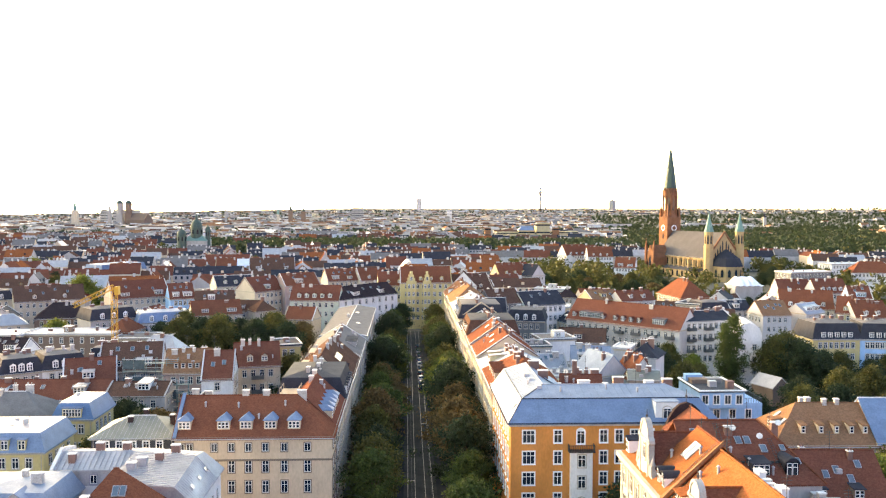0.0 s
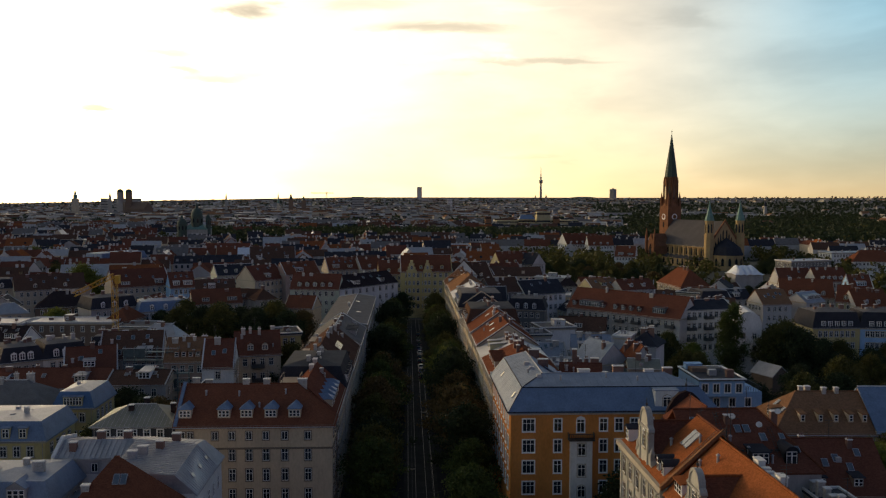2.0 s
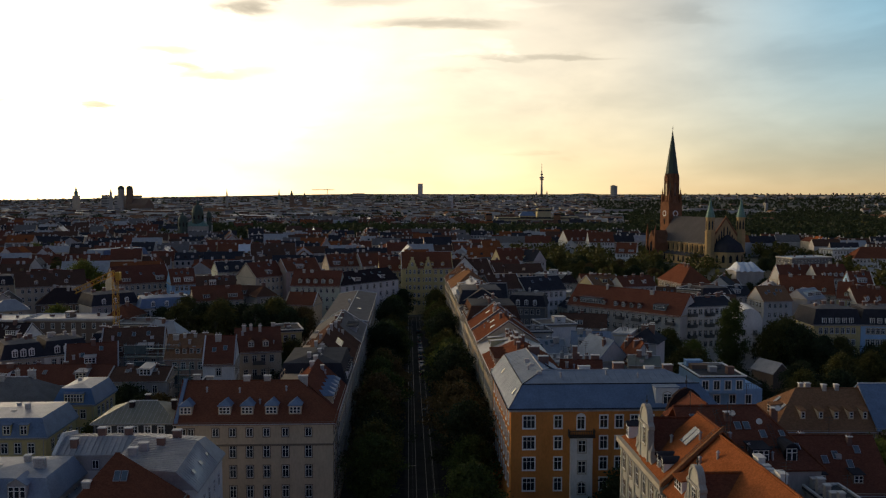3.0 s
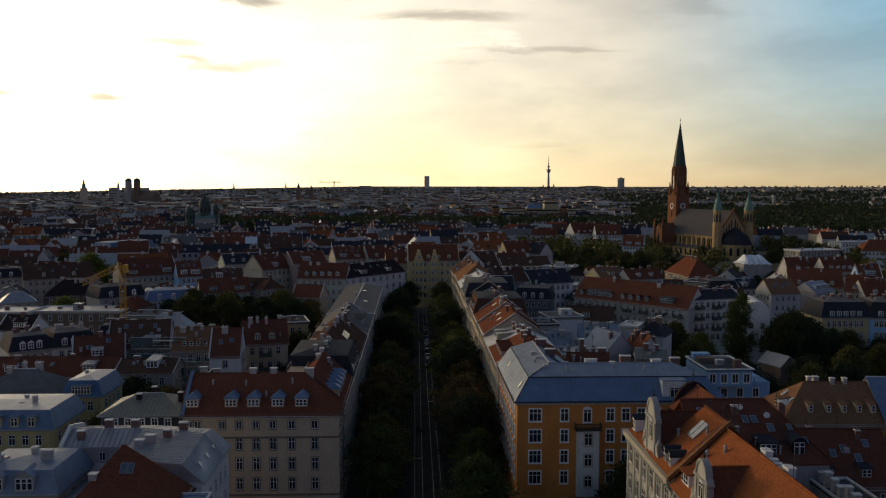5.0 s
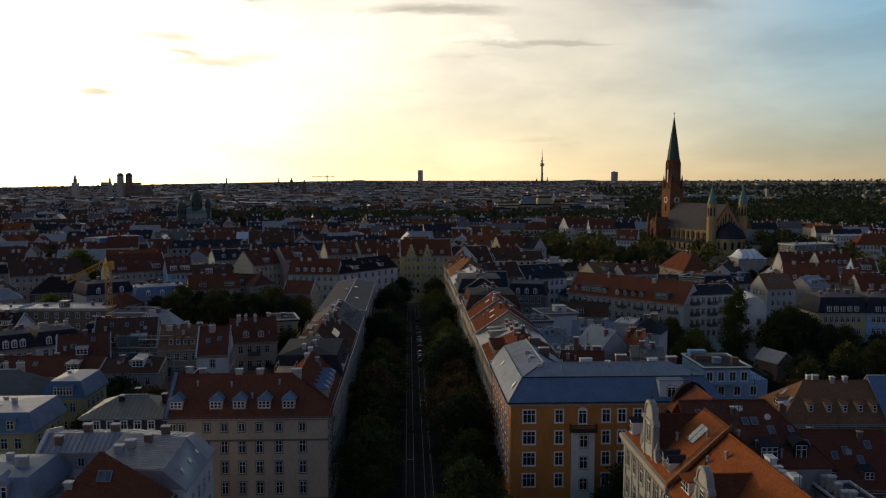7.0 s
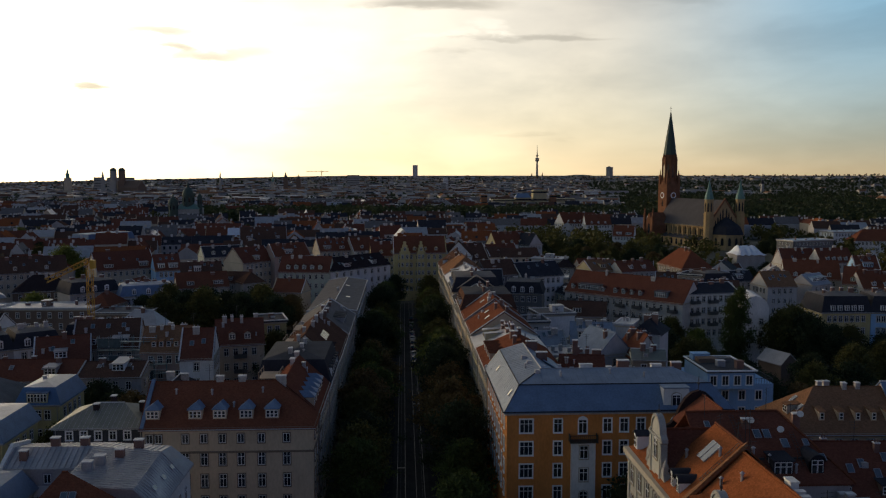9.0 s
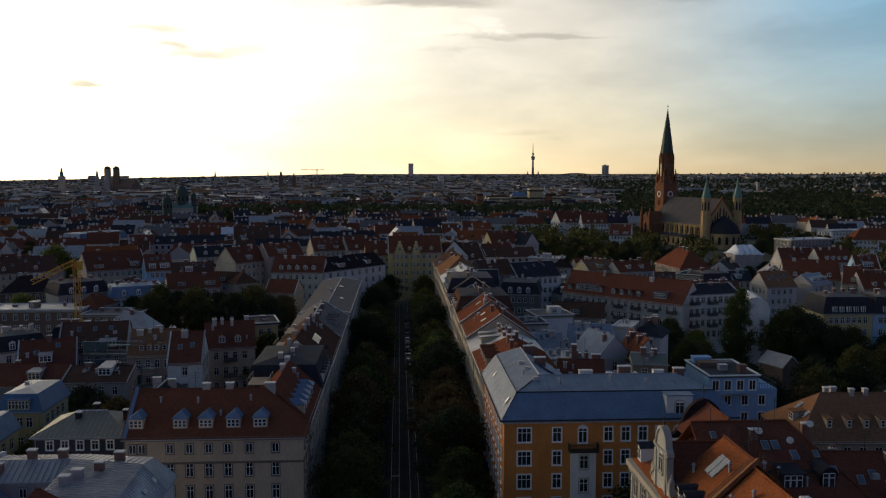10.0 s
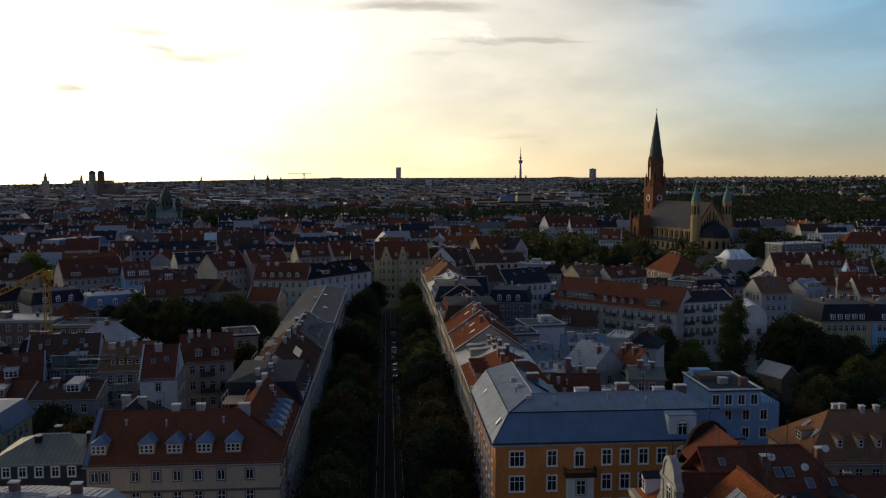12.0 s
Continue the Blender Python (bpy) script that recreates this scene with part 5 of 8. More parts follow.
def roof_mast(parent, at, h, bars):
    bm = bmesh.new()
    rod(bm, (0, 0, -0.6), (0, 0, h), 0.035, 6)
    for k in range(bars):
        rod(bm, (-0.6, 0, h - 0.2 - 0.35 * k), (0.6, 0, h - 0.2 - 0.35 * k), 0.02, 4)
    return part("aerial", bm, "wire", parent, "", at)


def dish(parent, at):
    bm = bmesh.new()
    ring(bm, 0.1, 0.0, 0.42, 0.14, 12), rod(bm, (0, 0, -0.5), (0, 0, 0.02), 0.03, 5), rod(bm, (0, 0, 0), (0, 0, 0.45), 0.015, 4)
    return part("satellite_dish", bm, "cap", parent, "", at)


def roof_ladder(parent, p, q):
    p, q = Vector(p), Vector(q)
    bm = bmesh.new()
    side = (q - p).cross(Vector((0, 0, 1))).normalized() * 0.25
    rod(bm, p + side, q + side, 0.03, 4), rod(bm, p - side, q - side, 0.03, 4)
    n = int((q - p).length / 0.4)
    for k in range(n + 1):
        c = p + (q - p) * k / n
        rod(bm, c + side, c - side, 0.025, 4)
    return part("roof_ladder", bm, "wire", parent)


for x, y, z, h, b in ((38.2, 110.8, 24.7, 2.6, 3), (46.4, 111.6, 24.6, 3.2, 2), (49.8, 112.0, 23.6, 2.2, 2)):
    roof_mast(court, pose(x, y, z, 0, 0, 20 * b), h, b)
for x, y, z in ((43.4, 109.0, 24.4), (50.8, 111.4, 24.4), (46.9, 108.4, 23.4)):
    dish(court, pose(x, y, z, 60, 0, -20))
roof_ladder(court, (41.6, 104.2, 19.9), (41.6, 110.9, 24.55)), roof_ladder(court, (48.3, 104.6, 20.2), (48.3, 108.6, 23.0))
bm = bmesh.new()
for k in range(9):
    box(bm, 37.4 + 1.3 * k, 38.5 + 1.3 * k, 105.4, 105.5, 20.62, 20.9)
part("snow_fence", bm, "wire", court)
for xs, ys in ((39.0, 107.6), (40.4, 105.6), (49.6, 107.0), (50.9, 105.2), (38.2, 109.4)):
    shared("skylight", skylight_mesh(0.7, 1.0), court, pose(xs, ys, 18.6 + (ys - 102.6) * 0.697 + 0.1, 34.9))
for x, y, z in ((39.6, 104.4, 20.0), (46.9, 104.0, 19.8), (44.2, 105.2, 20.6)):
    shared("roof_vent", vent_mesh(0), court, pose(x, y, z))
bm = bmesh.new()
rod(bm, (36.0, 111.5, 24.9), (47.8, 111.5, 24.9), 0.15), rod(bm, (47.8, 111.5, 24.9), (53.4, 102.6, 18.7), 0.14), rod(bm, (41.0, 112.0, 25.0), (41.0, 119.2, 25.0), 0.14)
part("ridge_cap", bm, "rust_tile", court)
for y, h in ((90.4, 2.0), (95.2, 1.4)):
    roof_mast(gabled, pose(34.1, y, 28.0, 0, 0, 40), h, 2)
roof_ladder(gabled, (30.0, 89.6, 24.3), (33.9, 89.6, 27.95))
for x, y, z in ((30.6, 95.2, 24.8), (32.4, 90.6, 26.5), (36.4, 92.0, 26.0)):
    shared("roof_vent", vent_mesh(0), gabled, pose(x, y, z))
for y, h in ((86.4, 1.8), (72.0, 2.4)):
    roof_mast(nearer, pose(33.7, y, 27.6, 0, 0, 10), h, 3)
for x, y, z in ((31.0, 86.6, 24.9), (32.2, 84.6, 26.1), (30.2, 72.6, 24.2)):
    shared("roof_vent", vent_mesh(0), nearer, pose(x, y, z))
for x, y, z, h in ((26.0, 137.6, 24.5, 2.4), (38.0, 137.6, 24.5, 3.0), (22.0, 152.0, 24.5, 2.2)):
    roof_mast(orange, pose(x, y, z, 0, 0, 15), h, 3)
for x, y, z in ((24.6, 134.6, 23.9), (32.4, 135.4, 24.1), (37.4, 134.2, 23.8), (20.0, 140.4, 23.9)):
    shared("roof_vent", vent_mesh(0), orange, pose(x, y, z))
roof_mast(corner, pose(-4.0, 0, 23.0, 0, 0, 15), 2.6, 3), roof_mast(corner, pose(3.6, 0, 23.0, 0, 0, -10), 2.0, 2)
for xs, f in ((-8.6, 0.72), (-3.2, 0.7), (4.4, 0.74), (0.4, 0.42)):
    shared("roof_vent", vent_mesh(0), corner, pose(xs, -6.4 + 6.4 * f, 17.7 + 5.3 * f))

# ---- brown hipped house and its neighbours ----
hipped = house(69.3, 139.8, 16.8, 14.0, -3, 15.0, rise=5.5, kind="hip", hips=(6.4, 0), roof="tan_tile", wall="cream", near=True, dormers=5, dorm_roof="tan_tile", dorm_shape="shed", dorm_w=0.85, dorm_z=1.4, dorm_x=[-3.2, -0.2, 2.4, 4.9, 7.2], chim="chimney_plaster",
      chim_at=[(-1.4, 0.3, 19.9, 0.7, 1.3), (0.0, 0.9, 19.9, 0.9, 1.2), (2.4, -0.2, 20.0, 0.7, 1.1), (4.6, -0.1, 20.0, 0.7, 1.1)], label="cream plastered house with a tan tiled hipped roof")
for yy, f in ((-2.6, 0.42), (1.0, 0.5)):
    shared("skylight", skylight_mesh(0.9, 1.4), hipped, pose(-8.85 + 6.4 * f, yy, 15.0 + 5.5 * f, 0, -40, 0) @ pose(0, 0, 0, 0, 0, -90))
shared("dormer", dormer_mesh(1.7, 1.5, 2.0, "tan_tile", "shed", "beige"), hipped, pose(-7.2, -0.8, 16.4, 0, 0, -90))
house(84.0, 139.0, 12.4, 14.0, -3, 15.4, rise=6.0, roof="blue_metal", wall="pink", dormers=2, chimneys=1, chim="chimney_plaster", dorm_roof="grey_metal", near=True)
for k in range(3):
    bm = bmesh.new()
    box(bm, -0.85, 0.85, 0, 3.2, 0, 0.06)
    panel = part("solar_panel", bm, "glass", None, "", pose(84.5 + 1.8 * k, 134.7 - 0.1 * k, 18.35, 40.6, 0, -3))
    tagged(panel, "dark blue solar panel on the metal roof", "solar panel", "solar panels")
house(60.6, 118.0, 14.6, 14.0, -3, 12.4, rise=6.2, roof="red_tile", wall="brown", lights=6, chimneys=2, dormers=2, dorm_shape="shed", dorm_roof="slate")
house(53.0, 97.0, 4.2, 11.8, 0, 16.0, kind="flat", roof="bitumen", wall="grey", chim="chimney_plaster", chim_at=[(-1.4, -5 + 1.7 * k, 16.3, 0.7 + 0.2 * (k % 2), 1.3 + 0.3 * (k % 3)) for k in range(7)])
house(50.5, 74.0, 14.0, 16.0, 0, 15.0, kind="flat", roof="pale_metal", wall="white", chimneys=4)

# ---- blocks by the side street ----
metal = thing("house", pose(0, 0, 0), "white house, grey metal mansard roof with standing seams", "house")
bm = bmesh.new()
prism(bm, [(-48.2, 112.3), (-38.5, 112.3), (-38.5, 104.2), (-27.9, 104.2), (-27.9, 119.4), (-48.2, 119.4)], 0, 16.4)
part("wall", bm, "white", metal)
bm = bmesh.new()
box(bm, -48.2, -38.5, 112.3, 119.2, 16.4, 18.6)
part("attic", bm, "pale_metal", metal, "sheet-clad attic storey")
bm = bmesh.new()
slab(bm, [(-38.5, 103.9, 19.6), (-30.3, 103.9, 18.9), (-30.3, 115.2, 19.6), (-38.5, 115.2, 20.4)])
slab(bm, [(-38.5, 115.2, 20.4), (-30.3, 115.2, 19.6), (-30.3, 119.5, 18.9), (-38.5, 119.5, 19.5)])
slab(bm, [(-27.5, 103.9, 16.3), (-27.5, 115.2, 16.3), (-30.3, 115.2, 19.6), (-30.3, 103.9, 18.9)], mat=1)
slab(bm, [(-27.5, 115.2, 16.3), (-27.5, 119.9, 16.3), (-30.3, 119.5, 18.9), (-30.3, 115.2, 19.6)], mat=1)
plate(bm, [(-38.5, 16.4), (-28.0, 16.4), (-30.4, 18.7), (-38.5, 19.4)], 104.15, 104.6, 1)
slab(bm, [(-27.5, 119.9, 16.3), (-38.5, 119.9, 16.3), (-38.5, 119.5, 19.5), (-30.3, 119.5, 18.9)], mat=1)
bmesh.ops.remove_doubles(bm, verts=bm.verts, dist=0.001)
part("roof", bm, ["pale_metal", "grey_metal"], metal)
bm = bmesh.new()
slab(bm, [(-48.6, 111.9, 18.7), (-38.5, 111.9, 18.7), (-38.5, 115.2, 20.4), (-48.6, 115.2, 20.4)])
slab(bm, [(-38.5, 119.5, 19.5), (-48.6, 119.5, 19.5), (-48.6, 115.2, 20.4), (-38.5, 115.2, 20.4)])
bmesh.ops.remove_doubles(bm, verts=bm.verts, dist=0.001)
part("side_roof", bm, "pale_metal", metal)
bm = bmesh.new()
slab(bm, [(-49.0, 111.7, 19.0), (-48.5, 111.7, 19.0), (-48.5, 115.2, 20.9), (-49.0, 115.2, 20.9)], 0.6)
slab(bm, [(-48.5, 119.6, 20.0), (-49.0, 119.6, 20.0), (-49.0, 115.2, 20.9), (-48.5, 115.2, 20.9)], 0.6)
part("firewall", bm, "cap", metal)
seam = bmesh.new()
box(seam, -0.03, 0.03, 0, 1, 0, 0.08)
seam_me = mesh_of("roof_seam", seam, ["grey_metal"])


def lay_seam(parent, p, q):
    p, q = Vector(p), Vector(q)
    shared("roof_seam", seam_me, parent, Matrix.Translation(p) @ (q - p).to_track_quat("Y", "Z").to_matrix().to_4x4() @ Matrix.Diagonal((1, (q - p).length, 1, 1)))


for k in range(19):
    yk = 104.1 + 0.6 * k
    lay_seam(metal, (-38.4, yk, 19.62 + 0.0708 * (yk - 103.9)), (-30.35, yk, 18.92 + 0.062 * (yk - 103.9)))
    lay_seam(metal, (-27.55, yk, 16.36), (-30.28, yk, 18.94 + 0.062 * (yk - 103.9)))
for k in range(14):
    lay_seam(metal, (-48.2 + 0.7 * k, 111.95, 18.74), (-48.2 + 0.7 * k, 115.15, 20.42))
for k in range(25):
    xk = -48.2 + 0.72 * k
    zr = 20.42 if xk < -38.5 else 20.42 - 0.0976 * (xk + 38.5)
    lay_seam(metal, (xk, 115.25, zr), (xk, 119.4, 19.52 if xk < -38.5 else 19.52 - 0.073 * (xk + 38.5)))
for xc, yc, zc, cm, cw in ((-46.6, 113.4, 19.4, "brick", 0.9), (-43.6, 115.6, 20.3, "brick", 1.0), (-40.0, 115.8, 20.2, "brick", 1.0), (-33.4, 116.2, 19.7, "brick", 1.1), (-34.6, 112.6, 19.7, "brick", 1.0), (-36.2, 110.2, 19.7, "grey_metal", 1.2), (-37.0, 108.4, 19.6, "grey_metal", 1.1)):
    shared("chimney", chimney_mesh(cw, 0.75, 1.1, cm, 0), metal, pose(xc, yc, zc))
for k in range(3):
    shared("skylight", skylight_mesh(0.7, 1.0), metal, pose(-28.8, 106.4 + 3.6 * k, 17.9, 0, 47, 0))
add_window(metal, pose(-43.4, 112.3, 16.7), 0.9, 1.2, "grey_metal", "plain", True)
for zw in (12.4, 8.9, 5.4, 1.8):
    for k in range(5):
        add_window(metal, pose(-27.9, 105.8 + 2.8 * k, zw, 0, 0, 90), 1.05, 1.9, "white", "cross", True)
    for k in range(3):
        add_window(metal, pose(-36.6 + 3.4 * k, 104.2, zw), 1.05, 1.9, "white", "cross", True)
red_hip = house(-35.2, 97.5, 12.4, 12.0, 0, 16.2, rise=7.2, kind="hip", hipped=1.0, roof="rust_tile", wall="white", chim="chimney_plaster", chim_at=[(-2.8, -2.4, 19.2, 0.9, 1.6)])
for xl, f in ((0.5, 0.62), (1.35, 0.62)):
    shared("skylight", skylight_mesh(0.75, 1.3), red_hip, pose(xl, -6.0 + 6.0 * f, 16.2 + 7.2 * f + 0.1, 50.2))
house(-27.9, 96.6, 3.6, 6.4, 0, 16.0, kind="flat", roof="blue_metal", wall="white", chimneys=0)
house(-42.6, 106.5, 4.4, 11.0, 0, 14.6, kind="flat", roof="grey_metal", wall="grey", chimneys=0)
house(-50.6, 106.5, 11.4, 10.4, 0, 16.2, rise=3.2, kind="mansard", roof="zinc", wall="grey", dormers=2, dorm_w=2.6, chimneys=3, chim="chimney_plaster", near=True)
house(-65.5, 106.0, 18.0, 13.0, 0, 13.0, rise=4.2, kind="mansard", roof="blue_metal", wall="grey", dormers=3, chimneys=3, chim="chimney_plaster")
green = house(-46.5, 143.6, 13.6, 11.4, 0, 16.0, rise=2.3, kind="hip", hipped=0.8, roof="green_metal", wall="bitumen", rows=[14.0, 10.6, 7.2, 3.8], cols=5, win=(1.0, 1.35), trim="frame_white", both=True, near=True, chim="dark_tile", chim_at=[(-1.6, -1.6, 17.4, 0.8, 1.1), (0.4, 0.6, 18.0, 0.8, 1.2), (5.2, -0.6, 17.2, 0.7, 1.3)], label="dark-fronted rear house, greenish seamed metal hipped roof")
for k in range(19):
    xs = -6.6 + 0.733 * k
    top_y = -0.1 if abs(xs) < 2.3 else -0.1 - (abs(xs) - 2.3) * 1.25
    p, q = Vector((xs, -6.1, 15.95)), Vector((xs, top_y, 15.95 + (top_y + 6.1) * 0.39))
    if (q - p).length > 0.4:
        bm = bmesh.new()
        rod(bm, p, q, 0.035, 4)
        part("roof_seam", bm, "grey_metal", green)
house(-70.2, 144.4, 18.0, 12.6, 0, 13.6, rise=3.6, kind="mansard", roof="blue_metal", upper_roof="grey_metal", wall="yellow", dormers=5, dorm_shape="shed", near=True, chim="chimney_plaster")
house(-88.4, 144.5, 17.5, 12.6, 0, 12.6, rise=5.2, kind="mansard", roof="blue_metal", upper_roof="grey_metal", wall="yellow", dormers=3, chim="chimney_plaster")
house(-65.0, 165.6, 7.4, 11.6, 0, 13.6, rise=3.5, kind="mansard", roof="deep_blue_metal", both=True, dorm_shape="shed", upper_roof="pale_metal", wall="yellow", dormers=3, near=True, chimneys=0)
house(-78.5, 166.0, 16.0, 13.0, 0, 13.6, rise=4.2, kind="hip", roof="gravel_roof", wall="yellow", chimneys=3, chim="chimney_plaster")
house(-84.0, 193.5, 30.0, 11.0, 0, 11.2, rise=3.4, roof="red_tile", wall="grey", chimneys=4, cols=6, lights=3)
house(-62.0, 192.5, 13.4, 11.0, 0, 12.0, rise=2.2, roof="brown_tile", wall="grey", chimneys=2, cols=4)
house(-42.0, 165.5, 9.0, 15.0, 0, 13.0, rise=4.0, kind="hip", roof="slate", wall="grey", chimneys=2, chim="chimney_plaster")

# ---- the quarter beyond the first blocks ----
house(-111.4, 279.0, 29.1, 12, -1, 13, kind="flat", roof="pale_metal", wall="brown", cols=8, chimneys=3)
house(-131.8, 276.9, 13.7, 12, -1, 13, kind="flat", roof="pale_metal", wall="brown", cols=4)
house(-86.9, 275.4, 16.6, 12, -1, 12, kind="flat", roof="gravel_roof", wall="brown", chimneys=3)
house(-92.1, 219.8, 10.6, 12, 35, 13, kind="mansard", rise=4.2, roof="slate", wall="white", dormers=3, chimneys=2)
house(-82.6, 230.5, 8.0, 12, 5, 13, kind="mansard", rise=4.2, roof="slate", wall="white", dormers=2, chimneys=2)
house(-100.4, 214.1, 9.7, 12, 35, 13, kind="mansard", rise=4.2, roof="slate", wall="grey", dormers=3)
house(-70.6, 213.1, 15.0, 13, 10, 14, rise=6, roof="brown_tile", wall="grey", lights=3)
house(-77.4, 202.5, 11.7, 12, 18, 13, rise=5, roof="red_tile", wall="white", chimneys=1)
house(-54.5, 206.0, 10.6, 11, 4, 14.5, rise=5, roof="tan_tile", wall="pink", dormers=4, dorm_shape="shed", dorm_w=1.1, chim="chimney_plaster")
house(-44.6, 194.5, 7.0, 12, 6, 15.5, rise=5.5, roof="red_tile", wall="white", cols=1, chimneys=1, chim="chimney_plaster")
house(-38.8, 209.5, 11.0, 12, 12, 15.5, rise=5, roof="red_tile", wall="beige", dormers=2, balconies=1)
house(-33.4, 223.3, 6.4, 10, 15, 18, kind="flat", roof="slate", wall="yellow", chimneys=1)
house(-88.7, 301.3, 17.8, 12, 24, 14, kind="mansard", rise=4, roof="blue_metal", wall="white", dormers=3, balconies=1)
house(-108.5, 301.2, 16.1, 13, 40, 15, kind="mansard", rise=4.5, roof="slate", wall="grey", dormers=3, chimneys=4)
house(-118.3, 365.5, 23.9, 14, 35, 16, rise=7, roof="red_tile", wall="beige", lights=3)
house(-98.6, 360.8, 10.2, 13, 25, 16, rise=6, roof="red_tile", wall="pale_blue")
house(-155.4, 363.9, 27.3, 13, 28, 15, rise=6, roof="brown_tile", wall="beige", lights=4, dormers=2)
house(-180.8, 364.0, 17.3, 13, 30, 15, kind="mansard", rise=4.5, roof="slate", wall="beige", dormers=3)
house(-129.2, 314.2, 18.5, 13, 19, 14, kind="hip", rise=5, roof="dark_tile", wall="brown", chimneys=4)
house(-78.6, 338.1, 15.2, 11, 15, 17, rise=4, roof="brown_tile", wall="white")
house(-74.5, 321.0, 18.3, 12, 21, 14, rise=5, roof="rust_tile", wall="beige")
house(-83.4, 397.3, 18.7, 12, 27, 18, rise=4.5, roof="slate", wall="pale_green", dormers=3)
house(-186.2, 536.7, 34.3, 16, 59, 15, kind="mansard", rise=5, roof="blue_metal", wall="white")
house(-122.8, 571.2, 30.8, 15, 0, 15, rise=8, roof="red_tile", wall="brown", lights=4)
house(-86.8, 532.8, 28.2, 15, 10, 15, rise=8, roof="brown_tile", wall="brown", lights=4)
house(-66.2, 371.7, 16.8, 13, 49, 18, rise=6, roof="red_tile", wall="beige")
house(-50.7, 378.4, 16.7, 13, 30, 20, rise=5, roof="rust_tile", wall="pink")
house(-36.9, 334.3, 19.5, 12, -7, 18, rise=5.5, roof="red_tile", wall="pale_green", dormers=5, dorm_roof="red_tile")
house(-20.8, 346.4, 34.8, 12, 50, 18, rise=4.5, roof="dark_tile", wall="white", lights=5, cols=8, chimneys=4)
house(-35.6, 435.2, 17.4, 12, 23, 17, rise=6, roof="rust_tile", wall="beige", lights=4)
house(-19.8, 438.5, 16.5, 12, 25, 17, rise=6, roof="rust_tile", wall="beige", dormers=2)
house(-9.9, 440.9, 10.4, 12, 43, 17, rise=5, roof="slate", wall="grey", lights=4)
house(27.5, 385.5, 19.5, 13, 24, 17, rise=7, roof="brown_tile", wall="beige", dormers=2)
house(47.8, 420.2, 16.8, 12, 22, 16, rise=5, roof="red_tile", wall="dull_white", dormers=2)
house(57.8, 468.2, 20.2, 12, 23, 17, rise=7, roof="rust_tile", wall="sand", dormers=3, dorm_shape="gable")
house(68.8, 467.1, 11.7, 12, 43, 17, rise=6, kind="cross", roof="slate", wall="dull_white")
house(141.1, 708.2, 21.8, 14, 24, 15, rise=9, roof="rust_tile", wall="white", dormers=3)
house(159.2, 688.1, 20.9, 14, 1, 15, rise=8, roof="rust_tile", wall="white", dormers=3)
house(154.9, 585.8, 14.9, 12, -22, 13, rise=7, roof="rust_tile", wall="white")
house(29.7, 299.4, 10.5, 12, -1, 17, rise=5, roof="slate", wall="dark_grey")
house(42.0, 292.8, 12.9, 12, -14, 15, kind="mansard", rise=4.5, roof="slate", wall="dark_grey", dormers=3)
house(50.6, 324.9, 18.3, 12, 24, 17, rise=5, roof="slate", wall="white")
house(35.1, 321.2, 14.2, 12, 23, 18, rise=5, roof="brown_tile", wall="dark_grey")
house(70.9, 406.3, 15.1, 11, -23, 15, kind="flat", roof="pale_metal", wall="dull_white")
house(74.6, 276.0, 43.0, 13, -46, 16, rise=6.5, roof="red_tile", wall="dull_white", dormers=6, dorm_x=[-19.0, -7.4, -2.6, 0.4, 3.4, 6.4], dorm_w=1.3, chimneys=2, balconies=7, cols=17, dorm_shape="arch", glass_at=(-14.6, -10.6, 13.6))
house(94.6, 266.6, 18.6, 11, 13, 18.5, rise=2.5, roof="slate", wall="white", cols=8, balconies=3, chimneys=2)
house(129.0, 250.1, 14.3, 13, -1, 15, kind="mansard", rise=5.5, roof="slate", wall="yellow", dormers=5, dorm_shape="shed", cols=7)
house(143.5, 248.6, 12.4, 13, -11, 15, kind="mansard", rise=5.5, roof="slate", wall="pale_blue", dormers=4, dorm_shape="shed", cols=7)
house(81.9, 352.1, 14.2, 12, 17, 16, rise=3.6, roof="tan_tile", wall="sand")
house(94.6, 347.7, 15.8, 12, 15, 16, rise=3.8, roof="red_tile", wall="dull_white", dormers=2)
house(122.0, 363.4, 24.3, 14, -83, 16, rise=7, kind="hip", roof="rust_tile", wall="umber")
house(112.4, 322.6, 9.9, 12, -36, 17, kind="flat", roof="slate", wall="umber")
house(117.1, 319.2, 11.9, 12, 7, 14, kind="mansard", rise=5, roof="slate", wall="dark_grey", dormers=4)
house(136.3, 356.7, 9.8, 14, -28, 15, rise=4, kind="cross", roof="slate", wall="dull_white", cols=2)
house(163.4, 335.2, 20.5, 13, -17, 14, rise=7, roof="rust_tile", wall="dull_white", dormers=4)
house(138.9, 313.8, 11.7, 12, 7, 14, rise=5, roof="tan_tile", wall="dull_white", lights=5)
house(172.1, 318.4, 6.7, 12, -32, 14, rise=6, roof="red_tile", wall="sand", dormers=1)
house(194.2, 377.8, 15.0, 13, -0, 16, rise=6, roof="red_tile", wall="dull_white", dormers=4)
house(188.9, 341.3, 9.1, 13, -14, 17, rise=5, roof="red_tile", wall="pale_blue", balconies=2)
house(182.0, 387.1, 16.1, 13, -1, 14, rise=7, roof="red_tile", wall="dull_white")
house(176.9, 313.4, 13.1, 12, -1, 13, rise=6, roof="rust_tile", wall="dull_white", dormers=2)
house(248.2, 512.1, 31.0, 14, 17, 15, kind="flat", roof="grey_metal", wall="dark_grey")
house(316.8, 588.6, 34.7, 14, 11, 15, kind="flat", roof="pale_metal", wall="white")
house(306.0, 536.9, 28.7, 16, -9, 13, kind="hip", rise=7, roof="rust_tile", wall="white")
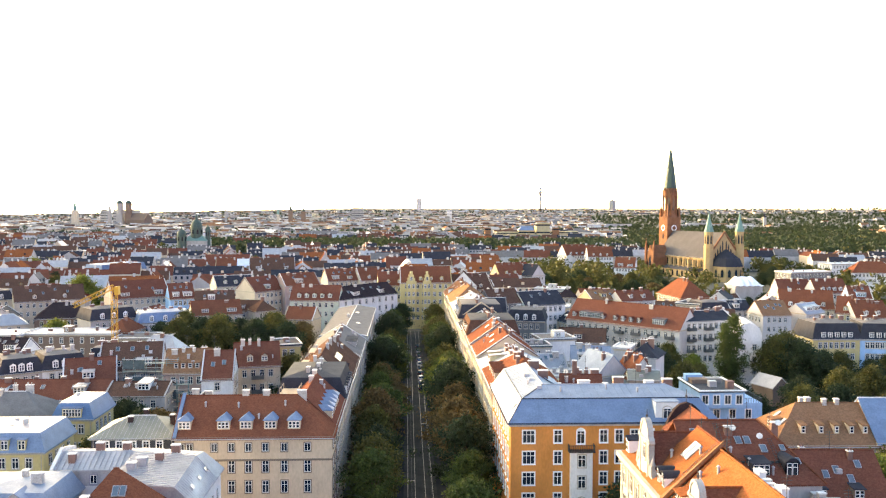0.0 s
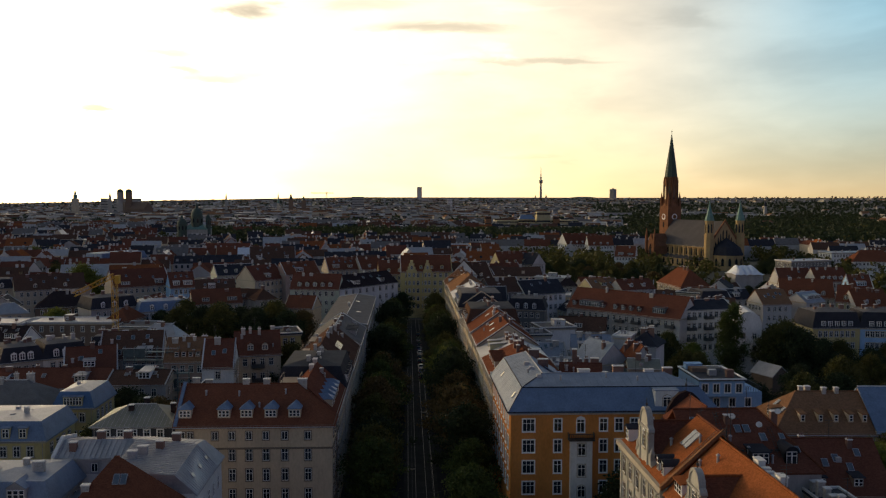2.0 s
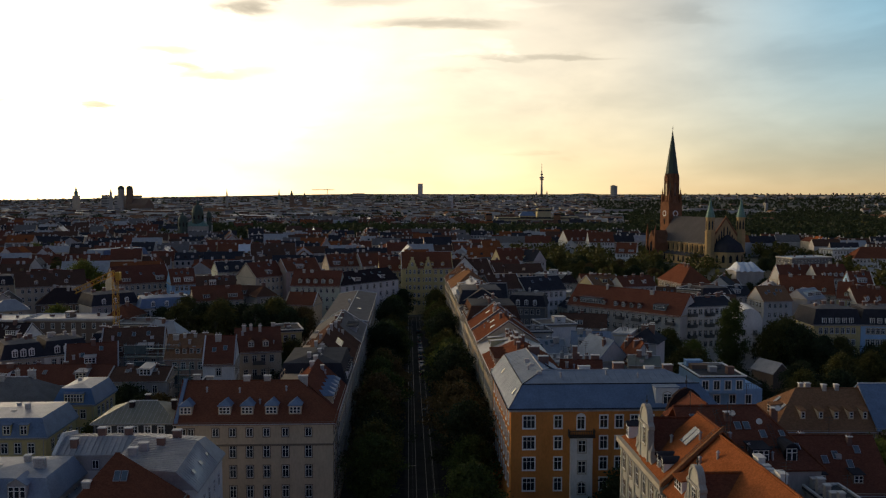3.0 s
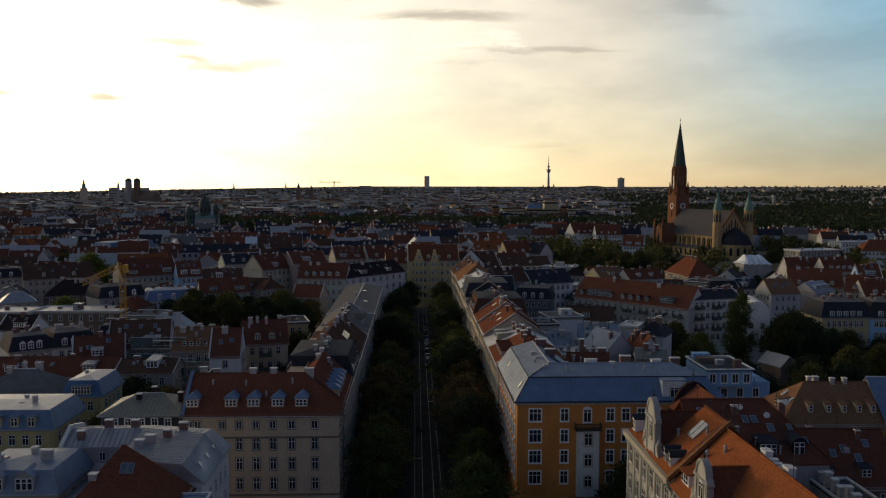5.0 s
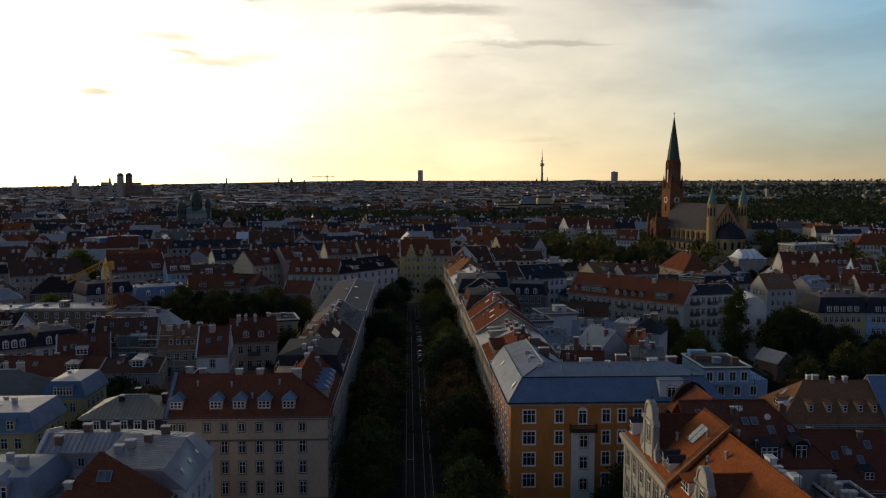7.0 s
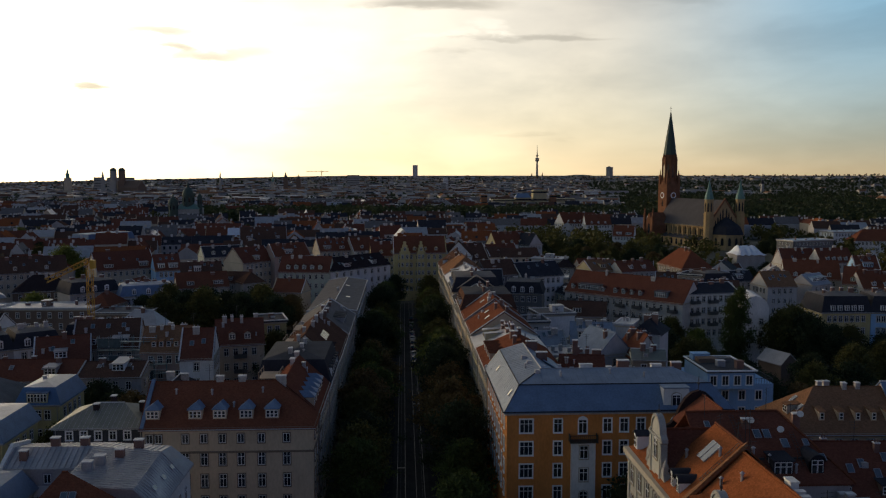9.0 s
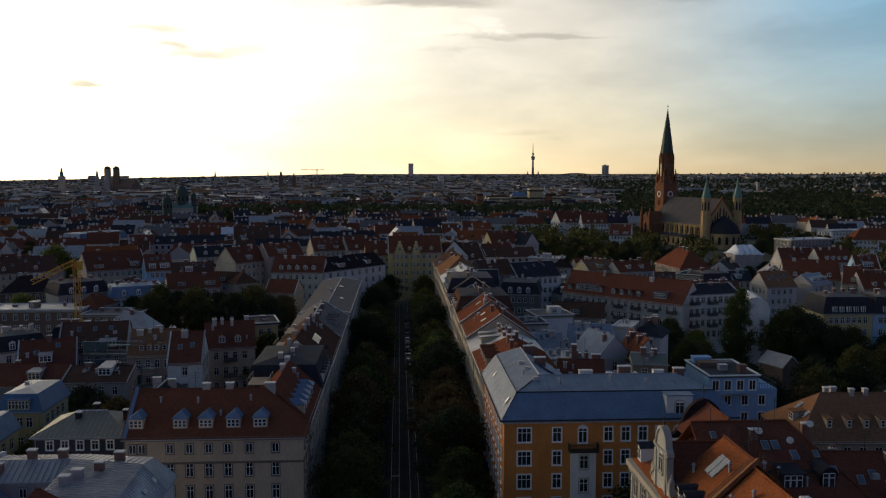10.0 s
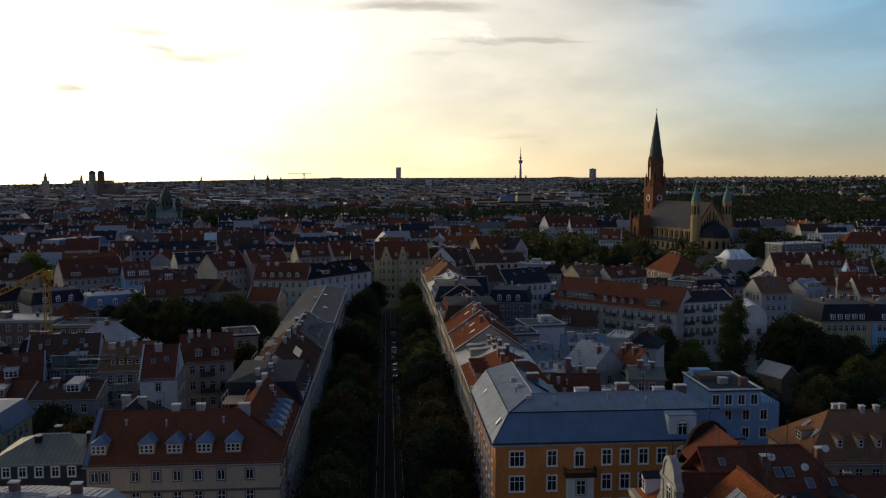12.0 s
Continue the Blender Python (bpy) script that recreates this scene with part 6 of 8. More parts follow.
house(40.4, 230.4, 9.6, 9, 8, 18, kind="flat", roof="gravel_roof", wall="white", cols=0, chimneys=1)
house(41.0, 213.5, 8.4, 9, 14, 13.0, kind="flat", roof="gravel_roof", wall="dull_white", cols=2, chimneys=2)
house(33.6, 221.0, 6.6, 9, 4, 17.6, kind="flat", roof="bitumen", wall="dull_white", cols=1, chimneys=2)
house(34.0, 203.0, 8.2, 9, 4, 15.0, rise=3.2, roof="grey_metal", wall="dull_white", cols=2, chimneys=2)
house(34.4, 190.5, 8.0, 9, 0, 15.5, kind="flat", roof="grey_metal", wall="umber", cols=2, chimneys=4)
house(33.6, 161.5, 8.0, 8.6, -8, 17.6, rise=3.8, roof="red_tile", wall="umber", cols=2, chim_at=[(-1.2, 0.2, 20.6, 0.9, 3.4), (2.8, 0.6, 19.6, 1.6, 2.6)])
house(42.4, 166.0, 7.0, 7.6, 6, 16.5, kind="flat", roof="grey_metal", wall="dull_white", cols=1, chimneys=3)
house(36.4, 176.0, 7.6, 9, 6, 16.5, kind="hip", rise=2.6, roof="green_metal", wall="dull_white", cols=2, chimneys=3)
house(43.6, 186.9, 8.6, 10, 20, 17, kind="cross", rise=4.5, roof="zinc", wall="dull_white", cols=1)
house(51.0, 184.5, 6.0, 10, 4, 17, kind="cross", rise=4.5, roof="rust_tile", wall="dull_white", cols=1)
house(49.4, 172.6, 6.4, 7, -12, 18.6, rise=1.4, roof="green_metal", wall="umber", cols=2, chimneys=2)
house(53.0, 201.7, 3.7, 7, -27, 20, kind="flat", roof="pale_metal", wall="dull_white", cols=0, chimneys=0)
house(59.2, 203.5, 6.5, 9, -30, 18, kind="hip", rise=3, roof="slate", wall="dull_white")
house(44.4, 201.4, 9.4, 9, -10, 16.4, rise=4, roof="zinc", wall="dull_white")

sheet_house = house(-108.0, 548.0, 34.0, 16, 8, 14.5, rise=7.5, roof="rust_tile", wall="sand", dormers=9, dorm_shape="shed", chimneys=5)
bm = bmesh.new()
box(bm, -4.6, 4.6, 0, 7.6, 0, 0.12)
part("roof_sheet", bm, "tarpaulin", sheet_house, "white sheeting laid over the tiles", pose(1.0, -6.6, 16.1, 43.2))
# low rear houses in the courtyards
fill = random.Random(17)
placed = 0
for k in range(1400):
    fx, fy = (fill.uniform(-190, -30), fill.uniform(222, 402)) if k % 2 else (fill.uniform(36, 205), fill.uniform(225, 400))
    fw, fd = fill.uniform(8, 15), fill.uniform(7.5, 10)
    if abs(fx) > 0.62 * fy + 10 or any(math.hypot(fx - sx, fy - sy) < 0.92 * (sr + (fw + fd) / 4) for sx, sy, sr in SITES):
        continue
    if -90 < fx < -32 and 276 < fy < 306 or 60 < fx < 135 and 195 < fy < 262:
        continue
    style = fill.choice(("gable", "gable", "gable", "flat", "hip"))
    house(fx, fy, fw, fd, fill.choice((12, -14, 80, -75, 30)), fill.uniform(10.5, 14), rise=fill.uniform(3, 4.5), kind=style, roof=fill.choice(("grey_metal", "pale_metal", "gravel_roof") if style == "flat" else ("red_tile", "rust_tile", "brown_tile", "dark_tile", "grey_metal", "slate")), wall=fill.choice(("white", "beige", "dull_white", "cream", "grey")), cols=3, side=False, chimneys=1, group="courtyard houses")
    placed += 1
    if placed == 46:
        break

# ---- house closing the avenue, with the stepped gable ----
closing = house(7.4, 380.0, 23.0, 13.0, 3, 21.0, rise=6.8, roof="rust_tile", wall="yellow", dormers=4, chimneys=3, cols=8, label="pale yellow house with two stepped gables closing the avenue")
for xg, wg in ((-6.7, 1.0), (0.4, 0.82)):
    bm = bmesh.new()
    steps = [(-2.3, 0), (2.3, 0), (2.3, 21.6), (1.7, 21.6), (1.7, 23.0), (1.15, 23.0), (1.15, 24.4), (0.6, 24.4), (0.6, 25.9), (-0.6, 25.9), (-0.6, 24.4), (-1.15, 24.4), (-1.15, 23.0), (-1.7, 23.0), (-1.7, 21.6), (-2.3, 21.6)]
    plate(bm, [(u * wg, v) for u, v in steps], -7.4, -5.2)
    g = part("stepped_gable", bm, "yellow", closing, "pale yellow stepped gable front", pose(xg, 0, 0))
    for zw in (4.5, 8.0, 11.5, 15.0, 18.5):
        for xw in (-1.0, 1.0):
            add_window(g, pose(xw * wg, -7.4, zw), 0.9, 1.7)
    add_window(g, pose(0, -7.4, 22.0), 0.9, 1.5, "trim", "arch")
house(-7.5, 388.0, 14.0, 13.0, 6, 19.0, rise=6.0, roof="red_tile", wall="sand", dormers=2)
house(25.5, 386.0, 12.0, 14.0, -4, 19.0, rise=6.5, kind="cross", roof="brown_tile", wall="white", cols=3)

# ---- church with the tall spire ----
church = thing("church", pose(239.5, 620, 0, 0, 0, 15.0), "pale stone and brick church with tall green copper spire", "church")
bm = bmesh.new()
pts = [(-13.5, 0), (13.5, 0), (13.5, 17.8), (0, 36.0), (-13.5, 17.8)]
plate(bm, pts, 0, 69)
part("nave", bm, "church_stone", church)
bm = bmesh.new()
slab(bm, [(-14.4, 69, 17.2), (-14.4, 0.6, 17.2), (0, 0.6, 36.6), (0, 69, 36.6)], 0.4), slab(bm, [(14.4, 0.6, 17.2), (14.4, 69, 17.2), (0, 69, 36.6), (0, 0.6, 36.6)], 0.4)
bmesh.ops.remove_doubles(bm, verts=bm.verts, dist=0.001)
part("roof", bm, "church_slate", church)
bm = bmesh.new()
box(bm, -14.3, -13.4, 6, 62, 16.6, 17.4)
part("cornice", bm, "trim", church)


def lancet(parent, m, w, h, mat="glass"):
    key = ("lancet", w, h)
    if key not in CACHE:
        bm = bmesh.new()
        o = [(-w / 2, 0), (w / 2, 0), (w / 2, h * 0.7), (w * 0.3, h * 0.88), (0, h), (-w * 0.3, h * 0.88), (-w / 2, h * 0.7)]
        plate(bm, o, -0.06, 0.05, 0)
        CACHE[key] = mesh_of("lancet_window", bm, ["glass"])
    return shared("lancet_window", CACHE[key], parent, m)


for k in range(8):
    y = 8.5 + 6.6 * k
    for dy in (-1.1, 1.1):
        lancet(church, pose(-13.5, y + dy, 9.9, 0, 0, -90), 1.5, 6.0)
    bm = bmesh.new()
    box(bm, -15.0, -13.45, y + 2.8, y + 3.9, 0, 15.0)
    slab(bm, [(-15.0, y + 3.9, 15.0), (-15.0, y + 2.8, 15.0), (-13.45, y + 2.8, 16.6), (-13.45, y + 3.9, 16.6)], 0.3)
    part("buttress", bm, "church_stone", church)
bm = bmesh.new()
box(bm, -18.0, -13.45, 4, 60, 0, 7.2)
slab(bm, [(-18.4, 60, 7.0), (-18.4, 4, 7.0), (-13.4, 4, 9.4), (-13.4, 60, 9.4)], 0.3, 1)
part("side_aisle", bm, ["church_stone", "church_slate"], church)
for k in range(8):
    lancet(church, pose(-18.0, 8.5 + 6.6 * k, 1.5, 0, 0, -90), 2.4, 5.0)
# blind arcade under the eaves, brick verge on the east gable
for k in range(26):
    bm = bmesh.new()
    box(bm, -14.0, -13.45, 6.4 + 2.1 * k, 7.5 + 2.1 * k, 15.9, 16.6)
    part("corbel", bm, "church_stone", church)
for sg in (-1, 1):
    bm = bmesh.new()
    plate(bm, [(sg * 14.4, 17.0), (0, 36.2), (0, 38.0), (sg * 15.2, 18.0)], -0.35, 0.75)
    bmesh.ops.recalc_face_normals(bm, faces=bm.faces)
    part("verge", bm, "church_brick", church, "brick verge of the gable")
# stepped blind arches in the east gable
for k in range(5):
    for sg in (-1, 1):
        lancet(church, pose(sg * (1.6 + 2.1 * k), 0, 23.0 - 2.5 * k), 1.2, 7.5 - 0.5 * k)
for sg in (-1, 1):
    tur = bmesh.new()
    ring(tur, 3.8, 0, 3.6, 26, 8, 0, 0, 0, math.pi / 8)
    ring(tur, 3.9, 26, 3.9, 26.8, 8, 0, 0, 0, math.pi / 8)
    ring(tur, 3.2, 26.8, 3.2, 36.6, 8, 0, 0, 0, math.pi / 8)
    ring(tur, 3.6, 36.6, 3.6, 37.2, 8, 0, 0, 0, math.pi / 8)
    t = part("turret", tur, "church_stone", church, "octagonal stone turret", pose(sg * 13.6, 0.5, 0))
    bm = bmesh.new()
    ring(bm, 3.7, 37.2, 1.2, 46, 8, 0, 0, 0, math.pi / 8), ring(bm, 1.2, 46, 0, 53, 8, 0, 0, 0, math.pi / 8)
    bmesh.ops.remove_doubles(bm, verts=bm.verts, dist=0.001)
    part("turret_spire", bm, "copper", t, "green copper cone")
    for a8 in range(8):
        lancet(t, pose(0, 0, 28.0, 0, 0, 45 * a8) @ pose(0, -2.96, 0), 1.2, 7.0)
bm = bmesh.new()
ring(bm, 11.5, 0, 11.5, 11.5, 14, 0, 0, -3)
part("apse", bm, "church_stone", church)
bm = bmesh.new()
ring(bm, 12.1, 11.4, 9.5, 17.5, 14, 0, 0, -3), ring(bm, 9.5, 17.5, 0, 24.5, 14, 0, 0, -2.2)
bmesh.ops.remove_doubles(bm, verts=bm.verts, dist=0.001)
part("apse_roof", bm, "slate", church, "dark slate cone over the apse")
for k in range(7):
    an = radians(-90 + (k - 3) * 25.7)
    lancet(church, pose(11.5 * math.cos(an), -3 + 11.5 * math.sin(an), 3.5, 0, 0, math.degrees(an) + 90), 2.0, 6.0)
# transept front in brick at the west end
bm = bmesh.new()
pts = [(-6.2, 0), (6.2, 0), (6.2, 15), (0, 25), (-6.2, 15)]
plate(bm, pts, 0, 14)
part("transept", bm, "church_brick", church, "brick gabled transept", pose(-25.5, 63, 0, 0, 0, -90))
for dy in (-6.0, 6.0):
    bm = bmesh.new()
    top = 23
    box(bm, -0.9, 0.9, -0.9, 0.9, 0, top), ring(bm, 1.2, top, 0, top + 7, 4, 1, 0, 0, math.pi / 4)
    part("pinnacle", bm, ["church_brick", "church_brick"], church, "", pose(-25.6, 63 + dy, 0))
lancet(church, pose(-25.5, 63, 6, 0, 0, -90), 3.2, 11.0)
for dy in (-3.9, 3.9):
    lancet(church, pose(-25.5, 63 + dy, 5, 0, 0, -90), 1.4, 7.0)
# tower
tower = bmesh.new()
box(tower, -6.3, 6.3, -6.3, 6.3, 0, 47.5)
tower = part("tower", tower, "church_brick", church, "square brick clock tower", pose(1.0, 76, 0))
bm = bmesh.new()
ring(bm, 6.7, 47.5, 5.9, 50, 8, 0, 0, 0, math.pi / 8), ring(bm, 5.7, 50, 5.4, 66, 8, 0, 0, 0, math.pi / 8), ring(bm, 6.0, 66, 6.0, 67.0, 8, 0, 0, 0, math.pi / 8), ring(bm, 5.0, 67.0, 4.9, 72, 8, 0, 0, 0, math.pi / 8)
part("belfry", bm, "church_brick", tower, "octagonal brick belfry")
for a8 in range(8):
    an = radians(45 * a8)
    bm = bmesh.new()
    plate(bm, [(-2.1, 65.5), (2.1, 65.5), (0, 72.0)], -0.4, 0.5)
    part("gablet", bm, "church_brick", tower, "", pose(0, 0, 0, 0, 0, 45 * a8) @ pose(0, -5.2, 0))
    bm = bmesh.new()
    box(bm, -0.5, 0.5, -0.5, 0.5, 48, 67, 0, 0.1), ring(bm, 0.75, 67, 0, 71.5, 4, 0, 0, 0, math.pi / 4)
    part("buttress", bm, "church_brick", tower, "", pose(0, 0, 0, 0, 0, 45 * a8 + 22.5) @ pose(0, -5.8, 0))
for a8 in range(8):
    lancet(tower, pose(0, 0, 51.5, 0, 0, 45 * a8) @ pose(0, -5.15, 0), 2.0, 13.0)
for sx in (-1, 1):
    for sy in (-1, 1):
        bm = bmesh.new()
        box(bm, -1.0, 1.0, -1.0, 1.0, 44, 53, 0, 0.25), ring(bm, 1.1, 53, 0, 60, 4, 0, 0, 0, math.pi / 4)
        part("pinnacle", bm, "church_brick", tower, "", pose(sx * 5.3, sy * 5.3, 0))
bm = bmesh.new()
ring(bm, 5.4, 71.8, 3.45, 86, 8, 0, 0, 0, math.pi / 8), ring(bm, 3.45, 86, 0.25, 107.3, 8, 0, 0, 0, math.pi / 8)
bmesh.ops.remove_doubles(bm, verts=bm.verts, dist=0.001)
part("spire", bm, "dark_copper", tower, "tall dark green copper spire")
bm = bmesh.new()
rod(bm, (0, 0, 107), (0, 0, 111.4), 0.16), rod(bm, (-0.9, 0, 109.9), (0.9, 0, 109.9), 0.15)
part("cross", bm, "wire", tower)
for m in (pose(0, -6.3, 38.5), pose(-6.3, 0, 38.5, 0, 0, -90)):
    bm = bmesh.new()
    ring(bm, 2.5, 0, 2.5, 0.25, 24)
    face = part("clock_face", bm, "frame_white", tower, "round white clock face", m @ pose(0, 0, 0, 90))
    bm = bmesh.new()
    ring(bm, 1.7, 0.25, 1.7, 0.33, 20), box(bm, -0.12, 0.12, 0.2, 2.3, 0.33, 0.4), box(bm, 0.2, 1.6, -0.12, 0.12, 0.33, 0.4)
    part("dial", bm, "church_brick", face)
    lancet(tower, m @ pose(0, 0, -9), 1.6, 5.0)

# ---- landmarks on the skyline ----


def tower_block(name, x, y, w, d, h, mat, label, category, floors=0):
    t = thing(name, pose(x, y, ground_height(x, y) - 1), label, category)
    bm = bmesh.new()
    box(bm, -w / 2, w / 2, -d / 2, d / 2, 0, h)
    part("body", bm, mat, t)
    if floors:
        for k in range(floors):
            bm = bmesh.new()
            box(bm, -w / 2 - 0.3, w / 2 + 0.3, -d / 2 - 0.3, d / 2 + 0.3, h * (k + 0.6) / floors, h * (k + 0.82) / floors)
            part("window_band", bm, "glass", t)
    return t


minster = thing("minster", pose(-800, 2400, 0), "grey minster with two tall domed towers", "church")
for dx in (-13.5, 10.5):
    bm = bmesh.new()
    box(bm, -8.8, 8.8, -8.8, 8.8, 0, 40), ring(bm, 9.3, 40, 8.9, 68, 8, 0, 0, 0, math.pi / 8)
    # light put into the colour: lit left tower paler, backlit right one dark brown
    t = part("tower", bm, "stone_grey" if dx < 0 else "brown", minster, "square tower under an octagonal belfry", pose(dx, 0, 0))
    bm = bmesh.new()
    for i in range(6):
        a0, a1 = math.pi / 2 * i / 6, math.pi / 2 * (i + 1) / 6
        ring(bm, 9.4 * math.cos(a0), 68 + 9 * math.sin(a0), 9.4 * math.cos(a1) if i < 5 else 0.0, 68 + 9 * math.sin(a1), 12)
    bmesh.ops.remove_doubles(bm, verts=bm.verts, dist=0.001)
    part("dome", bm, "dark_copper", t, "round copper cap")
bm = bmesh.new()
plate(bm, [(-20, 0), (20, 0), (20, 22), (0, 40), (-20, 22)], -30, 30)
part("nave", bm, "brown", minster, "", pose(40, 0, 0, 0, 0, 70))


def spire_church(x, y, body_h, top, w, label, mat="beige", cap="copper"):
    body_h, top = body_h * 0.76, top * 0.76
    t = thing("church_tower", pose(x, y, ground_height(x, y) - 1), label, "church tower")
    bm = bmesh.new()
    box(bm, -w / 2, w / 2, -w / 2, w / 2, 0, body_h)
    part("shaft", bm, mat, t)
    bm = bmesh.new()
    gap = top - body_h
    if w < 10:
        ring(bm, w * 0.55, body_h, w * 0.35, body_h + gap * 0.35, 8), ring(bm, w * 0.42, body_h + gap * 0.35, 0, top, 8)
    else:
        ring(bm, w * 0.36, body_h, w * 0.34, body_h + gap * 0.34, 8), ring(bm, w * 0.42, body_h + gap * 0.34, w * 0.2, body_h + gap * 0.5, 8), ring(bm, w * 0.2, body_h + gap * 0.5, w * 0.18, body_h + gap * 0.62, 8), ring(bm, w * 0.24, body_h + gap * 0.62, 0, top, 8)
    part("spire", bm, cap, t)
    return t


spire_church(-900, 2300, 66, 98, 15, "pale old church tower with lantern and needle spire")
spire_church(-818, 2330, 60, 92, 9, "slender neo-gothic town hall tower", "stone_grey", "stone_grey")
spire_church(-560, 2600, 62, 92, 6, "distant thin church spire", "stone_grey", "stone_grey")
spire_church(-385, 2500, 50, 92, 7, "distant thin church spire", "beige", "copper")
for dx in (-22, 22):
    spire_church(-381 + dx, 2900, 62 if dx < 0 else 56, 86 if dx < 0 else 76, 14, "domed ochre tower of a twin-towered church", "brown", "dark_copper")
spire_church(600, 3900, 22, 46, 8, "far pointed church tower", "grey", "slate"), spire_church(650, 3900, 24, 50, 8, "far pointed church tower", "grey", "slate")
spire_church(1090, 2500, 40, 62, 8, "far pointed church tower", "stone_grey", "slate")

domed = thing("domed_church", pose(-227, 905, 0), "church with green copper dome and lesser turrets", "church")
bm = bmesh.new()
box(bm, -13, 12, -9, 16, 0, 20)
part("nave", bm, "stone_grey", domed)
bm = bmesh.new()
slab(bm, [(-13.5, -9.5, 20), (12.5, -9.5, 20), (5, 0, 26), (-6, 0, 26)]), slab(bm, [(12.5, 16.5, 20), (-13.5, 16.5, 20), (-6, 0, 26), (5, 0, 26)]), slab(bm, [(12.5, -9.5, 20), (12.5, 16.5, 20), (5, 0, 26)]), slab(bm, [(-13.5, 16.5, 20), (-13.5, -9.5, 20), (-6, 0, 26)])
part("roof", bm, "copper", domed, "green copper roof")
for dx, dy, r, z0, z1 in ((0, 0, 6.3, 33.0, 48.5), (-13.5, -9, 5.0, 25.5, 35.5), (12.0, 0, 2.6, 31.0, 37.5)):
    bm = bmesh.new()
    ring(bm, r, 0 if dx else 22, r, z0, 12, 0, dx, dy), ring(bm, r * 1.06, z0, r * 1.06, z0 + 0.6, 12, 0, dx, dy)
    d = part("drum", bm, "dark_copper", domed)
    for k in range(8):
        an = 2 * math.pi * (k + 0.5) / 8
        lancet(d, pose(dx + r * math.cos(an), dy + r * math.sin(an), z0 - 6, 0, 0, math.degrees(an) + 90), r * 0.3, 4.6)
    dome = z0 + 0.6
    hi = (z1 - dome) * 0.62
    bm = bmesh.new()
    for i in range(6):
        a0, a1 = math.pi / 2 * i / 6, math.pi / 2 * (i + 1) / 6
        ring(bm, r * math.cos(a0), dome + hi * math.sin(a0), max(r * math.cos(a1), r * 0.2), dome + hi * math.sin(a1), 14, 0, dx, dy)
    ring(bm, r * 0.22, dome + hi, r * 0.2, dome + hi * 1.25, 8, 0, dx, dy), ring(bm, r * 0.24, dome + hi * 1.25, 0.05, z1, 8, 0, dx, dy)
    bmesh.ops.remove_doubles(bm, verts=bm.verts, dist=0.001)
    part("dome", bm, "dark_copper", d, "dark green copper dome")

tower_block("office_tower", 62, 4400, 26, 20, 62, "white", "tall slim office tower on the skyline", "tower", 18)
bmw = thing("office_tower", pose(1090, 4400, ground_height(1090, 4400) - 15), "round clustered office tower on the skyline", "tower")
for dx, dy in ((-9, -6), (9, -6), (0, 8), (0, -12)):
    bm = bmesh.new()
    ring(bm, 9.5, 8, 9.5, 64, 16, 0, dx, dy)
    part("cylinder", bm, "stone_grey", bmw)
bm = bmesh.new()
ring(bm, 10, 0, 10, 8, 12), ring(bm, 7, 64, 6, 68, 12)
part("core", bm, "slate_cladding", bmw)
mast = thing("television_tower", pose(705, 4400, ground_height(705, 4400) - 15), "slender television tower with viewing pods", "tower")
bm = bmesh.new()
ring(bm, 7.0, 0, 4.0, 118, 14), ring(bm, 3.0, 118, 2.4, 144, 10), ring(bm, 1.6, 144, 0.8, 182, 8)
part("shaft", bm, "grey", mast)
for z, r in ((97, 10.5), (106, 12.0), (123, 6.5)):
    bm = bmesh.new()
    ring(bm, r * 0.6, z - 3, r, z, 16), ring(bm, r, z, r, z + 4, 16), ring(bm, r, z + 4, r * 0.5, z + 6, 16)
    bmesh.ops.remove_doubles(bm, verts=bm.verts, dist=0.001)
    part("pod", bm, "grey", mast)
tower_block("apartment_tower", 131, 2600, 16, 16, 52, "white", "grey slab tower among the roofs", "tower", 12)
tower_block("apartment_tower", 124, 2590, 14, 14, 34, "stone_grey", "stepped slab tower among the roofs", "tower", 8)
tower_block("department_block", -860, 2600, 74, 30, 50, "stone_grey", "broad pale block near the old town", "building", 6)
tower_block("department_block", -965, 2700, 18, 18, 50, "stone_grey", "pale block on the skyline", "building", 6)
tower_block("office_block", -196, 3300, 46, 24, 46, "stone_grey", "low wide office block on the skyline", "building", 5)
tower_block("palace_wing", 178, 1280, 84, 22, 20, "sand", "long yellow palace wing with many windows", "building", 3)
tower_block("palace_wing", 240, 1284, 44, 22, 21, "sand", "long yellow palace wing with many windows", "building", 3)
tower_block("palace_tower", 207, 1276, 20, 22, 34, "sand", "tall yellow palace pavilion", "building", 3)
hall = tower_block("palace_hall", 181, 1268, 24, 16, 23, "sand", "yellow palace hall under a bluish metal roof", "building", 2)
bm = bmesh.new()
slab(bm, [(-12.5, -8.5, 23), (12.5, -8.5, 23), (8, 0, 29), (-8, 0, 29)]), slab(bm, [(12.5, 8.5, 23), (-12.5, 8.5, 23), (-8, 0, 29), (8, 0, 29)]), slab(bm, [(12.5, -8.5, 23), (12.5, 8.5, 23), (8, 0, 29)]), slab(bm, [(-12.5, 8.5, 23), (-12.5, -8.5, 23), (-8, 0, 29)])
bmesh.ops.remove_doubles(bm, verts=bm.verts, dist=0.001)
part("roof", bm, "blue_metal", hall, "bluish sheet-metal roof")
for xa in (122, 227):
    tower_block("palace_tower", xa, 1268, 9, 9, 27, "tan_tile", "brown corner tower of the palace", "building", 3)
hill = bmesh.new()
for k in range(5):
    ring(hill, 300 - 55 * k, 36 + 5 * k, 245 - 55 * k, 41 + 5 * k, 20, 0, 905 + 25 * k, 4740)
tagged(part("hill", hill, "leaf_dark"), "low wooded hill on the horizon", "hill", kind="structure")

# ---- cranes, scaffold, covered roof ----


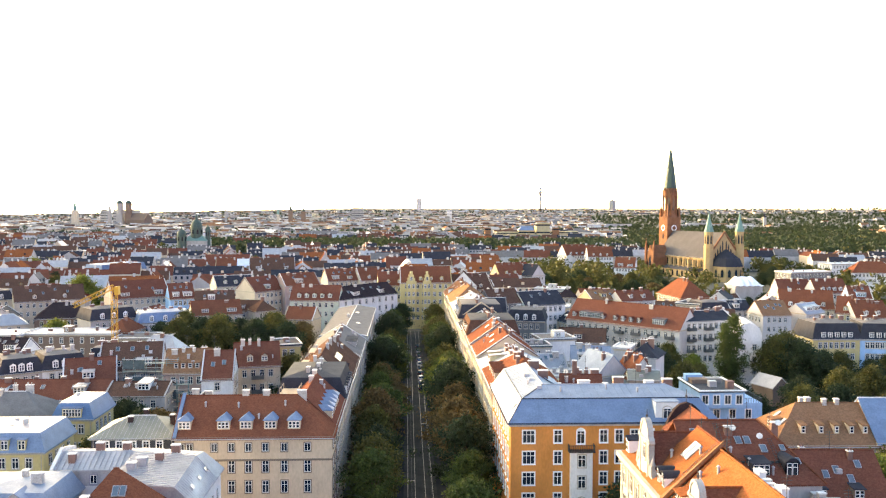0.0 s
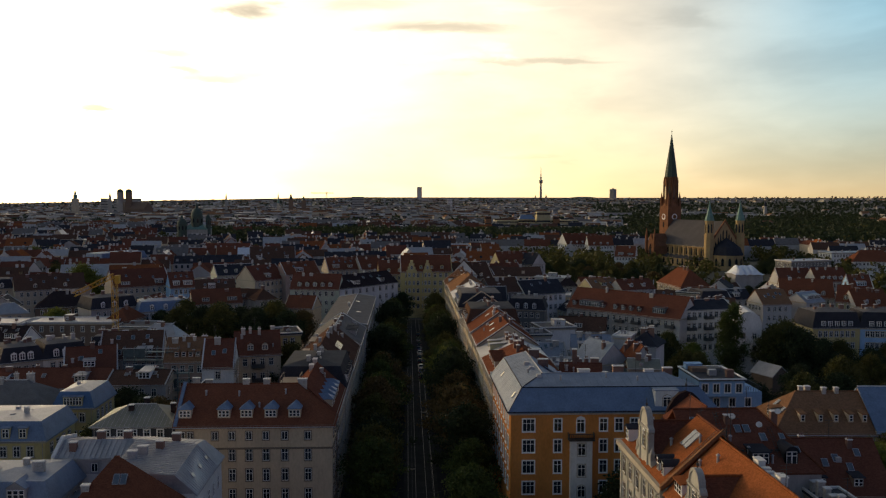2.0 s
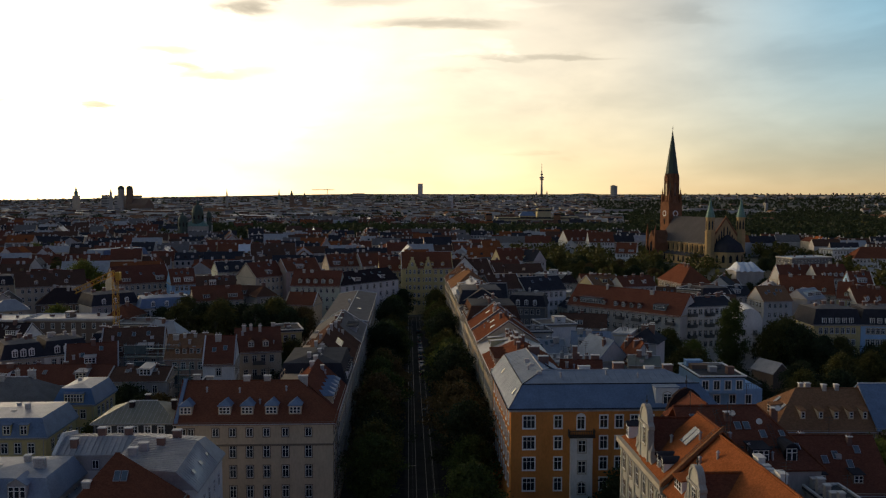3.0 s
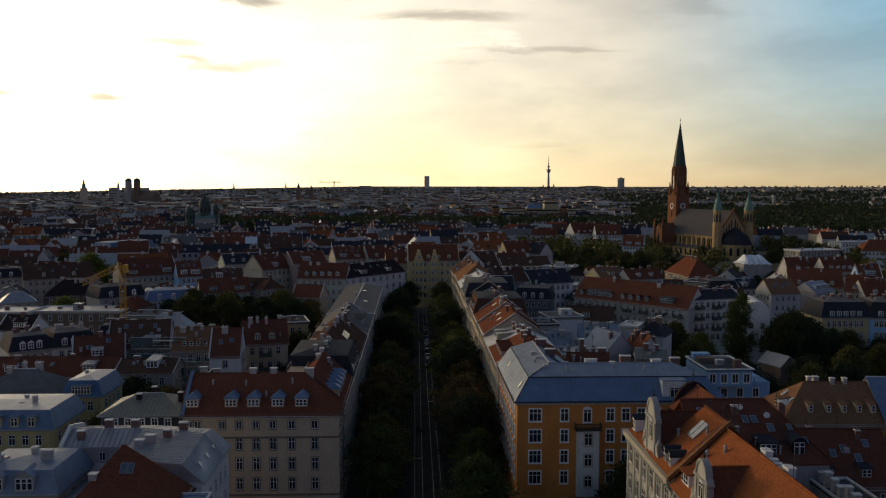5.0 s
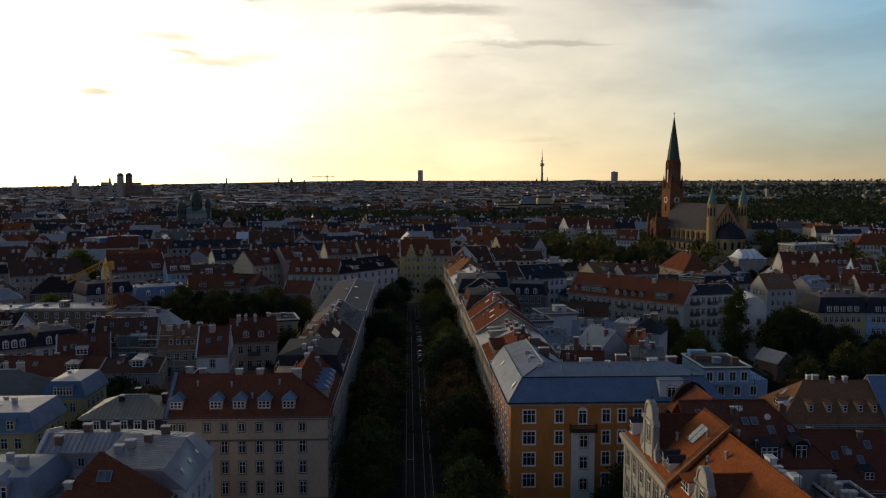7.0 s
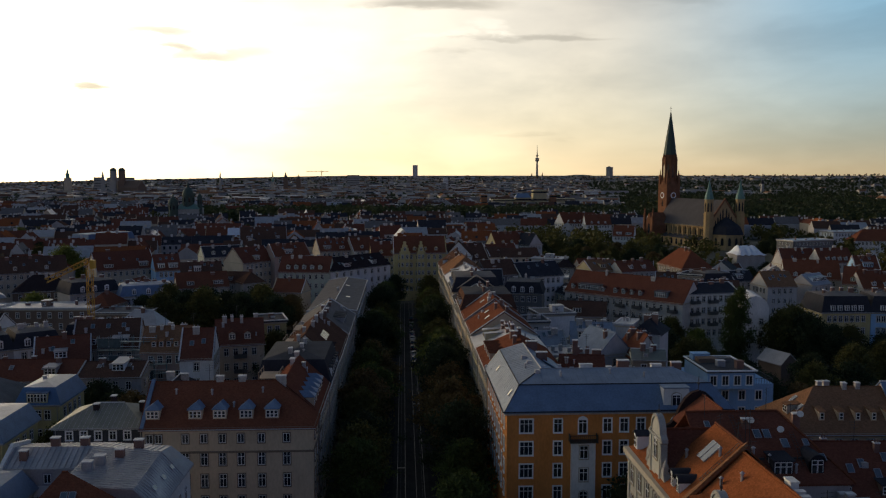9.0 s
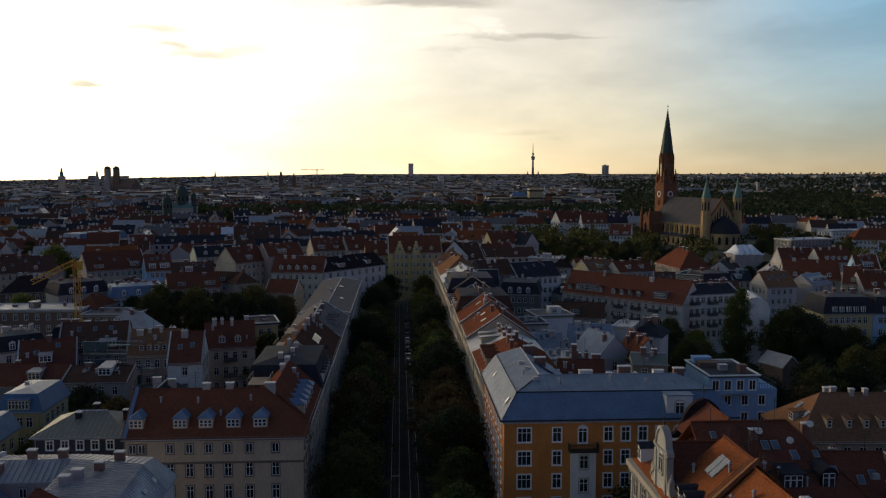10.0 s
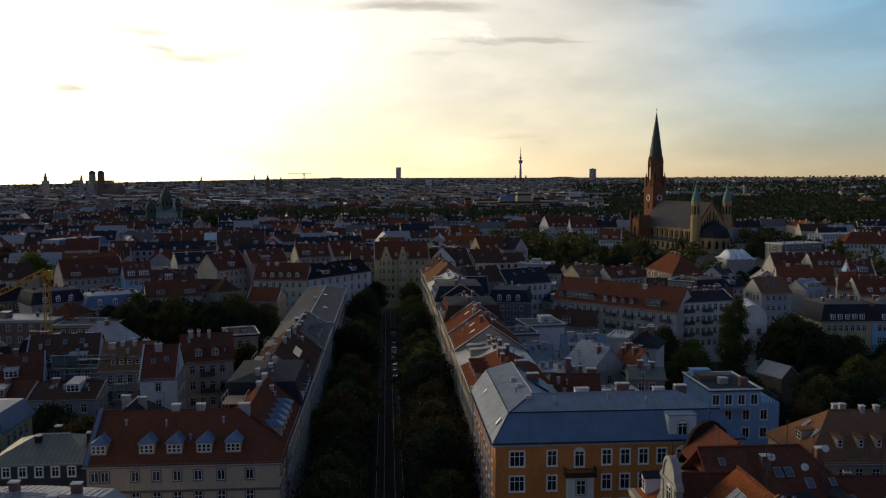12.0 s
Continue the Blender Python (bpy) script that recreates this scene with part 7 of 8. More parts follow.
def lattice(bm, p, q, w, n, r=0.09):
    p, q = Vector(p), Vector(q)
    d = q - p
    u = Vector((0, 0, 1)) if abs(d.normalized().z) < 0.7 else Vector((1, 0, 0))
    a = d.cross(u).normalized() * w / 2
    b = d.cross(a).normalized() * w / 2
    cs = (a + b, a - b, -a - b, b - a)
    for c in cs:
        rod(bm, p + c, q + c, r, 4)
    for k in range(n):
        s, e = p + d * k / n, p + d * (k + 1) / n
        for i in range(4):
            rod(bm, s + cs[i], e + cs[(i + 1) % 4], r * 0.7, 4)


crane = thing("tower_crane", pose(-80.4, 228, 0), "yellow tower crane among the houses", "crane")
bm = bmesh.new()
lattice(bm, (0, 0, 0), (0, 0, 32.9), 1.3, 18, 0.08)
part("mast", bm, "crane_yellow", crane)
bm = bmesh.new()
lattice(bm, (0, 0, 32.9), (-9.0, -5.2, 28.2), 1.1, 12, 0.08)
part("jib", bm, "crane_yellow", crane)
bm = bmesh.new()
box(bm, 0.3, 1.4, -0.8, 0.8, 30.7, 32.9)
part("cab", bm, "crane_yellow", crane)
far_crane = thing("tower_crane", pose(-290, 3000, 0), "far pale tower crane on the skyline", "crane")
bm = bmesh.new()
lattice(bm, (0, 0, 0), (0, 0, 74), 3, 12, 0.5)
part("mast", bm, "stone_grey", far_crane)
bm = bmesh.new()
lattice(bm, (-55, 0, 70), (26, 0, 70), 2.6, 12, 0.5)
part("jib", bm, "stone_grey", far_crane)

def make_scaffold(m, bays, levels, label, seed):
    sc = thing("scaffold", m, label, "scaffold", "scaffolds on the courtyard house")
    r = random.Random(seed)
    hw = 1.3 * bays
    for k in range(bays + 1):
        for j in range(2):
            bm = bmesh.new()
            rod(bm, (-hw + 2.6 * k, -1.2 * j, 0), (-hw + 2.6 * k, -1.2 * j, levels[-1] + 1.4), 0.09)
            part("post", bm, "scaffold", sc)
    for z in levels:
        bm = bmesh.new()
        box(bm, -hw - 0.2, hw + 0.2, -1.25, 0.05, z, z + 0.1)
        part("deck", bm, "scaffold", sc)
        for dz in (0.55, 1.05):
            bm = bmesh.new()
            rod(bm, (-hw - 0.2, -1.25, z + dz), (hw + 0.2, -1.25, z + dz), 0.06)
            part("guard_rail", bm, "cap" if dz > 1 else "scaffold", sc)
        for k in range(bays):
            if r.random() < 0.28:
                bm = bmesh.new()
                box(bm, -hw + 2.6 * k + 0.1, -hw + 2.6 * k + 2.5, -1.36, -1.32, z - 1.2, z + 0.9)
                part("net", bm, "dust_net", sc, "hung dust net")
    return sc


make_scaffold(pose(-63.0, 203.0, 0), 5, (8.5, 10.5, 12.5, 14.5, 16.5), "greenish scaffolding with dust nets before a courtyard house", 2)
make_scaffold(pose(-54.6, 194.5, 0, 0, 0, 8), 2, (5.0, 7.0, 9.0, 11.0, 13.0), "grey-green scaffolding with dust nets on a side wall", 5)

sheeted = thing("sheeted_house", pose(180, 438, 0), "house under repair beneath a white tarpaulin tent roof", "house")
bm = bmesh.new()
box(bm, -7.4, 7.4, -7, 7, 0, 13.6)
part("wall", bm, "grey", sheeted)
bm = bmesh.new()
for i in range(10):
    for j in range(6):
        def hump(u, v):
            s = max(0.0, 1 - abs(2 * v - 1)) ** 0.6 * min(1, 5 * u, 5 * (1 - u))
            return (-7.8 + 15.6 * u, -8 + 16 * v, 13.7 + 4.4 * s + 0.35 * math.sin(9 * u * 3 + 4 * v))
        bm.faces.new([bm.verts.new(hump(a / 10, b / 6)) for a, b in ((i, j), (i + 1, j), (i + 1, j + 1), (i, j + 1))])
bmesh.ops.remove_doubles(bm, verts=bm.verts, dist=0.001)
bmesh.ops.solidify(bm, geom=bm.faces[:], thickness=0.1)
part("tarpaulin", bm, "tarpaulin", sheeted, "creased white tarpaulin")

# white-fronted end house with a rounded parapet
ender = thing("end_house", pose(101.5, 246, 0, 0, 0, -12), "narrow white house with a rounded top wall", "house")
bm = bmesh.new()
plate(bm, [(-3.6, 0), (3.6, 0), (3.6, 17.5), (2.9, 19.2), (1.6, 20.3), (0, 20.7), (-1.6, 20.3), (-2.9, 19.2), (-3.6, 17.5)], -7, 7)
part("wall", bm, "white", ender)
for zw in (5.5, 9.0, 12.5):
    for xw in (-1.6, 1.6):
        add_window(ender, pose(xw, -7, zw), 1.1, 1.8)
    for k in range(3):
        add_window(ender, pose(-3.6, -4.5 + 4 * k, zw, 0, 0, -90), 1.1, 1.8)

shed = thing("garden_house", pose(99, 222, 0, 0, 0, 20), "low garden house with pale roof sheet", "house")
bm = bmesh.new()
plate(bm, [(-2.8, 0), (2.8, 0), (2.8, 6.2), (0, 8.5), (-2.8, 6.2)], -4, 4)
part("wall", bm, "brown", shed)
bm = bmesh.new()
slab(bm, [(-3.2, 4.3, 5.9), (-3.2, -4.3, 5.9), (0, -4.3, 8.7), (0, 4.3, 8.7)]), slab(bm, [(3.2, -4.3, 5.9), (3.2, 4.3, 5.9), (0, 4.3, 8.7), (0, -4.3, 8.7)])
bmesh.ops.remove_doubles(bm, verts=bm.verts, dist=0.001)
part("roof", bm, "pale_metal", shed)

# ---- far city ----


def block_plots(seed, y0, y1):
    """House plots set round the edges of city blocks, street after street."""
    r = random.Random(seed)
    plots, yards = [], []
    y = y0
    while y < y1:
        depth = r.uniform(58, 80)
        x = -0.95 * y - 60
        while x < 0.85 * y + 60:
            width = r.uniform(70, 110)
            turn = (8 if x < 0 else -9) + r.gauss(0, 3)
            c, s = math.cos(radians(turn)), math.sin(radians(turn))
            cx, cy = x + width / 2, y + depth / 2
            for sx, sy, length, ang in ((0, -1, width, 0), (0, 1, width, 180), (-1, 0, depth - 26, -90), (1, 0, depth - 26, 90)):
                u = -length / 2
                while u < length / 2 - 8:
                    w = min(r.uniform(13, 24), length / 2 - u)
                    m = u + w / 2
                    px, py = (m, sy * (depth / 2 - 6.5)) if sy else (sx * (width / 2 - 6.5), m)
                    if r.random() < 0.94:
                        plots.append((cx + c * px - s * py, cy + s * px + c * py, w - 0.05, r.uniform(10.5, 13), turn + ang))
                    u += w
            for i in range(r.randint(1, 3)):
                px, py = r.uniform(-0.25, 0.25) * width, r.uniform(-0.15, 0.15) * depth
                plots.append((cx + px, cy + py, r.uniform(10, 22), r.uniform(8, 11), turn + r.choice((0, 90))))
            yards.append((cx, cy, width * 0.18, depth * 0.13, r.randint(7, 15)))
            x += width + r.uniform(13, 18)
        y += depth + r.uniform(13, 18)
    return plots, yards


def loose_plots(seed, count, near, far, az0, az1):
    r = random.Random(seed)
    plots = []
    for i in range(count):
        az, u = radians(r.uniform(az0, az1)), r.random()
        dist = math.sqrt(near * near + u * (far * far - near * near)) if r.random() < 0.6 else near + (far - near) * u * u
        big = r.random() < 0.4
        plots.append((dist * math.sin(az), dist * math.cos(az), r.uniform(27, 75) if big else r.uniform(15, 26), r.uniform(14, 25) if big else r.uniform(10, 14), r.choice((0, 0, 90)) + r.gauss(0, 8)))
    return plots


def far_city(seed, plots, name, label, mats_used=("cream", "white", "grey", "beige", "red_tile", "brown_tile", "orange_tile", "slate", "pale_metal", "gravel_roof", "glass")):
    """Thousands of small roofs and walls, too far to part: one sheet of houses."""
    r = random.Random(seed)
    verts, faces, mats = [], [], []
    for x, y, w, d, rot in plots:
        dist = math.hypot(x, y)
        if KEEP_OUT(x, y):
            continue
        big = w > 26
        h = r.gauss(14.5, 1.1) if dist < 640 else r.gauss(12.0, 1.2) if dist < 1180 else r.uniform(8, 15) if dist < 2600 else r.uniform(7, 10) if dist < 3400 else r.uniform(4, 6)
        rise = 0.4 if (big and r.random() < 0.75) or r.random() < 0.15 else r.uniform(3.5, 6.5) if dist < 1300 else r.uniform(2.0, 4.5)
        rot = radians(rot)
        c, s = math.cos(rot), math.sin(rot)
        z = ground_height(x, y)
        P = lambda px, py, pz: (x + c * px - s * py, y + s * px + c * py, z + pz)
        a, b = w / 2, d / 2
        k = len(verts)
        verts += [P(-a, -b, -1), P(a, -b, -1), P(a, b, -1), P(-a, b, -1), P(-a, -b, h), P(a, -b, h), P(a, b, h), P(-a, b, h), P(-a, 0, h + rise), P(a, 0, h + rise)]
        wm = r.choice((0, 0, 1, 1, 2, 3))
        rm = r.choice((4, 4, 4, 5, 5, 5, 6, 7, 7, 7, 8, 9)) if rise > 1 else r.choice((7, 8, 9))
        for f, m in (((0, 1, 5, 4), wm), ((1, 2, 6, 9, 5), wm), ((2, 3, 7, 6), wm), ((3, 0, 4, 8, 7), wm), ((4, 5, 9, 8), rm), ((6, 7, 8, 9), rm)):
            faces.append([k + q for q in f])
            mats.append(m)
        if dist < 1300:
            n = int(w // 3)
            for lv in range(3):
                for q in range(n):
                    px, pz = -a + (q + 0.5) * w / n, h - 2.6 - 3.4 * lv
                    k = len(verts)
                    verts += [P(px - 0.6, -b - 0.05, pz), P(px + 0.6, -b - 0.05, pz), P(px + 0.6, -b - 0.05, pz + 1.8), P(px - 0.6, -b - 0.05, pz + 1.8)]
                    faces.append([k, k + 1, k + 2, k + 3])
                    mats.append(10)
            if dist < 850 and rise > 2:
                n = r.randint(0, 4)
                for q in range(n):
                    px = -a + (q + 0.5) * w / n
                    dz = h + rise * 0.28
                    y0 = -b + 0.28 * b
                    k = len(verts)
                    verts += [P(px + e[0], y0 + e[1], dz + e[2]) for e in ((-0.8, 0, -0.4), (0.8, 0, -0.4), (0.8, 2.6, 0.6), (-0.8, 2.6, 0.6), (-0.8, 0, 1.4), (0.8, 0, 1.4), (0.8, 2.8, 1.7), (-0.8, 2.8, 1.7))]
                    for f, m in (((0, 1, 5, 4), 10 if q % 2 else wm), ((1, 2, 6, 5), rm), ((3, 0, 4, 7), rm), ((4, 5, 6, 7), rm)):
                        faces.append([k + e for e in f])
                        mats.append(m)
            for q in range(r.randint(1, 3)):
                px = r.uniform(-a, a) * 0.8
                k = len(verts)
                verts += [P(px + e[0], e[1], e[2]) for e in ((-0.6, -0.4, h + rise - 1), (0.6, -0.4, h + rise - 1), (0.6, 0.4, h + rise - 1), (-0.6, 0.4, h + rise - 1), (-0.6, -0.4, h + rise + 1.3), (0.6, -0.4, h + rise + 1.3), (0.6, 0.4, h + rise + 1.3), (-0.6, 0.4, h + rise + 1.3))]
                for f in ((0, 1, 5, 4), (1, 2, 6, 5), (2, 3, 7, 6), (3, 0, 4, 7), (4, 5, 6, 7)):
                    faces.append([k + e for e in f])
                    mats.append(1)
    me = bpy.data.meshes.new(name)
    me.from_pydata(verts, [], faces)
    for m in mats_used:
        me.materials.append(M[m])
    me.polygons.foreach_set("material_index", mats)
    return tagged(new(name, me), label, "houses", kind="stuff")


def KEEP_OUT(x, y):
    if y < 400 and -150 < x < 200:
        return True
    if 900 < y < 1140 and -260 < x < 760 and (int(x / 31) * 7 + int(y / 29) * 5) % 19 > 0:
        return True
    if y > 760 and x > 0.2 * y + 70 and y < 3600 and (int(x / 37) * 7 + int(y / 41) * 5) % (47 if y < 1700 else 19) > 0:
        return True
    if 95 < x < 285 and 1180 < y < 1330 or math.hypot(x + 227, y - 900) < 60:
        return True
    return math.hypot(x - 232, y - 655) < 72 or (60 < x < 330 and 395 < y < 700)


def far_woods(seed, spots, name, label, leaf, fields=(), tall=(10, 17), per=46, leaf_size=0.095):
    """Distant trees as sprays of leaves on hidden stems, in one sheet."""
    r = np.random.default_rng(seed)
    pts = [np.column_stack([r.normal(x, sx, n), r.normal(y, sy, n)]) for x, y, sx, sy, n in spots]
    for y0, y1, k0, k1, n in fields:
        y = np.sqrt(r.uniform(y0 * y0, y1 * y1, n))
        pts.append(np.column_stack([y * r.uniform(k0, k1, n), y]))
    c = np.concatenate(pts)
    c = c[(abs(c[:, 0] + 227) > 24) | (abs(c[:, 1] - 893) > 34)]
    z = np.array([ground_height(*p) for p in c])
    h = r.uniform(*tall, len(c)) * np.where(c[:, 1] > 2000, 0.7, 1.0)
    ce = np.repeat(np.column_stack([c, z + h * 0.55]), per, 0)
    hh = np.repeat(h, per)[:, None]
    off = r.normal(0, 1, ce.shape)
    off /= np.linalg.norm(off, axis=1, keepdims=True)
    ce = ce + off * hh * np.array([0.42, 0.42, 0.45]) * r.uniform(0.5, 1.05, (len(ce), 1))
    u = r.normal(0, 1, ce.shape)
    u /= np.linalg.norm(u, axis=1, keepdims=True)
    v = np.cross(u, r.normal(0, 1, ce.shape))
    v /= np.linalg.norm(v, axis=1, keepdims=True)
    s = hh * leaf_size * r.uniform(0.7, 1.4, (len(ce), 1))
    p = np.stack([ce - u * s, ce + v * s * 0.7, ce + u * s, ce - v * s * 0.7], 1).reshape(-1, 3)
    me = bpy.data.meshes.new(name)
    n = len(ce)
    me.from_pydata(p.tolist(), [], np.arange(4 * n).reshape(n, 4).tolist())
    me.materials.append(M[leaf])
    return tagged(new(name, me), label, "trees", kind="stuff")


quarter, yards = block_plots(5, 408, 1260)
far_city(5, quarter, "near_quarter", "dense quarter of tiled town houses with chimneys", ("cream", "dull_white", "grey", "beige", "red_tile", "brown_tile", "orange_tile", "slate", "pale_metal", "gravel_roof", "glass"))
far_city(6, loose_plots(6, 7600, 1180, 4350, -42, 40), "far_city", "far city of low roofs and pale walls", ("beige", "grey", "stone_grey", "umber", "tan_tile", "brown_tile", "slate", "gravel_roof", "pale_metal", "stone_grey", "glass"))
far_woods(3, yards + [(420, 640, 90, 110, 120), (-500, 760, 160, 60, 160), (-300, 560, 60, 40, 40), (150, 700, 60, 40, 60), (120, 610, 40, 60, 60)], "yard_trees", "green trees in the yards between the roofs", "leaf_olive", (), (9, 16), 60)
far_woods(4, [(40, 1020, 230, 45, 700), (480, 1020, 150, 60, 420)], "river_woods", "dark green belt of tall trees along the river", "leaf_dark", [(900, 1150, -0.24, 0.42, 1300)], (12, 18), 60, 0.115)
far_woods(8, [(-800, 1500, 300, 60, 260), (-420, 1330, 120, 30, 160), (-60, 1560, 160, 26, 200), (-150, 1950, 260, 30, 200), (250, 1800, 120, 30, 160), (0, 2400, 700, 40, 300), (-300, 3100, 1200, 60, 300)], "far_woods", "wide dark woods with meadows beyond the church", "leaf_dark", [(1250, 3000, -0.55, 0.2, 600), (820, 1600, 0.27, 0.66, 2600), (1600, 3500, 0.2, 0.66, 2600), (3300, 4200, -0.6, 0.66, 1500)], (10, 17), 62, 0.125)


# ---- trees ----


def plant(kind, x, y, s=1.0, turn=None, z=0.0):
    k = copy_thing(kind, pose(0, 0, 0))
    k.matrix_basis = pose(x, y, z, 0, 0, rt.uniform(0, 360) if turn is None else turn) @ Matrix.Scale(s, 4)
    return k


rt = random.Random(4)
avenue = [make_tree(11, 13.5, 5.0, "leaf_mid", "broad green street tree along the avenue", group="avenue trees"),
          make_tree(12, 14.5, 5.3, "leaf_dark", "dark green street tree along the avenue", group="avenue trees"),
          make_tree(13, 12.5, 4.7, "leaf_olive", "olive street tree along the avenue", group="avenue trees"),
          make_tree(14, 13.0, 4.9, "leaf_light", "bright yellow-green street tree along the avenue", group="avenue trees"),
          make_tree(15, 12.8, 5.0, "leaf_rust", "russet street tree turning to autumn along the avenue", group="avenue trees")]
yard = [make_tree(21, 13.0, 5.4, "leaf_olive", "spreading green tree between the houses", group="courtyard trees"),
        make_tree(22, 12.0, 5.0, "leaf_dark", "dark leafy tree between the houses", group="courtyard trees"),
        make_tree(23, 11.0, 4.6, "leaf_light", "bright green tree between the houses", group="courtyard trees"),
        make_tree(24, 12.0, 4.8, "leaf_rust", "russet tree turning to autumn between the houses", group="courtyard trees")]
poplar = make_tree(31, 24.0, 3.3, "leaf_mid", "tall slender columnar poplar", clumps=210, base=0.06, column=True)
for sx in (-7.0, 10.4):
    y = 136.0 if sx < 0 else 141.0
    while y < 352:
        if rt.random() < 0.9:
            plant(rt.choice((avenue[0], avenue[0], avenue[1], avenue[1], avenue[2], avenue[2], avenue[3], avenue[4], avenue[4])), sx + rt.uniform(-0.8, 0.8), y, rt.uniform(0.82, 1.18))
        y += rt.uniform(7.2, 9.6)
plant(avenue[4], -4.6, 204.0, 0.95), plant(avenue[3], 9.4, 211.0, 1.15), plant(avenue[1], -3.0, 354.0, 0.9)
plant(avenue[0], 8.6, 121.0, 0.98), plant(avenue[0], 7.5, 102.0, 0.9), plant(avenue[1], 21.5, 112.0, 0.7)
plant(yard[1], 35.5, 123.5, 1.1), plant(yard[1], 31.0, 122.5, 0.8)
plant(poplar, 93.5, 234.0, 0.98), plant(poplar, 90.6, 233.0, 0.88)
plant(yard[2], 71.5, 121.5, 1.4), plant(yard[0], 77.0, 126.0, 1.2), plant(yard[2], 70.5, 112.0, 1.15), plant(yard[2], 60.5, 88.0, 1.12), plant(yard[2], 66.0, 84.0, 1.0), plant(yard[0], 70.5, 92.0, 1.0), plant(yard[0], 84.0, 103.0, 1.1)
for x, y, s, k in ((-70.5, 156.3, 0.85, 2), (-66, 153.6, 0.75, 2), (-59.8, 147.0, 0.85, 2), (-59.6, 141.0, 0.7, 0), (-58.5, 154, 1.0, 2), (-56, 159.5, 1.0, 1), (84, 241, 0.95, 2), (78, 246, 1.0, 0), (-122, 290, 1.35, 2), (-155, 400, 1.9, 2), (-257, 580, 1.7, 2), (-54.5, 166, 0.9, 0), (-57, 176, 0.95, 1), (-62, 181, 1.0, 1), (-69, 181, 0.9, 0), (73, 217, 0.97, 0), (68, 221, 0.79, 1), (79, 222, 0.86, 0), (80, 186, 0.90, 1), (86, 183, 0.79, 3), (93, 190, 0.94, 0), (97, 200, 1.01, 1), (104, 195, 0.94, 1), (110, 205, 1.01, 0), (92, 172, 0.79, 2), (84, 168, 0.72, 3), (99, 176, 0.86, 1),
                   (108, 182, 0.86, 0), (116, 190, 0.94, 1), (80, 158, 0.68, 3), (88, 155, 0.65, 2), (107, 237, 1.25, 0), (112, 241, 1.3, 0), (112, 232, 1.35, 1), (84, 205, 0.79, 1), (122, 212, 0.94, 0), (130, 200, 1.01, 1), (70, 232, 1.20, 1),
                   (-57.5, 150, 0.95, 0), (-55, 156, 0.90, 1), (-52.5, 172, 1.00, 3), (-48, 178, 0.80, 1), (-32, 170, 0.90, 1), (-29, 205, 1.10, 1), (-31, 215, 1.20, 0), (-60, 129, 0.70, 2), (-27.5, 181, 0.90, 1),
                   (-85, 288, 1.20, 1), (-78, 282, 1.25, 0), (-72, 290, 1.30, 1), (-65, 284, 1.30, 0), (-59, 292, 1.25, 1), (-53, 285, 1.30, 1), (-47, 292, 1.30, 0), (-42, 285, 1.20, 1), (-68, 300, 1.30, 1), (-50, 302, 1.30, 1), (-80, 298, 1.30, 0), (-38, 297, 1.10, 3),
                   (118, 231, 1.1, 1), (125, 234, 0.95, 0), (132, 230, 0.9, 1), (139, 233, 0.9, 0), (146, 229, 0.95, 1), (-172, 432, 1.60, 2), (-182, 436, 1.40, 0), (-166, 440, 1.50, 1), (-112, 322, 1.10, 2), (-120, 330, 1.10, 1), (-196, 470, 1.50, 1), (-12, 392, 1.00, 1), (30, 372, 1.00, 1)):
    plant(yard[k], x, y, s)
for i in range(26):
    plant(yard[rt.choice((0, 1, 1, 3))], rt.uniform(84, 172), rt.uniform(455, 550), rt.uniform(0.85, 1.15))
for x, y, sc in ((168, 424, 0.65), (176, 422, 0.7), (186, 425, 0.85)):
    plant(yard[1], x, y, sc)
for i in range(14):
    plant(yard[rt.choice((0, 1, 1))], rt.uniform(238, 296), rt.uniform(530, 600), rt.uniform(0.8, 1.1))
for t in (*avenue, *yard, poplar):
    remove_thing(t)

# ---- cars on the avenue ----


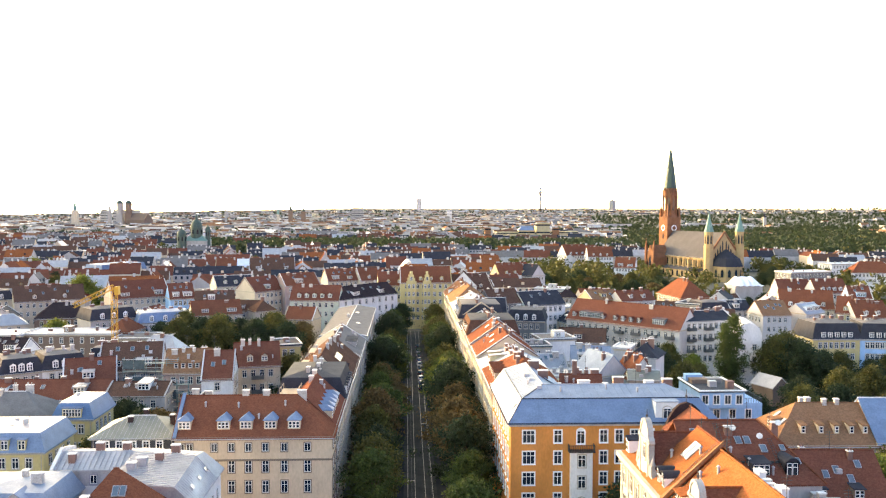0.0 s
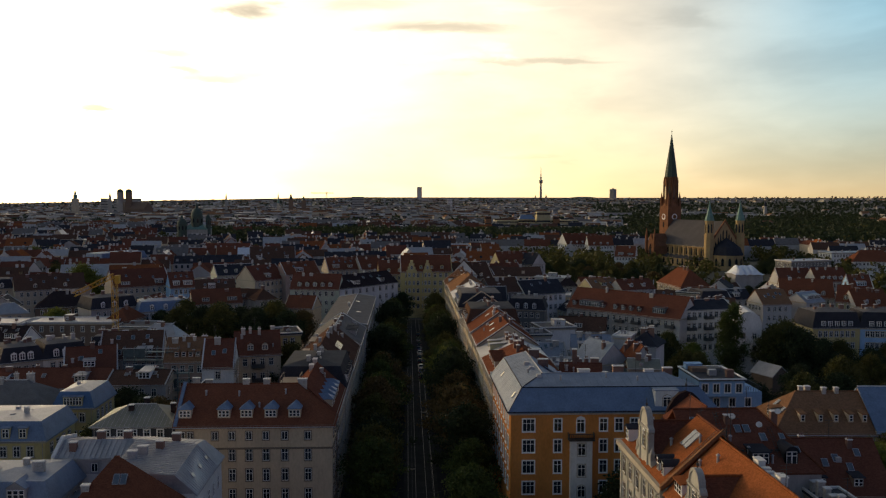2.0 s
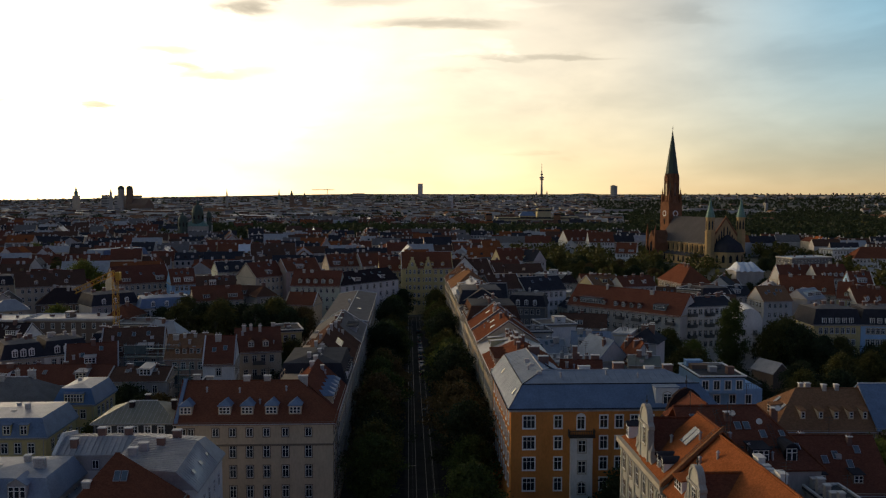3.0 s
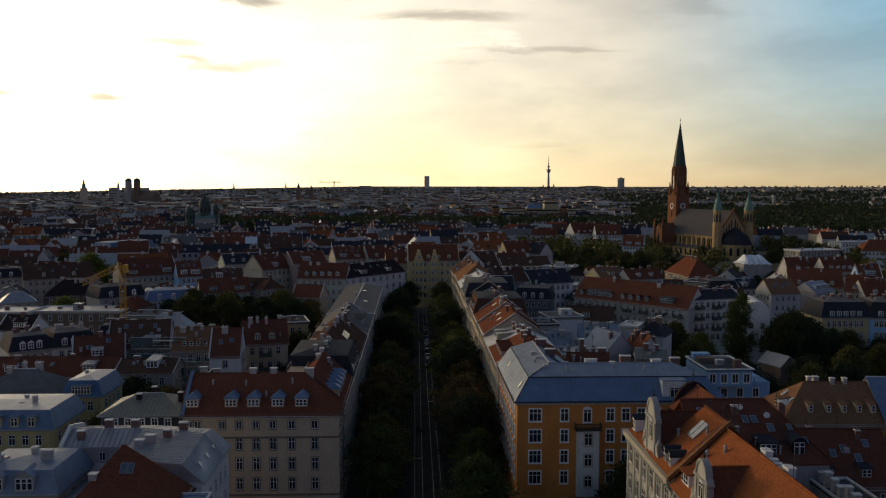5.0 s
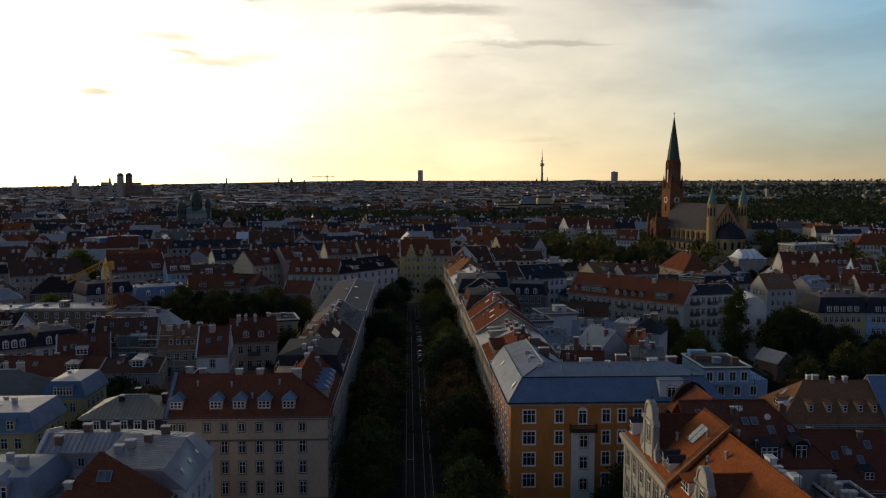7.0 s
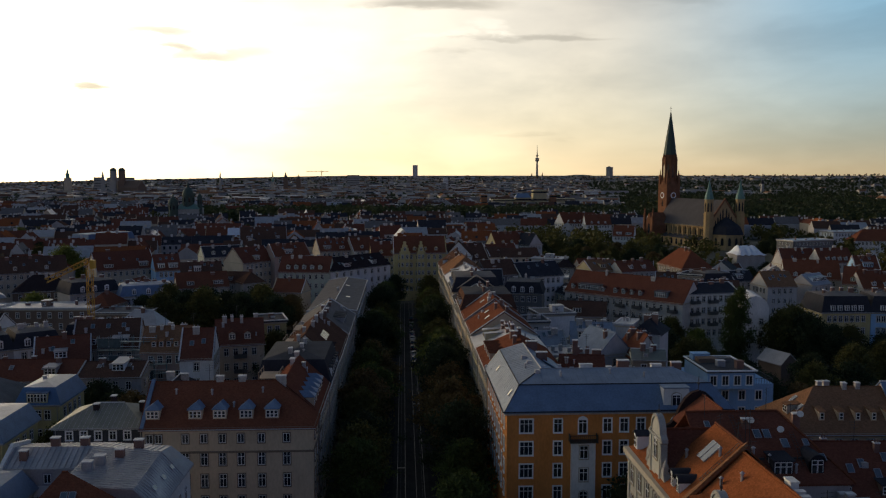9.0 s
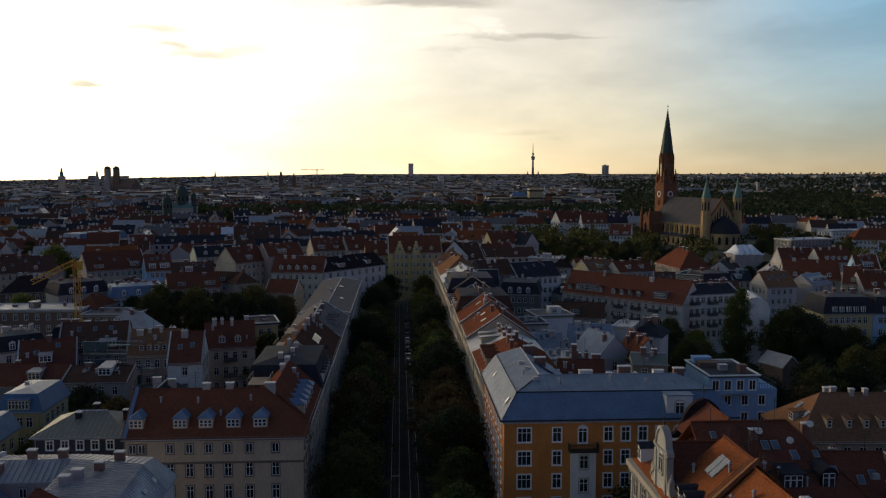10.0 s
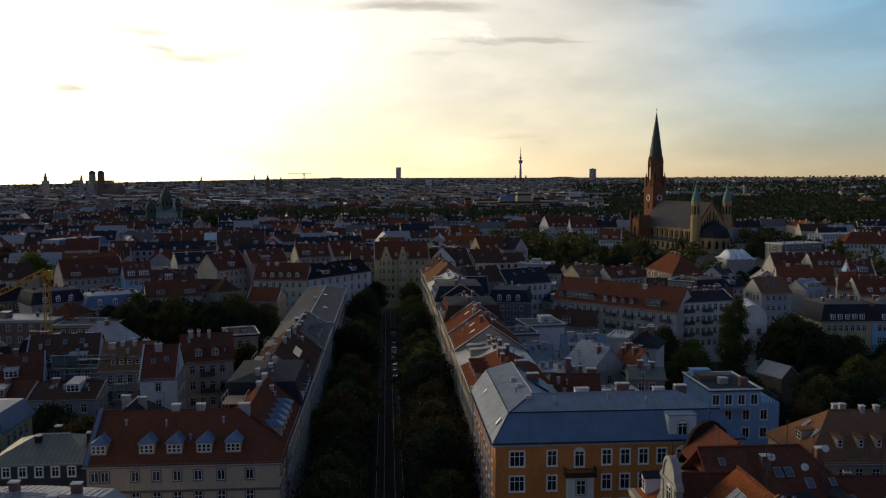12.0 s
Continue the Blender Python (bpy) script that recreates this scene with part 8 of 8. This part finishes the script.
def make_car(paint, label):
    c = thing("car", pose(0, 0, 0), label, "car", "cars on the avenue")
    bm = bmesh.new()
    prof = [(-2.15, 0.35), (2.1, 0.35), (2.18, 0.7), (1.95, 0.92), (0.95, 1.0), (-1.75, 1.02), (-2.12, 0.85)]
    lo = [bm.verts.new((-0.86, u, v)) for u, v in prof]
    hi = [bm.verts.new((0.86, u, v)) for u, v in prof]
    bm.faces.new(lo), bm.faces.new(hi[::-1])
    for i in range(len(prof)):
        j = (i + 1) % len(prof)
        bm.faces.new((lo[j], lo[i], hi[i], hi[j]))
    bmesh.ops.bevel(bm, geom=bm.edges[:], offset=0.09, segments=2, affect="EDGES")
    part("body", bm, paint, c)
    bm = bmesh.new()
    v = [bm.verts.new(p) for p in ((-0.8, -1.75, 0.98), (0.8, -1.75, 0.98), (0.8, 0.95, 0.98), (-0.8, 0.95, 0.98), (-0.62, -1.25, 1.44), (0.62, -1.25, 1.44), (0.62, 0.25, 1.44), (-0.62, 0.25, 1.44))]
    for f in ((4, 5, 6, 7), (0, 1, 5, 4), (1, 2, 6, 5), (2, 3, 7, 6), (3, 0, 4, 7)):
        bm.faces.new([v[i] for i in f])
    part("window_glass", bm, "glass", c)
    bm = bmesh.new()
    box(bm, -0.64, 0.64, -1.28, 0.28, 1.42, 1.49, 0, 0.06)
    part("roof", bm, paint, c)
    bm = bmesh.new()
    ring(bm, 0.32, -0.1, 0.32, 0.1, 14)
    me = mesh_of("wheel", bm, ["rubber"])
    bm = bmesh.new()
    ring(bm, 0.2, -0.12, 0.2, 0.12, 10)
    rim = mesh_of("rim", bm, ["car_silver"])
    for sx in (-0.8, 0.8):
        for sy in (-1.35, 1.35):
            w = shared("wheel", me, c, pose(sx, sy, 0.33, 0, 90, 0))
            shared("rim", rim, w, Matrix.Identity(4))
    for sx in (-0.62, 0.62):
        for yy, mt, nm in ((2.1, "frame_white", "headlight"), (-2.12, "lamp_red", "rear_light")):
            bm = bmesh.new()
            box(bm, sx - 0.18, sx + 0.18, yy - 0.06, yy + 0.06, 0.66, 0.8)
            part(nm, bm, mt, c)
    return c


cars = [make_car("car_dark", "dark hatchback on the avenue"), make_car("car_silver", "silver hatchback on the avenue"), make_car("car_white", "white hatchback on the avenue"), make_car("car_blue", "dark blue hatchback on the avenue")]
for k, x, y, turn in ((0, 3.5, 246, 0), (3, 3.5, 253, 0), (1, 3.5, 260, 0), (0, 3.4, 269, 0), (0, 3.5, 276, 0), (2, 3.4, 284, 0), (3, 3.4, 292, 0), (0, 3.4, 301, 0), (1, 3.4, 310, 0), (0, 3.3, 322, 0), (2, -4.4, 159.0, 180), (1, -4.5, 152.4, 180), (0, -4.5, 146.0, 180), (2, 7.4, 164.6, 0),
                      (0, 8.8, 174, 0), (1, 8.6, 135, 0), (0, -5.4, 132, 180)):
    copy_thing(cars[k], pose(x, y, 0.055, 0, 0, turn))
for c in cars:
    remove_thing(c)

# ---- tram wires ----


def cable(name, pts, r, label):
    cu = bpy.data.curves.new(name, "CURVE")
    cu.dimensions, cu.bevel_depth, cu.bevel_resolution = "3D", r, 1
    sp = cu.splines.new("POLY")
    sp.points.add(len(pts) - 1)
    for q, p in zip(sp.points, pts):
        q.co = (*p, 1)
    cu.materials.append(M["wire"])
    return tagged(new(name, cu), label, "wire", "tram wires")


for x in (0.0, 3.4):
    cable("contact_wire", [(x, y, 5.6) for y in range(60, 366, 34)], 0.02, "thin tram contact wire over the track")
for y in (133, 166, 202, 238, 272, 306, 340):
    cable("span_wire", [(-12.9, y, 8.2), (-6, y, 6.6), (0.0, y, 5.7), (3.4, y, 5.7), (9, y, 6.6), (15.7, y, 8.2)], 0.02, "thin span wire across the avenue between house fronts")
